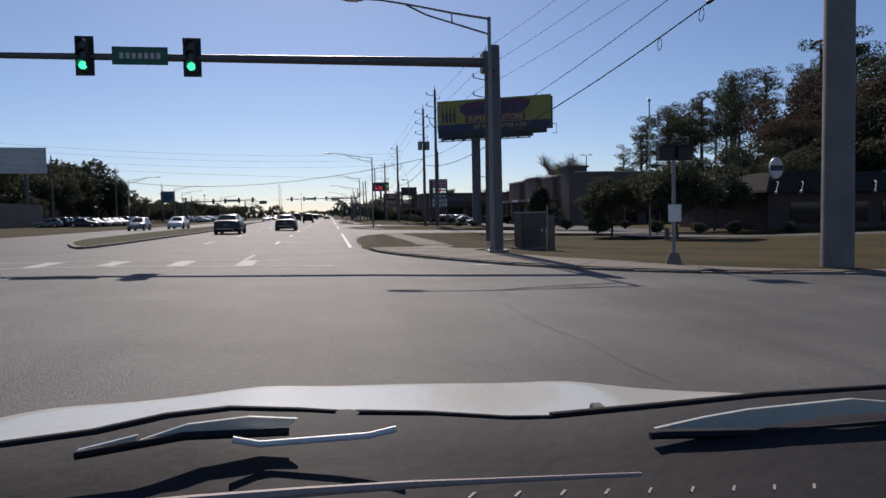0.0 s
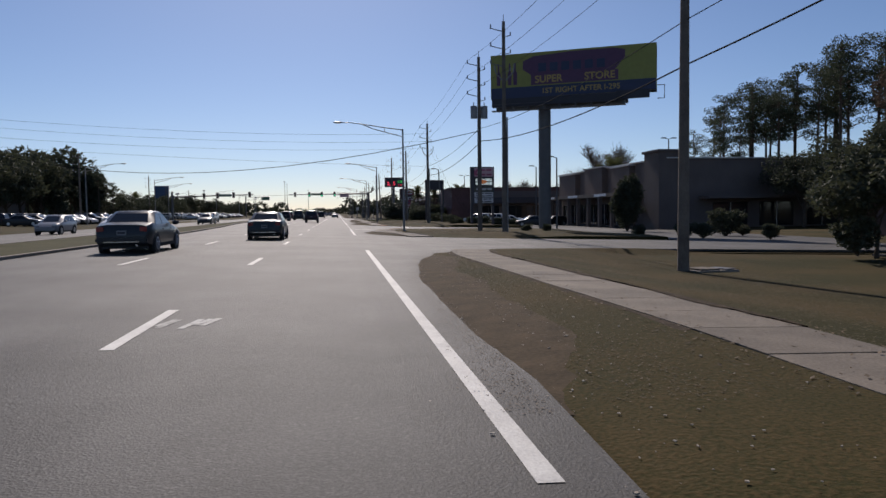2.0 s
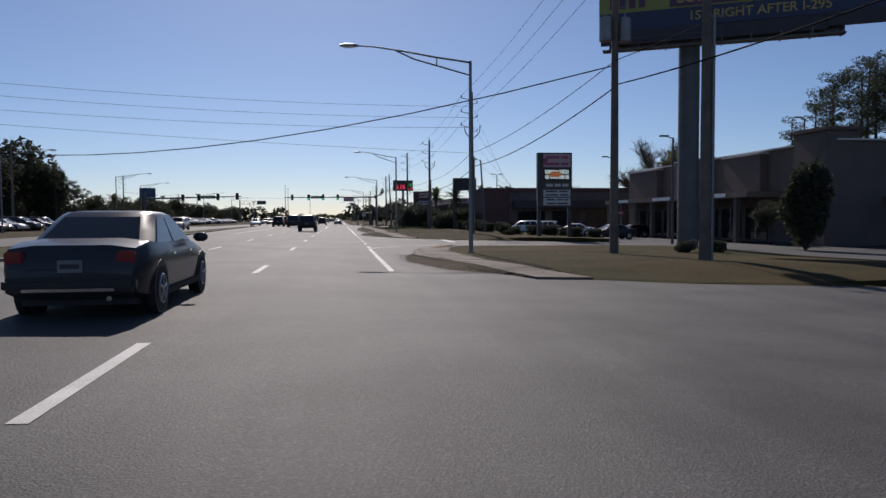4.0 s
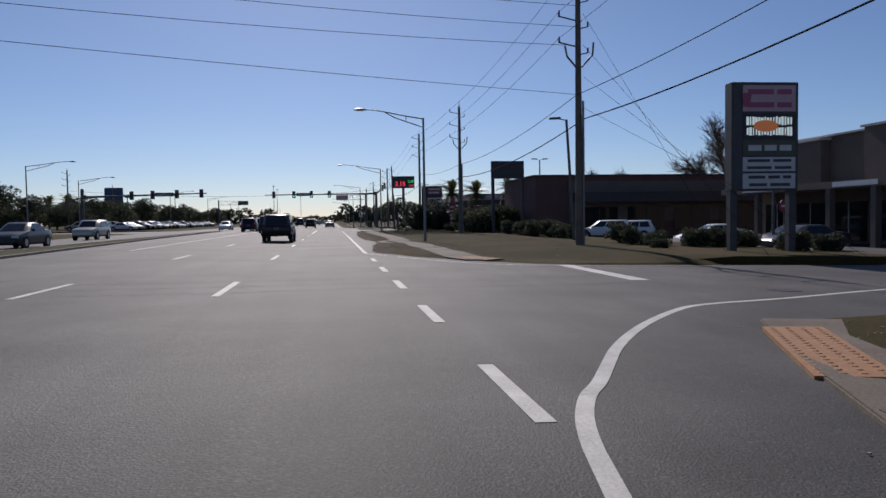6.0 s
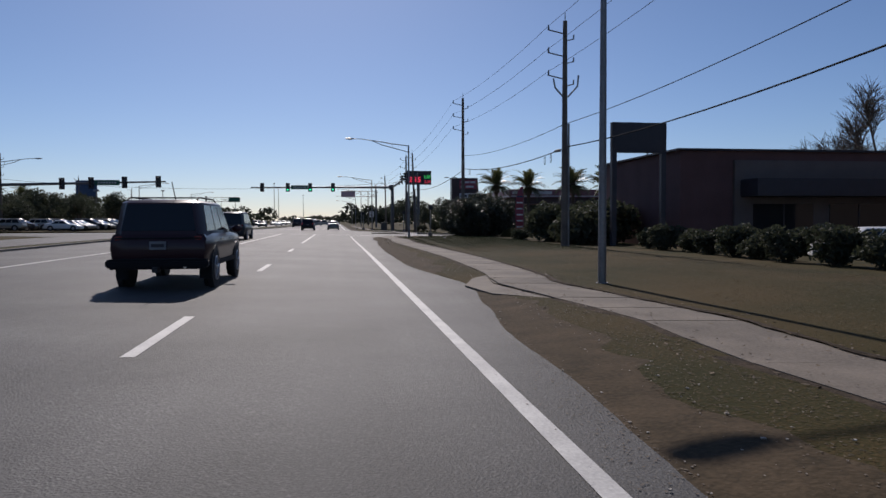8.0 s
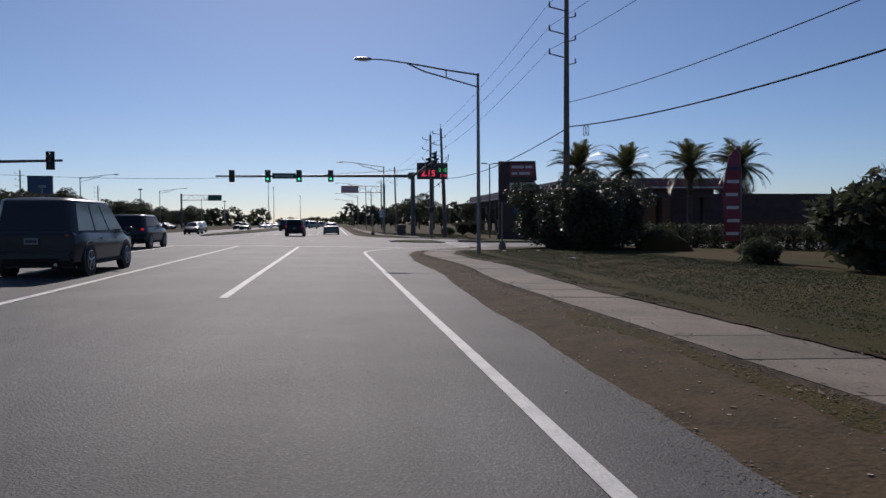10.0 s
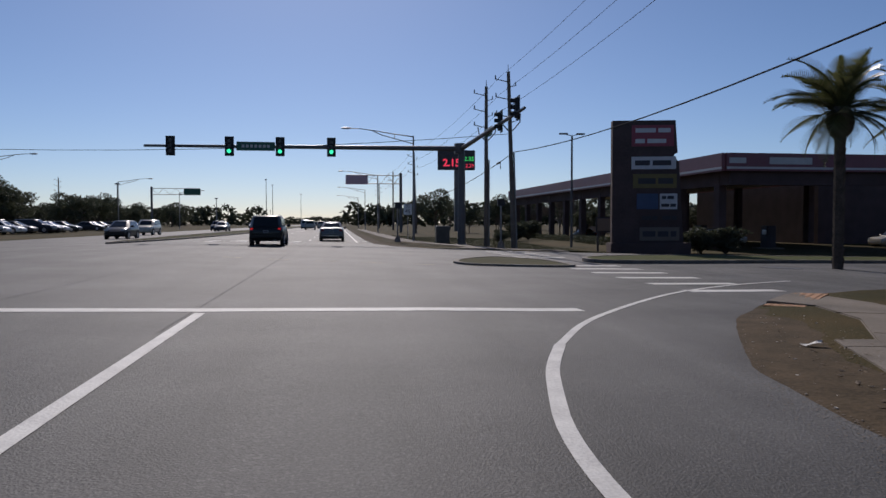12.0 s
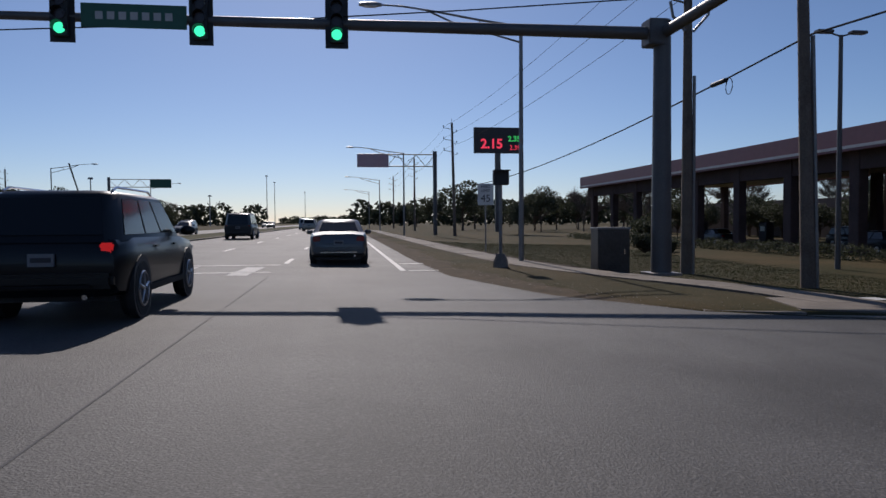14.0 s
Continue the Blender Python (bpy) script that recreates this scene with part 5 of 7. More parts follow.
part("beam", Build().box((0.9, L / 2, 5.2), (0.5, L - 1, 1.2)), BRICKISH, cp, "deep brick-coloured beam")
part("beam", Build().box((9.0, 0.5, 5.2), (16.6, 0.5, 1.2)), BRICKISH, cp, "deep brick-coloured beam")
for k in range(8):
    part("canopy_light", Build().box((6 + 6 * (k % 2), 5 + 7.5 * k, 5.66), (0.9, 0.9, 0.06)), WHITE, cp, "flat ceiling light")
for k in range(5):
    pm = thing("fuel_pump", pose(36.0, 232 + 11 * k, 0), "dark fuel pump under the canopy", "fuel pump", "fuel pumps")
    part("plinth", Build().box((0, 0, 0.1), (1.2, 2.6, 0.24)), KERB, pm)
    part("cabinet", Build().box((0, 0, 1.1), (0.7, 1.1, 1.9)), SIGN_DARK, pm, bevel=0.03)
    part("screen", Build().box((-0.36, 0, 1.5), (0.03, 0.6, 0.4)), WHITE, pm)
wl = building("fuel_store", 48, 100, 242, 266, 6.2, BRICKISH, "low brick fuel station store behind the canopy")
part("shop_window", Build().box((20, -0.04, 1.7), (24, 0.1, 2.0)), SHOPGLASS, wl, "wide dark shop window")
for x0, x1, y0, y1, h in ((-75, -52, 118, 140, 4.4), (-90, -66, 165, 190, 5.5), (55, 75, 269, 334, 4.7), (70, 120, 178, 215, 6.5)):
    ob = building("low_store", x0, x1, y0, y1, h, STUCCO_TAN if h < 4.6 else STUCCO, "low roadside store with a flat roof far off")
    for k in range(4):
        part("shop_window", Build().box(((x1 - x0) * (0.2 + 0.2 * k), -0.04, 1.9), (3.0, 0.1, 2.0)), SHOPGLASS, ob, "dark window")


# ---- trees and plants ----
def leaf_cloud(b, blobs, count, size, rnd):
    """Small leaf pieces scattered over and inside rounded clumps, thinner towards the outline."""
    vol = [r[0] * r[1] * r[2] for _, r in blobs]
    tot = sum(vol)
    for (c, r), v in zip(blobs, vol):
        for _ in range(max(8, int(count * v / tot))):
            d = Vector((rnd.gauss(0, 1), rnd.gauss(0, 1), rnd.gauss(0, 1))).normalized()
            k = rnd.uniform(0.35, 1.0) ** 0.55 * (1 + 0.22 * noise.noise((d.x * 2.4 + c[0], d.y * 2.4 + c[1], d.z * 2.4 + c[2])))
            p = Vector(c) + Vector((d.x * r[0], d.y * r[1], d.z * r[2])) * k
            s = size * rnd.uniform(0.6, 1.4)
            u = Vector((rnd.gauss(0, 1), rnd.gauss(0, 1), rnd.gauss(0, 0.7))).normalized()
            w = u.cross(Vector((rnd.gauss(0, 1), rnd.gauss(0, 1), rnd.gauss(0, 1)))).normalized()
            b.add([p - u * s, p + w * s * 0.45, p + u * s, p - w * s * 0.45], [(0, 1, 2, 3)])
    return b


def raw(b, material):
    me = bpy.data.meshes.new("mesh")
    me.from_pydata(b.v, [], b.f)
    me.materials.append(material)
    return me


def broadleaf(h, w, seed, leaf, count=4200, size=0.26, label="", bare=False):
    rnd = random.Random(seed)
    ob = thing("tree", pose(0, 0, -500), label, "tree")
    b = Build().tube([(0, 0, -0.3), (0.1, 0, h * 0.2), (rnd.uniform(-0.3, 0.3), rnd.uniform(-0.3, 0.3), h * 0.45)], h * 0.026, 9, h * 0.016)
    blobs = []
    tips = []
    for k in range(9):
        a = 2 * math.pi * k / 9 + rnd.uniform(-0.3, 0.3)
        z0 = h * rnd.uniform(0.18, 0.42)
        rr = w / 2 * rnd.uniform(0.45, 0.85)
        zt = h * rnd.uniform(0.42, 0.86)
        e = Vector((math.cos(a) * rr, math.sin(a) * rr, zt))
        b.tube([(0, 0, z0), (e.x * 0.45, e.y * 0.45, z0 + (zt - z0) * 0.55), tuple(e)], h * 0.011, 6, h * 0.003)
        tips.append((Vector((e.x * 0.45, e.y * 0.45, z0 + (zt - z0) * 0.55)), e))
        blobs.append((tuple(e), (w * rnd.uniform(0.17, 0.27), w * rnd.uniform(0.17, 0.27), h * rnd.uniform(0.1, 0.17))))
    for k in range(5):
        a = rnd.uniform(0, 6.28)
        blobs.append(((math.cos(a) * w * 0.16, math.sin(a) * w * 0.16, h * rnd.uniform(0.55, 0.88)), (w * 0.24, w * 0.24, h * 0.14)))
    if bare:
        tw = Build()
        for p, e in tips:
            for _ in range(32):
                q = p.lerp(e, rnd.uniform(0.1, 1.0))
                d = ((e - p).normalized() + Vector((rnd.gauss(0, 0.6), rnd.gauss(0, 0.6), rnd.uniform(0.1, 0.9)))).normalized()
                ln = rnd.uniform(0.1, 0.24) * h
                mid = q + d * ln * 0.5 + Vector((rnd.gauss(0, 0.1), rnd.gauss(0, 0.1), 0.1))
                tw.tube([q, mid, q + d * ln], h * 0.0035, 4, h * 0.001)
                for _ in range(12):
                    q2 = mid.lerp(q + d * ln, rnd.random())
                    d2 = (d + Vector((rnd.gauss(0, 0.7), rnd.gauss(0, 0.7), rnd.gauss(0.1, 0.4)))).normalized()
                    tw.tube([q2, q2 + d2 * ln * 0.5], h * 0.0018, 3, h * 0.0008)
        part("trunk", raw(b, BARE), None, ob)
        part("twigs", raw(tw, BARE), None, ob, "fine bare twigs")
        return ob
    part("trunk", b, BARK, ob, smooth=50)
    part("crown", raw(leaf_cloud(Build(), blobs, count, size, rnd), leaf), None, ob)
    return ob


def pine(h, seed, label):
    rnd = random.Random(seed)
    ob = thing("pine_tree", pose(0, 0, -500), label, "tree")
    b = Build().tube([(0, 0, -0.3), (rnd.uniform(-0.2, 0.2), 0.1, h * 0.5), (rnd.uniform(-0.4, 0.4), 0.2, h * 0.95)], h * 0.013, 8, h * 0.004)
    blobs = []
    for k in range(21):
        a, z = rnd.uniform(0, 6.28), h * rnd.uniform(0.58, 0.98)
        rr = h * rnd.uniform(0.05, 0.17) * (1.2 - z / h * 0.6)
        e = (math.cos(a) * rr, math.sin(a) * rr, z)
        b.tube([(0, 0.1, z - h * 0.04), e], h * 0.004, 5, h * 0.0015)
        blobs.append((e, (h * rnd.uniform(0.04, 0.075), h * rnd.uniform(0.04, 0.075), h * rnd.uniform(0.022, 0.04))))
    part("trunk", b, BARK, ob, smooth=50)
    part("crown", raw(leaf_cloud(Build(), blobs, 4600, 0.17, rnd), LEAF_PINE), None, ob)
    return ob


def drop(ob, m, hold=[]):
    """Moves the first of a kind to its place, and copies it for the others."""
    m = Matrix.Translation((0, 0, lie(m.translation.x))) @ m
    if ob.name not in hold:
        hold.append(ob.name)
        ob.matrix_basis = m
        return ob
    return copy_thing(ob, m @ Matrix.Scale(1 / ob.scale.x, 4))


rnd = random.Random(5)
PINES = [pine(26 + 2 * k, 40 + k, "tall slender pine with a high ragged crown") for k in range(4)]
for k, (x, y, h) in enumerate(((68, 143, 19), (71, 147, 23), (73, 141, 24), (76, 146, 26), (79, 138, 27), (80, 128, 29), (84, 134, 29), (86, 126, 30), (90, 132, 29), (92, 122, 28), (96, 128, 31), (99, 118, 31), (104, 124, 33), (108, 115, 32), (88, 140, 28), (78, 150, 25), (112, 126, 33), (74, 135, 21), (70, 140, 17), (72, 152, 20), (75, 139, 22), (77, 143, 23), (81, 141, 25), (83, 130, 26), (82, 147, 26), (85, 138, 27), (67, 150, 17), (79, 132, 23), (93, 119, 34), (97, 116, 35))):
    drop(PINES[k % 4], pose(x, y, 0.1, 0, 0, rnd.uniform(0, 360)) @ Matrix.Scale(h / (26 + 2 * (k % 4)), 4))
BROAD = [broadleaf(13, 11, 70 + k, LEAF, count=10000, size=0.2, label="dense dark green broadleaf tree with a rounded crown") for k in range(3)]
FARTREE = [broadleaf(13, 11, 75 + k, LEAF, count=2600, size=0.36, label="low dark green tree in a row far off") for k in range(3)]
RUST = broadleaf(17, 13, 79, LEAF_RUST, 17000, 0.2, "large tree with rusty brown autumn leaves")
# behind the restaurant and plaza
for k, (x, y, s) in enumerate(((96, 96, 2.1), (106, 100, 2.2), (88, 90, 1.7), (100, 86, 2.0), (112, 90, 2.2), (57, 97, 0.85), (63, 96, 0.95), (69, 94, 1.0), (78, 92, 1.2), (53, 99, 0.7), (60, 90, 0.75), (73, 98, 1.1), (84, 97, 1.5), (66, 88, 0.8), (92, 80, 1.6), (102, 78, 1.7), (82, 84, 1.3))):
    drop(BROAD[k % 3], pose(x, y, 0, 0, 0, rnd.uniform(0, 360)) @ Matrix.Scale(s, 4))
for x, y, s in ((81, 108, 1.25), (86, 105, 1.35), (91, 108, 1.5), (98, 104, 1.5), (74, 100, 1.0)):
    drop(RUST, pose(x, y, 0, 0, 0, rnd.uniform(0, 360)) @ Matrix.Scale(s, 4))
# small trees in the lot, by the plaza and the road
for x, y, s in ((36, 108, 0.3),):
    drop(BROAD[1], pose(x, y, 0, 0, 0, rnd.uniform(0, 360)) @ Matrix.Scale(s, 4))
LAWN_TREE = broadleaf(5.0, 5.4, 97, LEAF, count=9000, size=0.13, label="small dark evergreen tree standing on the lawn")
drop(LAWN_TREE, pose(23.8, 53.5, -0.05, 0, 0, 20))
drop(LAWN_TREE, pose(26.2, 46.9, -0.05, 0, 0, 140) @ Matrix.Scale(1.15, 4))
drop(LAWN_TREE, pose(33.5, 66.0, 0.0, 0, 0, 80) @ Matrix.Scale(1.25, 4))
drop(LAWN_TREE, pose(38.5, 63.0, 0.0, 0, 0, 250) @ Matrix.Scale(1.35, 4))
# far right beyond the crossing
for k in range(22):
    x, y = rnd.uniform(16, 60), rnd.uniform(290, 470)
    s = rnd.uniform(0.6, 0.85) if y > 322 else rnd.uniform(0.32, 0.45)
    drop(FARTREE[k % 3], pose(x + (y - 296) * 0.05, y, 0, 0, 0, rnd.uniform(0, 360)) @ Matrix.Scale(s, 4))
for k in range(17):
    drop(FARTREE[k % 3], pose(50.5 + rnd.uniform(-1.5, 1.5), 268 + 3.6 * k if k > 8 else 268 + 3.1 * k, 0, 0, 0, rnd.uniform(0, 360)) @ Matrix.Scale(rnd.uniform(0.28, 0.38), 4))
# left side
for x, y, sc in ((-72, 204, 1.4), (-66, 208, 1.45), (-78, 200, 1.35), (-61.5, 206, 1.1), (-85, 203, 1.4), (-93, 200, 1.45), (-69, 199, 1.2)):
    drop(FARTREE[1], pose(x, y, -0.2, 0, 0, rnd.uniform(0, 360)) @ Matrix.Scale(sc, 4))
for k in range(46):
    y = 232 + 4.6 * k
    drop(FARTREE[(k + 1) % 3], pose(-rnd.uniform(49, 62), y + rnd.uniform(-1.5, 1.5), -0.4, 0, 0, rnd.uniform(0, 360)) @ Matrix.Scale(rnd.uniform(0.42, 0.72), 4))
for k in range(96):
    y = 100 + 4.2 * k + rnd.uniform(-2, 2)
    x = -rnd.uniform(56, 84) - (y > 290) * 8
    s = rnd.uniform(0.8, 1.25) if y < 222 and x < -62 else rnd.uniform(0.5, 0.8) if y < 222 else rnd.uniform(0.35, 0.62)
    drop(FARTREE[k % 3], pose(x, y, 0, 0, 0, rnd.uniform(0, 360)) @ Matrix.Scale(s, 4))
for x, y, s in ((-71.2, 213, 0.585), (-54.3, 200.6, 0.41), (-66, 216, 0.5), (-57.5, 203, 0.37), (-52.5, 205, 0.34), (-75, 206, 0.52)):
    drop(PINES[1], pose(x, y, 0, 0, 0, rnd.uniform(0, 360)) @ Matrix.Scale(s, 4))
BARETREE = broadleaf(16, 15, 90, LEAF, label="wide leafless tree with fine bare twigs", bare=True)
for x, y, s in ((66, 192, 1.12), (44, 190, 0.6), (40, 300, 0.5), (78, 300, 0.75), (84, 318, 0.8), (80, 340, 0.85), (90, 296, 0.8), (48, 345, 0.55)):
    drop(BARETREE, pose(x, y, 0, 0, 0, rnd.uniform(0, 360)) @ Matrix.Scale(s, 4))


def far_woods(name, x0, x1, y, h, seed, n=16000):
    rn = random.Random(seed)
    b = Build()
    blobs = []
    x = x0
    while x < x1:
        hh = h * rn.uniform(0.6, 1.1)
        blobs.append(((x, y + rn.uniform(-12, 12), hh * 0.5), (hh * rn.uniform(0.5, 0.9), 4, hh * 0.52)))
        x += hh * 0.55
    leaf_cloud(b, blobs, n, h * 0.13, rn)
    return tagged(part(name, raw(b, LEAF), None), "far line of dark trees on the horizon", "trees", kind="stuff")


far_woods("far_woods", -420, -34, 520, 9, 1)
far_woods("far_woods", 10, 460, 560, 12, 2)
far_woods("far_woods", -60, 60, 930, 8, 3, 6000)
far_woods("far_woods", 110, 420, 260, 16, 4)
far_woods("far_woods", 66, 150, 305, 6, 9, 6000)
far_woods("far_woods", -420, -105, 330, 12, 6)
far_woods("far_woods", -420, -110, 130, 15, 7)


def frond_mesh(length):
    """One arching feather frond with its leaflets."""
    b = Build()
    n = 16
    spine = []
    for k in range(n + 1):
        t = k / n
        spine.append(Vector((t * length * (0.95 - 0.12 * t), 0, length * (0.42 * t - 0.62 * t * t))))
    b.tube(spine, 0.03, 4, 0.008)
    for k in range(2, n + 1):
        t = k / n
        ll = length * 0.24 * math.sin(math.pi * min(0.96, 0.22 + 0.74 * t))
        for s in (-1, 1):
            for o in (0.0, 0.5):
                p = spine[k - 1].lerp(spine[k], o)
                tip = p + Vector((ll * 0.75, s * ll * 0.75, -ll * 0.22 + 0.05))
                w = Vector((0.045, 0, 0.0))
                b.add([p - w, p + w, tip + w * 0.2, tip - w * 0.2], [(0, 1, 2, 3)])
    return raw(b, LEAF_PALM)


FROND = frond_mesh(3.3)


def palm(h, seed, label):
    rn = random.Random(seed)
    ob = thing("palm_tree", pose(0, 0, -500), label, "palm tree", "date palms")
    b = Build()
    for k in range(14):
        z = h * k / 14
        b.rod((0, 0, z - (0.2 if k == 0 else 0)), (0, 0, z + h / 14), 0.2, 0.245, 9)
    part("trunk", b, BARK, ob, smooth=30)
    part("boss", Build().ball((0, 0, h + 0.25), (0.55, 0.55, 0.75)), BARK, ob, "thick boss of old frond stubs", smooth=60)
    for k in range(44):
        up = rn.uniform(-48, 72)
        part("frond", FROND, None, ob, at=Matrix.Translation((0, 0, h + 0.5 + 0.3 * rn.random())) @ Matrix.Rotation(radians(137.5 * k), 4, "Z") @ Matrix.Rotation(radians(-up), 4, "Y") @ Matrix.Rotation(radians(rn.uniform(-20, 20)), 4, "X") @ Matrix.Scale(rn.uniform(0.85, 1.1), 4))
    return ob


PALM = palm(5.9, 3, "date palm with a full crown of arching fronds")
for x, y, s in ((20.9, 204.3, 0.98), (25.3, 204.8, 0.98), (31.8, 206, 1.06), (36.6, 206, 1.08)):
    drop(PALM, pose(x, y, 0.05, 0, 0, rnd.uniform(0, 360)) @ Matrix.Scale(s, 4))
for x, y, s in ((61, 174.5, 1.6), (-69, 285, 1.1), (-73, 283, 1.05), (-77, 345, 1.15)):
    drop(PALM, pose(x, y, 0.05, 0, 0, rnd.uniform(0, 360)) @ Matrix.Scale(s, 4))


def shrub(w, d, h, seed, leaf, count, size, label, name="shrub"):
    rn = random.Random(seed)
    ob = thing(name, pose(0, 0, -500), label, "shrub", "shrubs")
    b = Build()
    blobs = [((0, 0, h * 0.45), (w * 0.36, d * 0.36, h * 0.42))]
    for k in range(9):
        a = rn.uniform(0, 6.28)
        e = (math.cos(a) * w * rn.uniform(0.15, 0.33), math.sin(a) * d * rn.uniform(0.15, 0.33), h * rn.uniform(0.3, 0.78))
        b.tube([(0, 0, -0.1), (e[0] * 0.6, e[1] * 0.6, e[2] * 0.5), e], 0.05, 5, 0.015)
        blobs.append((e, (w * rn.uniform(0.14, 0.24), d * rn.uniform(0.14, 0.24), h * rn.uniform(0.16, 0.28))))
    part("woody_base", b, BARK, ob)
    part("foliage", raw(leaf_cloud(Build(), blobs, count, size, rn), leaf), None, ob)
    return ob


BIG = shrub(6.5, 5.5, 5.0, 21, LEAF_BUSH, 13000, 0.12, "huge dense evergreen shrub with glossy leaves beside the pavement", "tall_shrub")
for x, y, s, r in ((12.9, 187.0, 0.85, 0), (15.7, 188.8, 1.0, 80), (16.9, 187.9, 0.84, 160), (15.6, 184.6, 0.9, 230), (13.2, 181.4, 0.82, 40), (12.5, 183.0, 0.72, 300)):
    drop(BIG, pose(x, y, 0.1, 0, 0, r) @ Matrix.Scale(s, 4))
CONE = shrub(3.3, 3.3, 6.0, 25, LEAF, 9000, 0.13, "dark conical evergreen growing to the ground", "evergreen")
drop(CONE, pose(30.6, 96.0, 0, 0, 0, 30) @ Matrix.Scale(1.1, 4))
drop(CONE, pose(-57.0, 205.0, 0, 0, 0, 80) @ Matrix.Scale(2.35, 4))
LOW = [shrub(2.4, 2.2, 1.5, 30 + k, LEAF, 2600, 0.09, "low rounded shrub in a planted strip") for k in range(3)]
k = 0
for y in (119, 121.2, 131.2, 132.6, 134.3, 136.5, 138.4, 140.6, 142.5, 144.8, 147, 149.3, 151.8):
    drop(LOW[k % 3], pose(16.4 + 0.03 * (y - 119) + rnd.uniform(-0.7, 0.7), float(y), 0.25, 0, 0, rnd.uniform(0, 360)) @ Matrix.Scale(rnd.uniform(0.6, 1.05), 4))
    k += 1
for x, y, s in ((15.5, 158, 2.0), (17.5, 161, 2.3), (16, 165, 2.1), (18.5, 168, 1.8), (20, 164, 2.4), (14.6, 169, 0.8), (17.5, 183, 1.0), (20.5, 112.5, 0.8), (22.5, 113, 0.7), (16.4, 117.6, 0.75), (18.0, 116.4, 0.85), (19.6, 116.8, 0.9), (21.4, 117.6, 0.8), (15.2, 114.6, 0.5), (32.7, 80.7, 1.5), (35, 82, 0.7), (37, 81, 0.7), (24.5, 72, 0.7), (27, 74, 0.8), (31, 72, 0.7), (22, 74, 0.6), (17, 86, 0.5), (19, 86.5, 0.5), (29, 56, 0.8), (33, 56, 0.7), (36, 55.5, 0.8), (22.5, 53, 1.1), (41, 55, 0.7), (45, 55, 0.7), (14.8, 240, 0.6), (16.5, 246, 0.8), (19.5, 252, 1.3), (22.5, 258, 1.5), (24.5, 222, 1.2), (26, 221.5, 1.2), (22.6, 223, 1.1)):
    drop(LOW[k % 3], pose(x, y, 0.05, 0, 0, rnd.uniform(0, 360)) @ Matrix.Scale(s, 4))
    k += 1
hd = Build()
leaf_cloud(hd, [((20.6 + 1.3 * i, 190.6 - 0.1 * i, z + lie(20.6 + 1.3 * i)), (1.1, 0.9, 0.6)) for i in range(13) for z in (0.5, 1.3)], 15000, 0.1, rnd)
tagged(part("hedge", raw(hd, LEAF), None), "clipped dark hedge along the lot", "hedge")
hd = Build()
leaf_cloud(hd, [((25.2 + rnd.uniform(-0.4, 0.4), 236 + 2.3 * i, 0.3 + lie(25.2)), (0.8, 1.5, rnd.uniform(0.36, 0.52))) for i in range(22)], 14000, 0.07, rnd)
tagged(part("hedge", raw(hd, LEAF), None), "low dark hedge in front of the fuel station", "hedge")
for x, y, s in ((17.7, 182.4, 0.72), (22.0, 181.0, 0.5)):
    m_ = Build()
    rings = [[(x + s * 2.2 * r * math.cos(a), y + s * 1.8 * r * math.sin(a), 0.15 + lie(x) + s * 1.5 * hh) for a in (math.pi * i / 8 for i in range(16))] for r, hh in ((1.1, -0.3), (1, 0.1), (0.8, 0.55), (0.5, 0.85), (0.2, 1.0))]
    tagged(part("mound", m_.loft(rings), GRASS, smooth=60), "rounded grassy mound", "mound", kind="structure")


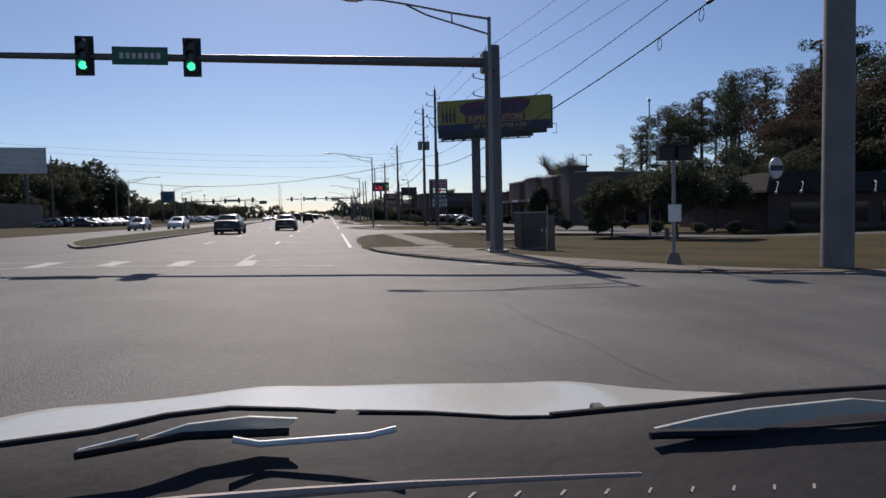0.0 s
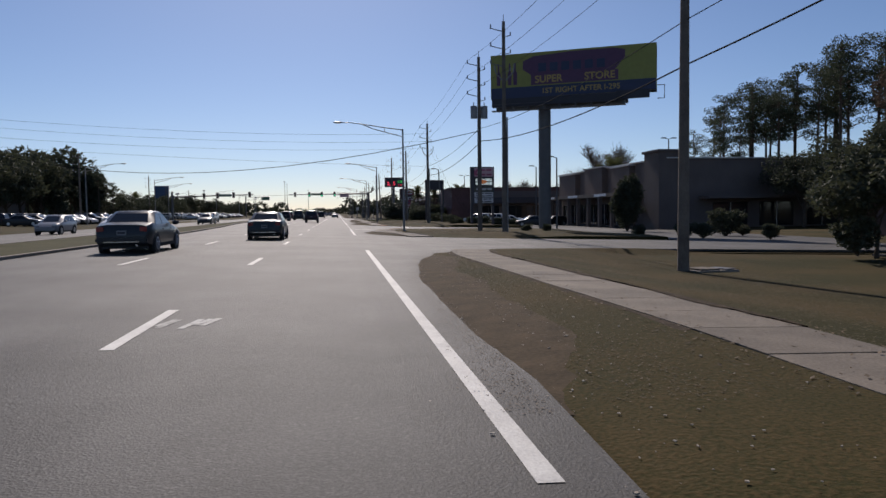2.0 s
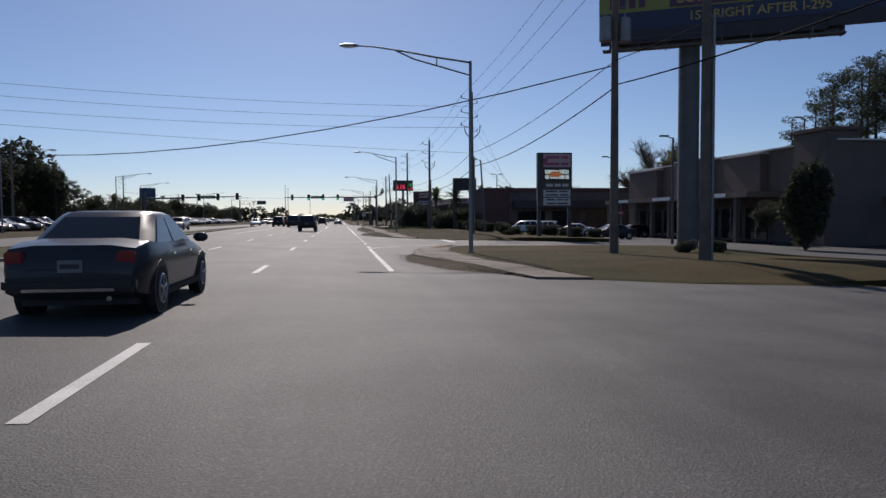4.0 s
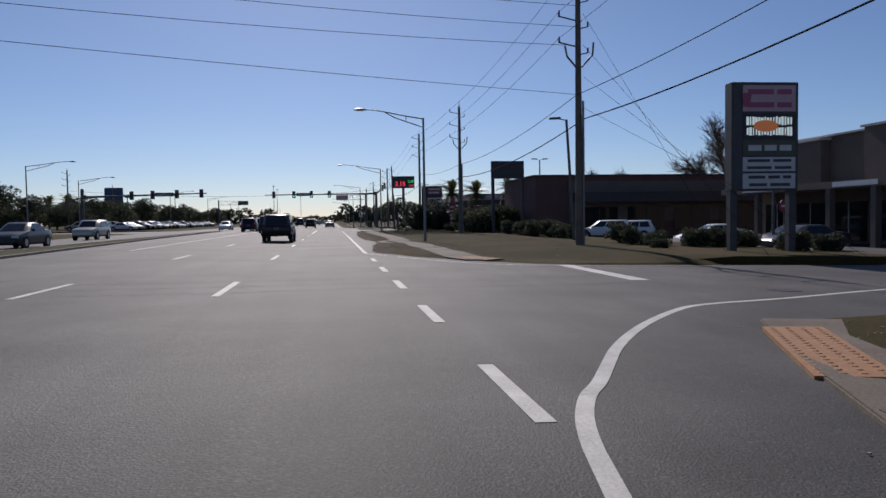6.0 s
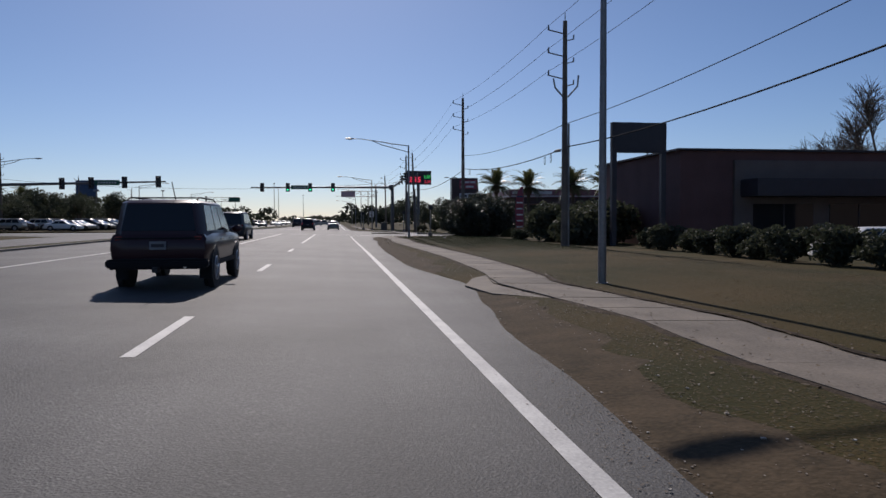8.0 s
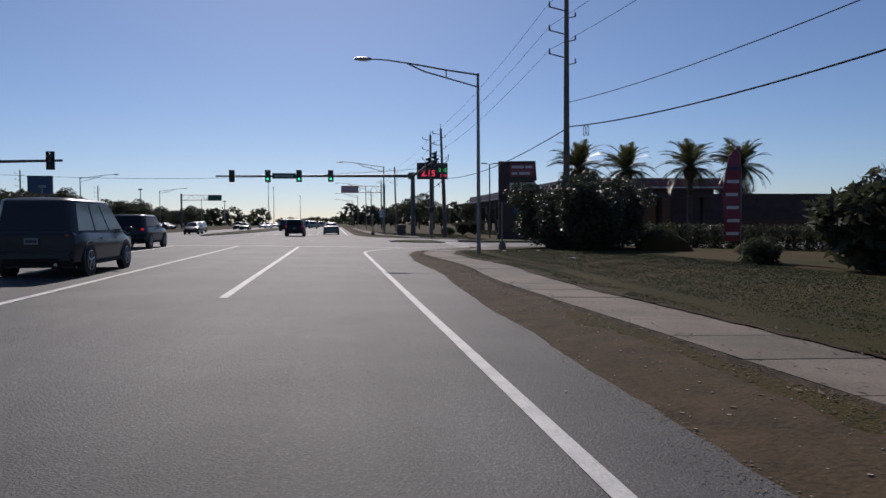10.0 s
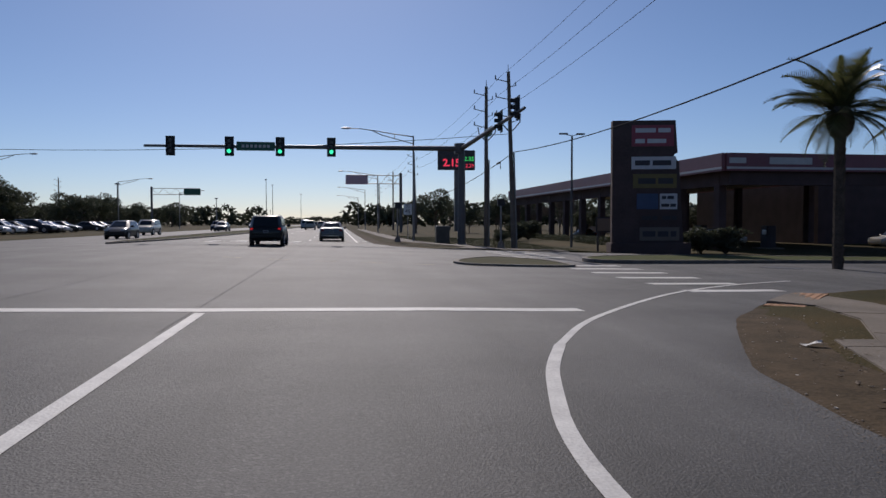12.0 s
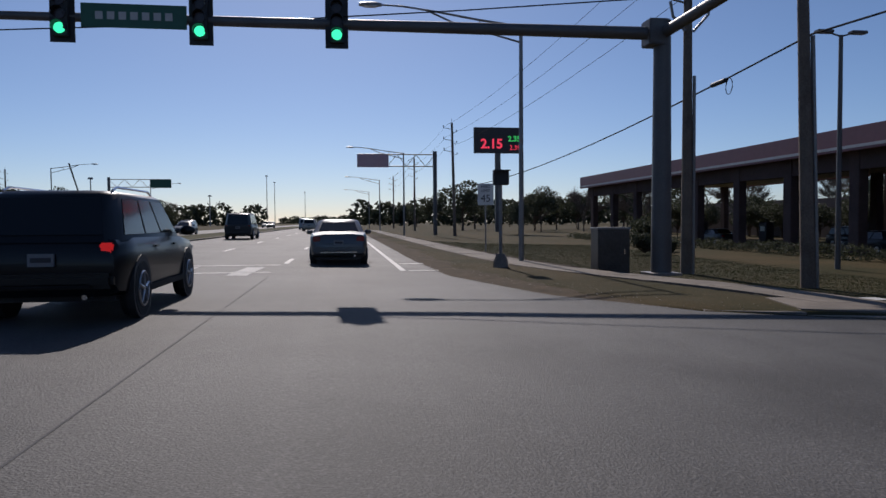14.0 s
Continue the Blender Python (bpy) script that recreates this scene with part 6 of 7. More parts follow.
def tufts(name, y0, y1, n, seed, d0, d1, tall, thin=1.3, lush=False):
    """Short grass blades along the verge."""
    g = np.random.default_rng(seed)
    y = g.uniform(y0, y1, n)
    e = np.interp(y, [a for a, _ in EDGE], [c for _, c in EDGE])
    d = d0 + (d1 - d0) * g.random(n) ** thin
    mid = np.interp(y, [a for a, _ in PAVE_MID], [c for _, c in PAVE_MID])
    patch = np.sin(y * 1.7 + 2.1 * d) * np.sin(d * 2.9 - y * 0.6) + 0.6 * np.sin(y * 5.1) * np.sin(d * 6.3)
    keep = (e < 5.2) & (np.abs(e + d - mid) > 0.76) & ((y < 82.5) | (y > 93.5) | (e + d > 7.5)) & (y > 31.2) & (patch > g.uniform(-2.6, 0.8, n))
    if lush:
        keep &= (g.random(n) < (y - 146) / 14) & (e + d > mid + 1.0 + 0.35 * np.sin(y * 1.1) + 0.2 * np.sin(y * 2.7))
    y, e, d = y[keep], e[keep], d[keep]
    s = np.interp(y, [a for a, _ in SWALE], [c for _, c in SWALE])
    rf = np.interp(y, [a for a, _ in RAMP], [c for _, c in RAMP])
    z = np.interp(d, [0, 0.5, 1.2, 3.6], [-0.03, 0.05, 0.095, 0.1]) * rf
    z = np.where(d > 3.6, 0.1 * rf + (s - 0.1 * rf) * np.clip((d - 3.6) / 3.4, 0, 1), z) + 0.002
    x = e + d
    z = z - 0.026 * (np.clip(x, 1.75, 36) - 1.75)
    m = len(y)
    a, w = g.uniform(0, 6.28, m), g.uniform(0.006, 0.018, m) * (1 + d / 6) * (0.55 if lush else 1.0)
    h = g.uniform(0.4, 1.0, m) * tall
    ux, uy = np.cos(a) * w, np.sin(a) * w
    v = np.empty((m * 3, 3))
    v[0::3] = np.stack([x - ux, y - uy, z], 1)
    v[1::3] = np.stack([x + ux, y + uy, z], 1)
    v[2::3] = np.stack([x + g.normal(0, 1.1, m) * h, y + g.normal(0, 1.1, m) * h, z + (h * g.uniform(0.3, 1.0, m) if lush else 0.004 * g.random(m))], 1)
    me = bpy.data.meshes.new("mesh")
    me.vertices.add(m * 3)
    me.vertices.foreach_set("co", v.ravel())
    me.loops.add(m * 3)
    me.loops.foreach_set("vertex_index", np.arange(m * 3))
    me.polygons.add(m)
    me.polygons.foreach_set("loop_start", np.arange(0, m * 3, 3))
    me.update(calc_edges=True)
    me.materials.append(BLADES_GREEN if lush else BLADES)
    return tagged(part(name, me, None), "tufts of dull green grass beside the pavement" if lush else "short dry grass along the verge", "grass", kind="stuff")


for k, (y0, y1) in enumerate(((28, 53), (72, 87), (112, 186), (222, 262))):
    tufts("verge_grass", y0, y1, int((y1 - y0) * 2600), 11 + k, 0.4, 11.5, 0.026)
    if y1 > 180:
        y0 = max(y0, 146)
        tufts("lawn_grass", y0, y1, int((y1 - y0) * 8500), 31 + k, 2.2, 11.0 if y0 < 200 else 17.0, 0.026, 1.2 if y0 < 200 else 1.0, True)
rn = random.Random(17)
b = Build()
for _ in range(5200):
    y = rn.uniform(28, 240)
    e = edge_x(y)
    if e > 7:
        continue
    x = e + abs(rn.gauss(0, 1.0)) - 0.15 if rn.random() < 0.93 else e + rn.uniform(-1.2, 7)
    z = (ground_z(x, y) if x > e else road_z(x)) + 0.014
    s = rn.uniform(0.006, 0.022) * rn.uniform(0.6, 1.3)
    b.box((x, y, z), (s, s * rn.uniform(0.5, 1.5), s * 0.35), rn.uniform(0, 90))
tagged(part("roadside_debris", raw(b, mat("pale_debris", (0.5, 0.46, 0.4), 0.8, alt=(0.14, 0.1, 0.06), scale=8)), None), "scattered pale leaves and grit at the road edge", "debris", kind="stuff")
drt = Build()
for y0, y1 in ((31, 52), (72, 83), (112.5, 131), (134, 190.8), (220.4, 330)):
    y = y0
    rows = []
    while y <= y1:
        e = edge_x(y)
        fade = max(0.0, min(1.0, (y - y0) / 3, (y1 - y) / 3))
        w = ((1.35 if 140 < y < 190 else 1.3 if y < 54 else 0.95) + 0.75 * noise.noise((y * 0.31, 2.0, 0))) * fade + 0.4 * noise.noise((y * 1.3, 5.0, 0)) + 0.2 * noise.noise((y * 3.1, 1.0, 6))
        rows.append([(e - fade * (0.2 + 0.14 * noise.noise((y * 0.4, 0, 3)) + 0.07 * noise.noise((y * 2.1, 4, 3))), y, road_z(e) - 0.006 + 0.01 * fade), (e + 0.02, y, road_z(e) - 0.006 + 0.018 * fade), (e + 0.02 + max(0.1, w) * 0.5, y, ground_z(e + 0.02 + max(0.1, w) * 0.5, y) - 0.008 + 0.02 * fade), (e + 0.02 + max(0.1, w), y, ground_z(e + 0.02 + max(0.1, w), y) - 0.01)])
        y += 0.35
    drt.loft(rows, closed=False, caps=False)
tagged(part("dirt_edge", drt, DIRT, smooth=60), "bare sandy dirt strip between asphalt and grass", "dirt", kind="structure")

fr = Build()
for y0, y1 in ((34, 53.4), (71.5, 79.5), (116, 181.5), (230, 300)):
    for s in (-1, 1):
        rows = []
        y = y0
        while y <= y1:
            m, top = lerp(PAVE_MID, y), 0.012 + 0.1 * ramp_f(y) + lie(lerp(PAVE_MID, y))
            n1 = noise.noise((y * 0.37, 7.0 * s, 1)) + 0.6 * noise.noise((y * 1.7, 3.0 * s, 2)) + 0.3 * noise.noise((y * 4.3, 2.0 * s, 5))
            lap = max(0.0, 0.06 + 0.17 * n1)
            if s < 0 and 127.5 < y < 136:
                lap = 0.0
            if 172.5 < y < 178.5:
                lap += 0.1 * (1 + n1)
            out = 1.0 + 0.25 * noise.noise((y * 0.8, 9.0 * s, 4))
            xs = (0.78 - lap, 0.775 - 0.4 * lap, 0.785, out)
            xo = m + s * out
            rows.append([(m + s * xs[0], y, top + 0.001), (m + s * xs[1], y, top + (0.014 if lap > 0.01 else -0.02)), (m + s * xs[2], y, top + (0.014 if lap > 0.01 else -0.02)), (xo, y, ground_z(xo, y) - 0.012)])
            y += 0.22
        fr.loft(rows, closed=False, caps=False)
tagged(part("pavement_litter", fr, LITTER, smooth=60), "dark soil and leaf litter creeping over the pavement edges", "litter", kind="stuff")
lv = Build()
for _ in range(7000):
    y = rn.uniform(31, 240)
    if 54 < y < 72 or 88 < y < 110 or 186 < y < 222:
        continue
    m, s = lerp(PAVE_MID, y), rn.choice((-1, 1))
    x = m + s * (0.9 + rn.gauss(0, 0.3))
    z = max(ground_z(x, y), 0.02 + 0.1 * ramp_f(y) + lie(x) if abs(x - m) < 0.76 else -9) + 0.012
    c, w = rn.uniform(0, 6.28), rn.uniform(0.018, 0.05)
    ux, uy = math.cos(c) * w, math.sin(c) * w
    lv.add([(x - ux, y - uy, z), (x + uy * 0.45, y - ux * 0.45, z + 0.006), (x + ux, y + uy, z + rn.uniform(0.002, 0.02)), (x - uy * 0.45, y + ux * 0.45, z)], [(0, 1, 2, 3)])
tagged(part("fallen_leaves", raw(lv, leafy("dead_leaves", (0.05, 0.034, 0.022), (0.22, 0.16, 0.1), 0.8, 0.3)), None), "dry brown fallen leaves beside the pavement", "leaves", kind="stuff")

SCRAP = mat("scrap_paper", (0.62, 0.6, 0.55), 0.8, var=0.1, scale=9, bump=0.2)
for x, y in ((5.98, 185.5), (8.6, 181.2), (9.9, 179.3), (9.2, 172.6)):
    sp = Build()
    zz = ground_z(x, y) + 0.02
    sp.loft([[(x + 0.09 * k + rn.uniform(-0.03, 0.03) - 0.13, y + 0.06 * j + rn.uniform(-0.02, 0.02), zz + rn.uniform(0.0, 0.06)) for j in range(3)] for k in range(4)], closed=False, caps=False)
    tagged(part("paper_scrap", sp, SCRAP), "crumpled pale paper scrap lying in the grass", "litter")

gt = Build()
for _ in range(40000):
    y = rn.choice((rn.uniform(31, 53), rn.uniform(72, 83), rn.uniform(112, 190), rn.uniform(112, 190), rn.uniform(221, 262)))
    e = edge_x(y)
    if e > 6:
        continue
    if rn.random() < 0.6:
        x = e - 0.1 - abs(rn.gauss(0, 0.22))
        z = road_z(x) + 0.009
    else:
        x = e + (1.35 if 140 < y < 190 else 0.95) + rn.gauss(0, 0.35)
        z = ground_z(x, y) + 0.012
    c, w = rn.uniform(0, 6.28), rn.uniform(0.004, 0.013)
    ux, uy = math.cos(c) * w, math.sin(c) * w
    gt.add([(x - ux, y - uy, z), (x + uy, y - ux, z), (x + ux, y + uy, z), (x - uy, y + ux, z)], [(0, 1, 2, 3)])
tagged(part("sandy_grit", raw(gt, mat("sandy_grit", (0.15, 0.115, 0.085), 0.95, alt=(0.09, 0.07, 0.05), scale=9)), None), "loose sandy grit strewn along the dirt edge", "grit", kind="stuff")


# ---- vehicles ----
def paint(name, col, metal=0.3, rough=0.32):
    return mat(name, col, rough, metal, var=0.06, scale=1.5, fine=60, bump=0.0, coat=0.18, spec=0.25)


SILVER = paint("silver_paint", (0.2, 0.205, 0.22), 0.2)
DARKGREY = paint("dark_grey_paint", (0.036, 0.037, 0.041), 0.1)
BLACKP = paint("black_paint", (0.008, 0.009, 0.011), 0.0)
NAVYP = paint("navy_paint", (0.015, 0.02, 0.032), 0.1)
MAROON = paint("maroon_paint", (0.042, 0.016, 0.02), 0.0)
PLATE = mat("plate_sheet", (0.2, 0.2, 0.21), 0.5, var=0.1, bump=0.02)
WHITEP = paint("white_paint", (0.75, 0.75, 0.74), 0.0, 0.3)
TANP = paint("champagne_paint", (0.4, 0.37, 0.32), 0.4)
BLUEP = paint("pale_blue_paint", (0.25, 0.3, 0.36), 0.4)

KINDS = {
    # length, width, body stations (y share, bottom, top, width share), belt, roof, cabin at belt from/to, cabin at roof from/to
    "sedan": (4.85, 1.84, ((0, 0.42, 0.72, 0.84), (0.02, 0.3, 0.98, 0.92), (0.12, 0.2, 1.06, 1.0), (0.3, 0.19, 1.0, 1.0), (0.62, 0.19, 0.98, 1.0), (0.72, 0.19, 0.96, 1.0), (0.9, 0.2, 0.83, 0.97), (0.975, 0.24, 0.7, 0.9), (1, 0.32, 0.58, 0.82)), 0.94, 1.46, (0.13, 0.74), (0.29, 0.57)),
    "hatch": (4.2, 1.76, ((0, 0.45, 0.85, 0.86), (0.02, 0.3, 1.0, 0.94), (0.15, 0.2, 1.02, 1.0), (0.62, 0.19, 0.97, 1.0), (0.75, 0.19, 0.95, 1.0), (0.92, 0.22, 0.8, 0.95), (1, 0.34, 0.58, 0.84)), 0.95, 1.5, (0.015, 0.76), (0.1, 0.55)),
    "suv": (4.75, 1.9, ((0, 0.5, 0.95, 0.9), (0.02, 0.36, 1.1, 0.96), (0.15, 0.3, 1.12, 1.0), (0.64, 0.28, 1.1, 1.0), (0.74, 0.28, 1.08, 1.0), (0.93, 0.3, 1.0, 0.96), (0.985, 0.36, 0.88, 0.9), (1, 0.42, 0.74, 0.84)), 1.08, 1.72, (0.01, 0.76), (0.07, 0.6)),
    "old_suv": (4.7, 1.86, ((0, 0.56, 1.0, 0.95), (0.015, 0.46, 1.12, 0.98), (0.2, 0.42, 1.13, 1.0), (0.64, 0.42, 1.12, 1.0), (0.73, 0.42, 1.12, 1.0), (0.95, 0.44, 1.05, 0.98), (1, 0.5, 0.95, 0.94)), 1.1, 1.78, (0.01, 0.73), (0.04, 0.6)),
    "van": (5.0, 1.98, ((0, 0.45, 1.0, 0.93), (0.015, 0.32, 1.1, 0.97), (0.2, 0.26, 1.1, 1.0), (0.7, 0.26, 1.05, 1.0), (0.82, 0.26, 1.02, 1.0), (0.95, 0.3, 0.9, 0.95), (1, 0.4, 0.72, 0.86)), 1.04, 1.92, (0.008, 0.86), (0.04, 0.64)),
}


def vehicle(kind, body_paint, label, name="car", lit=False, rails=False, far=False):
    L, W, st, belt, roof, (b0, b1), (r0, r1) = KINDS[kind]
    ob = thing(name, pose(0, 0, -500), label, "car" if kind not in ("van",) else "van")
    hw = W / 2
    ys = lambda s: -L / 2 + s * L
    rings = []
    for s, zb, zt, k in st:
        h, y = hw * k, ys(s)
        zm = zb + (zt - zb) * 0.52
        half = [(h * 0.8, zb), (h * 0.96, zb + 0.06), (h * 1.0, zm), (h * 0.985, zt - 0.14 * (zt - zb) / 0.8), (h * 0.93, zt - 0.03), (h * 0.55, zt + 0.015)]
        rings.append([(x, y, z) for x, z in half] + [(-x, y, z) for x, z in reversed(half)])
    part("body", Build().loft(rings), body_paint, ob, smooth=35)
    # cabin
    def outline(s0, s1, w, z, r=0.16):
        y0, y1 = ys(s0), ys(s1)
        return [(w - r, y0, z), (w, y0 + r * 1.3, z), (w, y1 - r * 1.6, z), (w - r * 1.4, y1, z), (-w + r * 1.4, y1, z), (-w, y1 - r * 1.6, z), (-w, y0 + r * 1.3, z), (-w + r, y0, z)]
    base, top = (b0, b1, hw * 0.93, belt), (r0, r1, hw * (0.74 if kind in ("sedan", "hatch") else 0.82), roof - 0.06)
    at = lambda u: tuple(a + (c - a) * u for a, c in zip(base, top))
    cab = [outline(*at(u)) for u in (-0.06, 0.0, 0.5, 1.0)] + [outline(r0 + 0.015, r1 - 0.03, top[2] - 0.07, roof - 0.01), outline(r0 + 0.06, r1 - 0.1, top[2] - 0.25, roof + 0.01)]
    cabin = part("cabin", Build().loft(cab), body_paint, ob, smooth=40)
    o0, o1 = outline(*at(0.1)), outline(*at(0.93))
    mixp = lambda p, q, u: tuple(a + (c - a) * u for a, c in zip(p, q))
    def pane(i, j, u0, u1, name, out):
        q = [mixp(o0[i], o0[j], u0), mixp(o0[i], o0[j], u1), mixp(o1[i], o1[j], u1), mixp(o1[i], o1[j], u0)]
        q2 = [tuple(a + d for a, d in zip(p, out)) for p in q]
        part(name, Build().add(q + q2, [(0, 1, 2, 3), (4, 5, 6, 7), (0, 1, 5, 4), (1, 2, 6, 5), (2, 3, 7, 6), (3, 0, 4, 7)]), CARGLASS, cabin, "dark window glass")
    pane(0, 7, 0.0, 1.0, "rear_window", (0, -0.014, 0.006))
    pane(3, 4, 0.0, 1.0, "windscreen", (0, 0.014, 0.008))
    for i, j, sx in ((1, 2, 1), (6, 5, -1)):
        cuts = ((0.04, 0.44), (0.48, 0.98)) if kind in ("sedan", "hatch") else ((0.03, 0.34), (0.37, 0.64), (0.67, 0.98))
        for u0, u1 in cuts:
            pane(i, j, u0, u1, "side_window", (sx * 0.012, 0, 0.0))
        for k in () if far else (0.36, 0.6):
            part("door_handle", Build().box((sx * (hw + 0.005), ys(k), belt - 0.13), (0.03, 0.18, 0.03)), CHROME if body_paint is not BLACKP else BLACKP, ob, bevel=0.006)
        mir = part("mirror", Build().ball((sx * (hw + 0.12), ys(b1) - 0.35, belt + 0.08), (0.13, 0.07, 0.09), 8, 6), body_paint, ob, smooth=50)
        part("sill", Build().box((sx * (hw - 0.03), 0, st[2][1] + 0.06), (0.08, L * 0.5, 0.1)), PLASTIC, ob, bevel=0.01)
    R = 0.33 if kind in ("sedan", "hatch") else 0.38
    for s in (0.19, 0.81):
        for sx in (-1, 1):
            part("wheel_arch", Build().rod((sx * (hw - 0.1), ys(s), R + 0.02), (sx * (hw + 0.006), ys(s), R + 0.02), R + 0.07, n=20), BLACK, ob)
            wh = part("wheel", Build().rod((sx * (hw - 0.2), ys(s), R), (sx * (hw + 0.012), ys(s), R), R, n=22), TYRE, ob, "black tyre", smooth=40, bevel=0.0)
            part("rim", Build().rod((sx * (hw - 0.05), ys(s), R), (sx * (hw + 0.018), ys(s), R), R * 0.66, R * 0.62, 18), RIM if far else BLACK, wh, "alloy rim" if far else "dark wheel well", smooth=30)
            if not far:
                ring = [(sx * (hw + 0.018), ys(s) + math.cos(2 * math.pi * k / 20) * R * 0.63, R + math.sin(2 * math.pi * k / 20) * R * 0.63) for k in range(21)]
                part("rim_ring", Build().tube(ring, 0.014, 5), RIM, wh, "alloy ring", smooth=60)
                part("hub", Build().rod((sx * (hw - 0.02), ys(s), R), (sx * (hw + 0.03), ys(s), R), R * 0.17, R * 0.13, 10), RIM, wh, "alloy hub")
            for k in range(0 if far else 5):
                a = 2 * math.pi * k / 5 + 0.3
                c, d = math.cos(a), math.sin(a)
                part("spoke", Build().rod((sx * (hw + 0.016), ys(s) + c * R * 0.12, R + d * R * 0.12), (sx * (hw + 0.016), ys(s) + c * R * 0.62, R + d * R * 0.62), 0.03, 0.02, 6), RIM, wh)
    zt = st[1][2]
    for sx in (-1, 1):
        tl = (0.24, 0.08, 0.17) if kind in ("sedan", "hatch") else (0.16, 0.08, 0.42)
        part("tail_light", Build().box((sx * (hw * 0.86 - tl[0] / 2 + 0.02), -L / 2 + 0.045, zt - 0.06 - tl[2] / 2), tl), TAIL_LIT if lit else TAIL, ob, "red tail light", bevel=0.02)
        part("headlight", Build().box((sx * (hw * 0.72), L / 2 - 0.13, st[-2][2] - 0.06), (0.36, 0.2, 0.14)), HEADLAMP, ob, "clear headlight", bevel=0.03)
    part("rear_bumper", Build().box((0, -L / 2 - (0.07 if kind == "old_suv" else 0.01), st[0][1] + (-0.04 if kind == "old_suv" else 0.06)), (W * (1.0 if kind == "old_suv" else 0.9), 0.16, 0.2)), body_paint if kind != "old_suv" else PLASTIC, ob, bevel=0.05)
    part("bumper_insert", Build().box((0, -L / 2 - 0.075, st[0][1] + 0.0), (W * 0.62, 0.05, 0.05)), CHROME if kind == "sedan" else PLASTIC, ob, bevel=0.01)
    if far:
        return ob
    pl = part("number_plate", Build().box((0, -L / 2 - (0.0 if kind == "sedan" else 0.03), st[0][2] + (0.0 if kind == "sedan" else -0.12)), (0.31, 0.03, 0.16)), PLATE, ob, "pale number plate with plain bars")
    part("plate_bar", Build().box((0, -L / 2 - (0.018 if kind == "sedan" else 0.048), st[0][2] + (0.0 if kind == "sedan" else -0.12)), (0.24, 0.006, 0.06)), SIGN_DARK, pl)
    part("grille", Build().box((0, L / 2 - 0.03, (st[-1][1] + st[-1][2]) / 2), (W * 0.5, 0.1, 0.16)), PLASTIC, ob, bevel=0.02)
    part("exhaust", Build().rod((hw * 0.55, -L / 2 - 0.1, st[1][1] + 0.0), (hw * 0.55, -L / 2 + 0.3, st[1][1] + 0.0), 0.035, n=8), CHROME, ob)
    part("underbody", Build().box((0, 0, st[2][1] + 0.02), (W * 0.8, L * 0.86, 0.1)), BLACK, ob)
    if rails:
        for sx in (-1, 1):
            part("roof_rail", Build().tube([(sx * (top[2] - 0.1), ys(r0 + 0.05), roof), (sx * (top[2] - 0.1), ys(r0 + 0.09), roof + 0.055), (sx * (top[2] - 0.1), ys(r1 - 0.12), roof + 0.055), (sx * (top[2] - 0.1), ys(r1 - 0.08), roof)], 0.018, 6), CHROME if kind == "suv" else PLASTIC, ob, smooth=50)
        part("aerial", Build().rod((0.25, ys(r0 + 0.05), roof), (0.25, ys(r0 + 0.0) - 0.06, roof + 0.34), 0.01, n=5), BLACK, ob)
    if kind == "old_suv":
        part("tailgate_line", Build().box((0, -L / 2 - 0.005, 1.02), (W * 0.86, 0.02, 0.03)), PLASTIC, ob)
        for sx in (-1, 1):
            part("mud_flap", Build().box((sx * (hw - 0.13), ys(0.19) - R - 0.06, 0.36), (0.24, 0.02, 0.34)), PLASTIC, ob)
            part("bumper_end", Build().box((sx * hw * 0.97, -L / 2 + 0.0, 0.53), (0.1, 0.3, 0.16)), PLASTIC, ob, bevel=0.03)
        part("roof_rack_bar", Build().rod((-top[2] + 0.1, ys(r0 + 0.14), roof + 0.055), (top[2] - 0.1, ys(r0 + 0.14), roof + 0.055), 0.016, n=6), PLASTIC, ob)
        part("tailgate_seam", Build().box((0, -L / 2 - 0.004, 0.62), (W * 0.8, 0.02, 0.012)), BLACK, ob)
        part("tow_bar", Build().box((0, -L / 2 - 0.16, 0.42), (0.1, 0.3, 0.1)), BLACK, ob)
    if kind == "sedan":
        part("boot_line", Build().box((0, -L / 2 + 0.02, zt - 0.3), (W * 0.6, 0.05, 0.015)), BLACK, ob)
    return ob


def rest(ob, x, y, yaw=0.0):
    """Stands a vehicle on the road or ground at x, y."""
    e = edge_x(y)
    z = road_z(x) if -27 < x < e else (-0.02 if x > 0 else 0.25)
    return drop(ob, pose(x, y, z, 0, 0, yaw))


SILVER_DEEP = paint("deep_silver_paint", (0.11, 0.113, 0.12), 0.5)
lead = vehicle("sedan", SILVER_DEEP, "silver sedan seen from behind with sun on its rear window")
rest(lead, -0.1, 231.9 + 2.42)
dark = vehicle("sedan", DARKGREY, "dark grey sedan in the next lane")
rest(dark, -3.15, 63.6 + 2.42)
grey = vehicle("sedan", DARKGREY, "grey older sedan in the third lane")
rest(grey, -6.55, 53.4)
old = vehicle("old_suv", MAROON, "old boxy dark maroon off-road wagon with tinted windows", rails=True)
rest(old, -3.1, 129.6 + 2.35, -0.5)
jeep = vehicle("suv", BLACKP, "black sport utility car with roof rails and lit tail lights", lit=True, rails=True)
rest(jeep, -3.7, 221.0)
vn = vehicle("van", BLUEP, "pale blue passenger van in the third lane")
rest(vn, -6.4, 335)
mini = vehicle("van", DARKGREY, "dark minivan further up the road")
rest(mini, -6.8, 167.3)
rest(mini, -7.5, 264.5)
suv2 = vehicle("suv", TANP, "beige sport utility car further up the road")
rest(suv2, -3.4, 352)
rest(suv2, -4.6, 312.5)
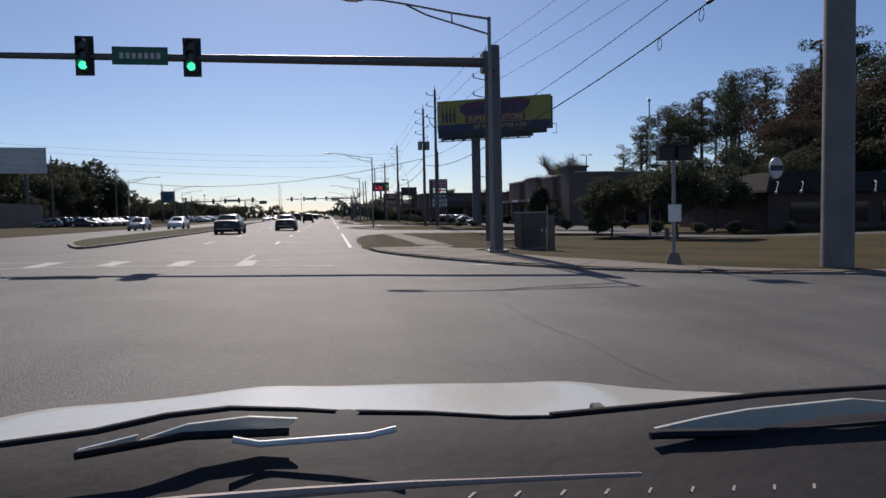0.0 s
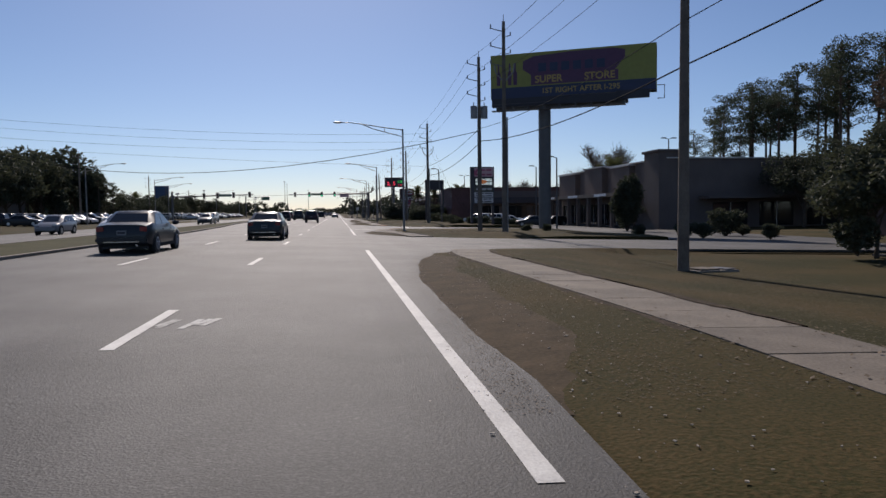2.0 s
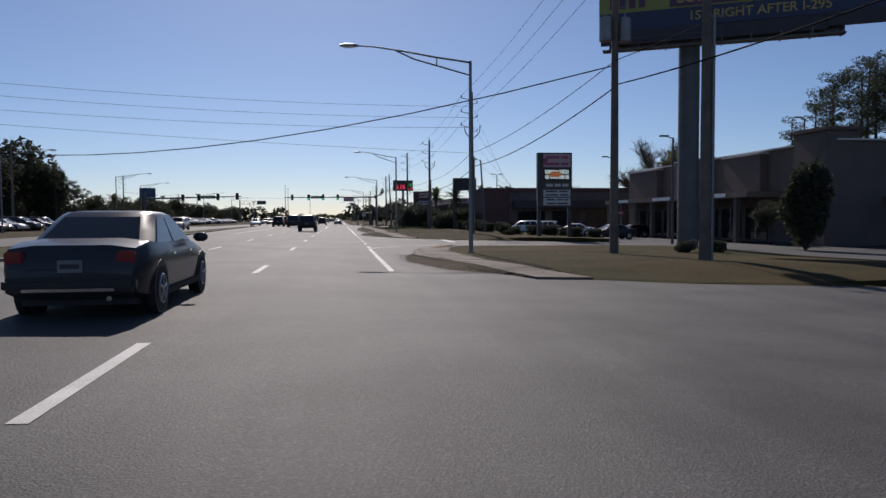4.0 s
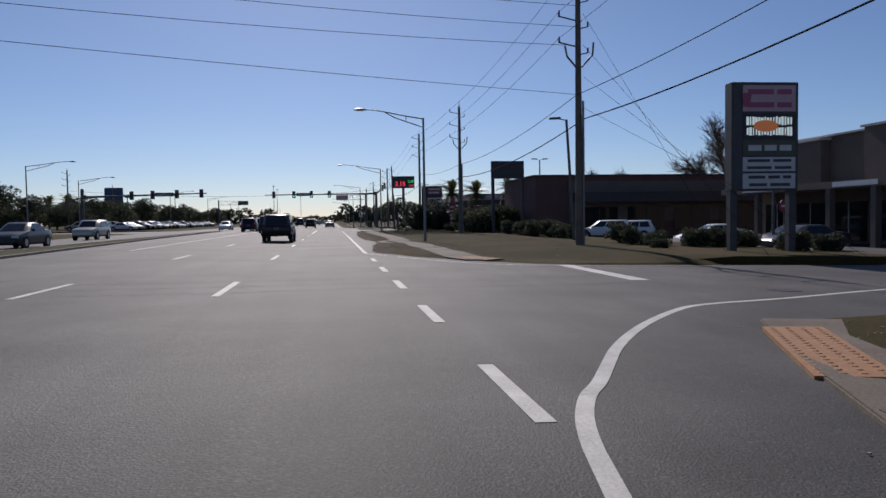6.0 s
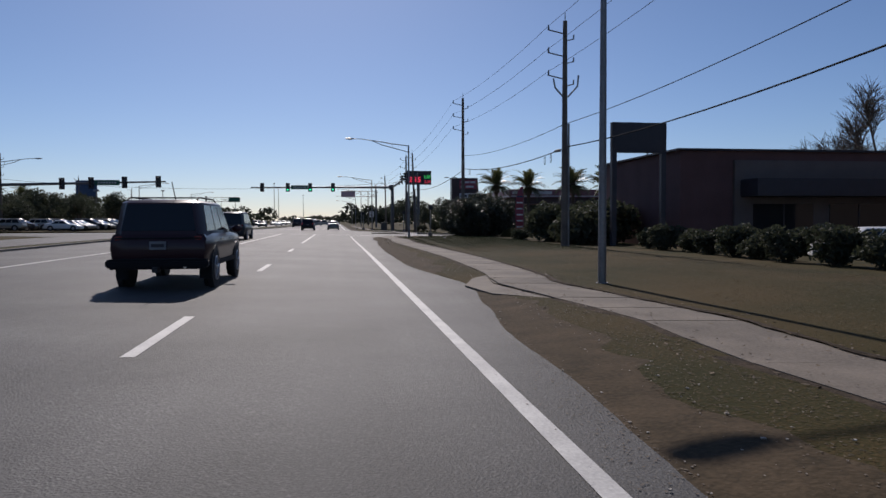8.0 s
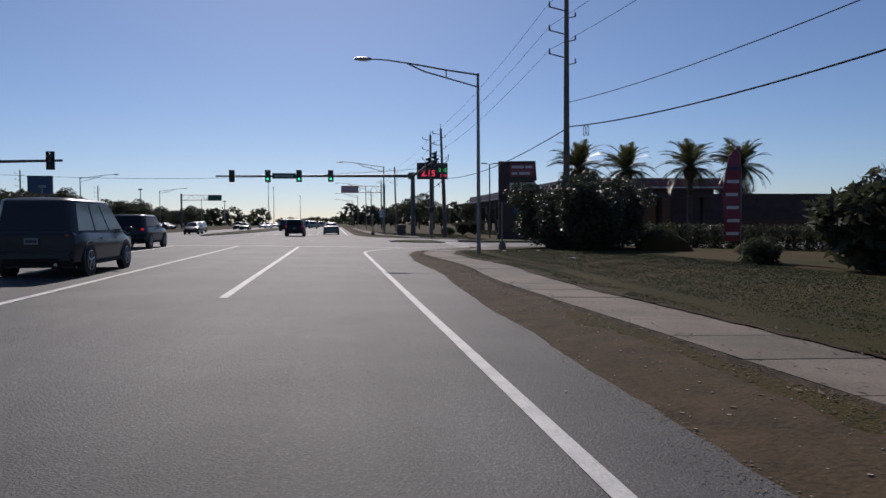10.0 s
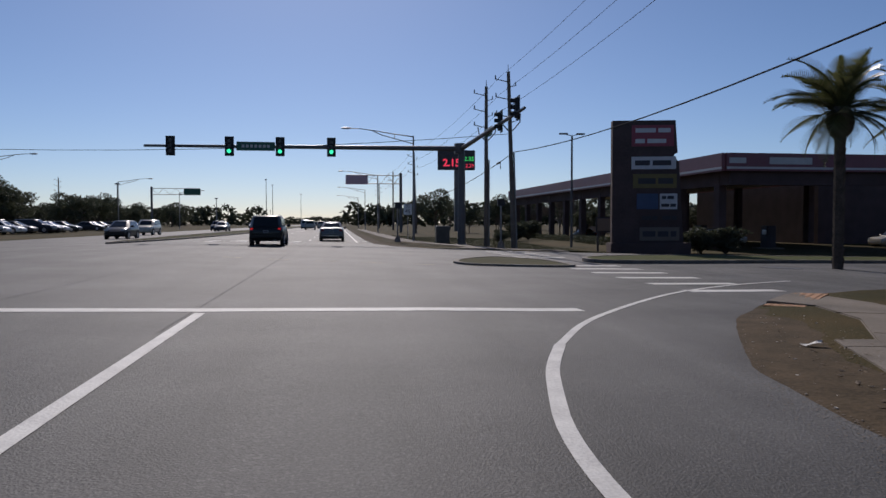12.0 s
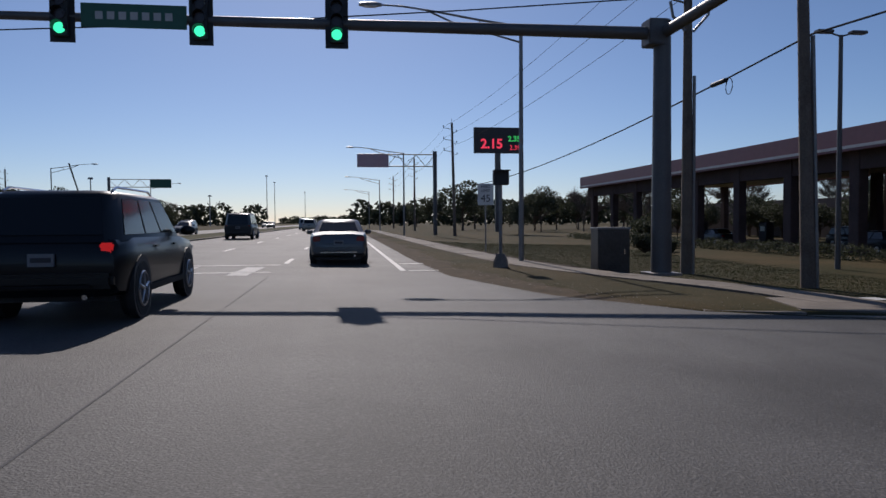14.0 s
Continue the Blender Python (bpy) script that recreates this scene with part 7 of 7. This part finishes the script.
nav = vehicle("suv", NAVYP, "dark blue sport utility car in the turning lane", lit=True)
rest(nav, -9.9, 186.0)
rest(nav, -10.0, 177.0, 1.5)
white = vehicle("sedan", WHITEP, "white sedan parked or waiting", far=True)
farsuv = vehicle("suv", TANP, "beige sport utility car in a car park", far=True)
fardark = vehicle("sedan", DARKGREY, "dark sedan in a car park", far=True)
farnav = vehicle("suv", NAVYP, "dark blue sport utility car in a car park", far=True)
hatch = vehicle("hatch", SILVER, "small silver hatchback in a car park", far=True)
blackh = vehicle("hatch", BLACKP, "small black hatchback in a car park", far=True)
rest(white, -6.9, 365)
rest(white, -17.2, 87.5, 180)
rest(hatch, -20.8, 84.0, 180)
rest(fardark, -17.4, 128.0, 180)
rest(farsuv, -20.5, 150.0, 180)
rest(white, -17.0, 205.0, 180)
rest(fardark, 27.2, 121.0, 90)
rest(blackh, 34, 132.0, 92)
whitesuv = vehicle("suv", WHITEP, "white sport utility car in a car park", far=True)
rest(whitesuv, 24.3, 144.0, 62)
rest(whitesuv, 26.9, 144.8, 62)
rest(white, 25.3, 127.5, 80)
rest(fardark, 33.2, 236.5, 4)
rest(farsuv, 39.2, 244.0, 184)
rest(blackh, 33.4, 249.5, 0)
rest(farnav, 39.0, 258.0, 180)
rest(fardark, 33.0, 268.0, 2)
rest(farsuv, 50.0, 234.0, 90)
cars = [white, hatch, blackh, farsuv, fardark, farnav]
rv = random.Random(8)
for row, (x, y0, n) in enumerate(((-40, 126, 12), (-47, 126, 10), (-38, 222, 22), (-45, 222, 22), (-40, 300, 10))):
    for k in range(n):
        if rv.random() < 0.86:
            rest(cars[rv.choice((0, 1, 2, 2, 3, 4, 4, 5, 5))], x + rv.uniform(-0.4, 0.4), y0 + 2.9 * k + rv.uniform(-0.2, 0.2), 90 if row % 2 else -90)
for k in range(10):
    rest(cars[k % 6], -6.8 if k % 2 else -3.4 if k % 3 else -0.2, 330 + 17 * k + rv.uniform(-3, 3))
for k in range(8):
    rest(cars[(k + 2) % 6], -17.2 - 3.4 * (k % 2), 240 + 24 * k + rv.uniform(-5, 5), 180)

# ---- the front of the car that carries the view, where it sets out ----
EYE = Vector((0.88, -1.604, 1.448))
own = thing("white_car_front", pose(EYE.x + 0.2, EYE.y, road_z(0.9) - 0.028, 0, 2.3, 0), "front of a white car with hood, black wipers and dashboard", "car")
DASH = mat("black_dash", (0.016, 0.015, 0.018), 0.75, var=0.25, bump=0.08, spec=0.2)
WP = mat("white_car_paint", (0.52, 0.5, 0.43), 0.3, 0.0, var=0.08, scale=1.2, fine=50, bump=0.0, coat=0.3, spec=0.3)
OZ = -road_z(0.9)
STRIP = mat("pale_trim_strip", (0.34, 0.27, 0.25), 0.6, var=0.1, bump=0.0, spec=0.2)


def near(x, y, z, wide=1.0):
    """Brings a point of the bonnet, cowl or dashboard up to the eye."""
    return (x * wide, y * 0.75, 1.44 - (1.498 - z) * 0.75 + OZ)


def hood_z(x, y):
    crown = 1.06 - 0.05 * max(0.0, y - 1.35) ** 1.3 - 0.055 * (abs(x) / 0.8) ** 2.4
    ridge = 0.012 * math.exp(-((abs(x) - 0.3) / 0.09) ** 2) + 0.014 * math.exp(-((abs(x) - 0.66) / 0.1) ** 2)
    nose = 0.16 * max(0.0, (y - 2.1 + 0.25 * (x / 0.8) ** 2) / 0.25) ** 2
    return crown + ridge - nose


b = Build()
rows = []
for i in range(25):
    v = i / 24
    r = []
    for j in range(41):
        x = -0.86 + 1.72 * j / 40
        y0 = 1.36 - 0.12 * (x / 0.86) ** 2
        y1 = 2.42 - 0.3 * (x / 0.86) ** 2
        y = y0 + (y1 - y0) * v
        r.append(near(x - 0.045, y, hood_z(x, y), 1.15))
    rows.append(r)
b.loft(rows, closed=False, caps=False)
part("hood", b, WP, own, "white painted hood with pressed ridges", smooth=60)
for sx in (-1, 1):
    part("fender", Build().loft([[near(sx * x - 0.045, y, z, 1.15) for x, z in ((0.87, top_ - 0.012), (0.93, top_ - 0.05), (0.96, top_ - 0.2), (0.95, 0.1), (0.86, 0.1))] for y, top_ in ((1.0, 1.02), (1.5, 0.98), (1.95, 0.93), (2.25, 0.84))]), WP, own, smooth=50)
    wh = part("wheel", Build().rod((sx * 0.78 - 0.05, 1.3, 0.34 + OZ), (sx * 1.02 - 0.05, 1.3, 0.34 + OZ), 0.34, n=22), TYRE, own, smooth=40)
    part("rim", Build().rod((sx * 0.95 - 0.05, 1.3, 0.34 + OZ), (sx * 1.03 - 0.05, 1.3, 0.34 + OZ), 0.22, 0.2, 16), RIM, wh)
    part("washer_nozzle", Build().loft([[near(sx * 0.375 - 0.13 + c * w, 1.66 + d, h) for c, d in ((-1, -0.02), (1, -0.02), (1, 0.02), (-1, 0.02))] for w, h in ((0.013, 1.04), (0.011, 1.068), (0.008, 1.073))]), BLACK, own, "small black washer nozzle")
part("front_bumper", Build().box((0, 1.66, 0.62 + OZ), (1.7, 0.24, 0.42)), WP, own, bevel=0.08)
part("grille", Build().box((0, 1.75, 0.66 + OZ), (0.9, 0.12, 0.16)), PLASTIC, own)
# cowl and wipers: the black edge over the hood, seen low from the seat
COWL = [(-0.72, -0.314), (-0.655, -0.305), (-0.522, -0.289), (-0.432, -0.27), (-0.353, -0.262), (-0.265, -0.266), (-0.189, -0.272), (-0.092, -0.275), (0.023, -0.284), (0.086, -0.284), (0.259, -0.272), (0.414, -0.26), (0.605, -0.252), (0.72, -0.249)]
EYE_Z = 1.448 + OZ


def seat(x, y, z):
    """A point ahead of the seat, its height told from the eye."""
    return (x - 0.032, y, EYE_Z + z + 0.02)


crow = [[seat(x * s, 0.95 * s, z * s - d) for x, z in COWL] for s, d in ((1.0, 0.03), (1.0, 0.0), (0.96, 0.0), (0.86, 0.05), (0.68, 0.12))]
part("cowl", Build().loft(crow, closed=False, caps=False), DASH, own, "black plastic cowl", smooth=60)
for a, c, r in ((0, 7, 0.009), (6, 10, 0.008), (9, 14, 0.01)):
    part("wiper_arm", Build().tube([seat(x, 0.945, z + 0.002) for x, z in COWL[a:c]], r, 8, r * 0.7), DASH, own, "black wiper arm", smooth=60)
for pts in (((-0.56, -0.302), (-0.43, -0.281), (-0.3, -0.279)), ((0.2, -0.299), (0.38, -0.301), (0.64, -0.288))):
    part("wiper_blade", Build().tube([seat(x * 0.9, 0.83, z * 0.9 - 0.004) for x, z in pts], 0.005, 6), DASH, own, "black rubber wiper blade", smooth=60)
part("wiper_pivot", Build().rod(seat(-0.2, 0.93, -0.285), seat(-0.2, 0.93, -0.262), 0.02, 0.016, 12), DASH, own, smooth=40)
for pts in (((-0.486, -0.291), (-0.379, -0.282), (-0.297, -0.276), (-0.29, -0.268), (-0.351, -0.264), (-0.428, -0.272)), ((-0.559, -0.301), (-0.49, -0.29), (-0.488, -0.284)),
            ((0.21, -0.295), (0.384, -0.298), (0.495, -0.282), (0.62, -0.28), (0.619, -0.268), (0.522, -0.259), (0.355, -0.271), (0.284, -0.281))):
    n = len(pts)
    gap = Build().add([seat(x * k, y, z * k) for y, k in ((0.834, 0.9), (0.84, 0.9)) for x, z in pts], [tuple(range(n)), tuple(range(2 * n - 1, n - 1, -1))] + [(k, k + n, (k + 1) % n + n, (k + 1) % n) for k in range(n)])
    part("hood_edge", gap, WP, own, "strip of white hood showing under the wiper")
# a bright reflection on the cowl, put in as a plain white strip
part("cowl_glint", Build().tube([seat(-0.33, 0.8, -0.253), seat(-0.301, 0.8, -0.259), seat(-0.18, 0.8, -0.253), seat(-0.147, 0.8, -0.246)], 0.004, 6), WHITE, own, "white strip in place of a bright reflection")
# dashboard
drow = []
for y, z in ((0.98, 1.1), (0.94, 1.125), (0.86, 1.15), (0.8, 1.172), (0.66, 1.205), (0.5, 1.2), (0.35, 1.16), (0.3, 0.95)):
    drow.append([near(-0.74 + 1.48 * j / 20, y - 0.1 * ((-0.74 + 1.48 * j / 20) / 0.74) ** 2, z) for j in range(21)])
dash = part("dashboard", Build().loft(drow, closed=False, caps=False), DASH, own, "dark moulded dashboard top", smooth=60)
part("trim_strip", Build().tube([seat(x, 0.6, z) for x, z in ((-0.43, -0.247), (-0.336, -0.241), (-0.242, -0.237), (-0.152, -0.2345), (-0.093, -0.234))] + [seat(0.06, 0.6, -0.2335)], 0.006, 6, 0.002), STRIP, dash, "pale shining trim strip")
for k in range(9):
    part("vent_slat", Build().box(seat(-0.12 + 0.035 * k, 0.5, -0.206 - 0.0006 * k), (0.002, 0.012, 0.002), -35), STRIP, dash)
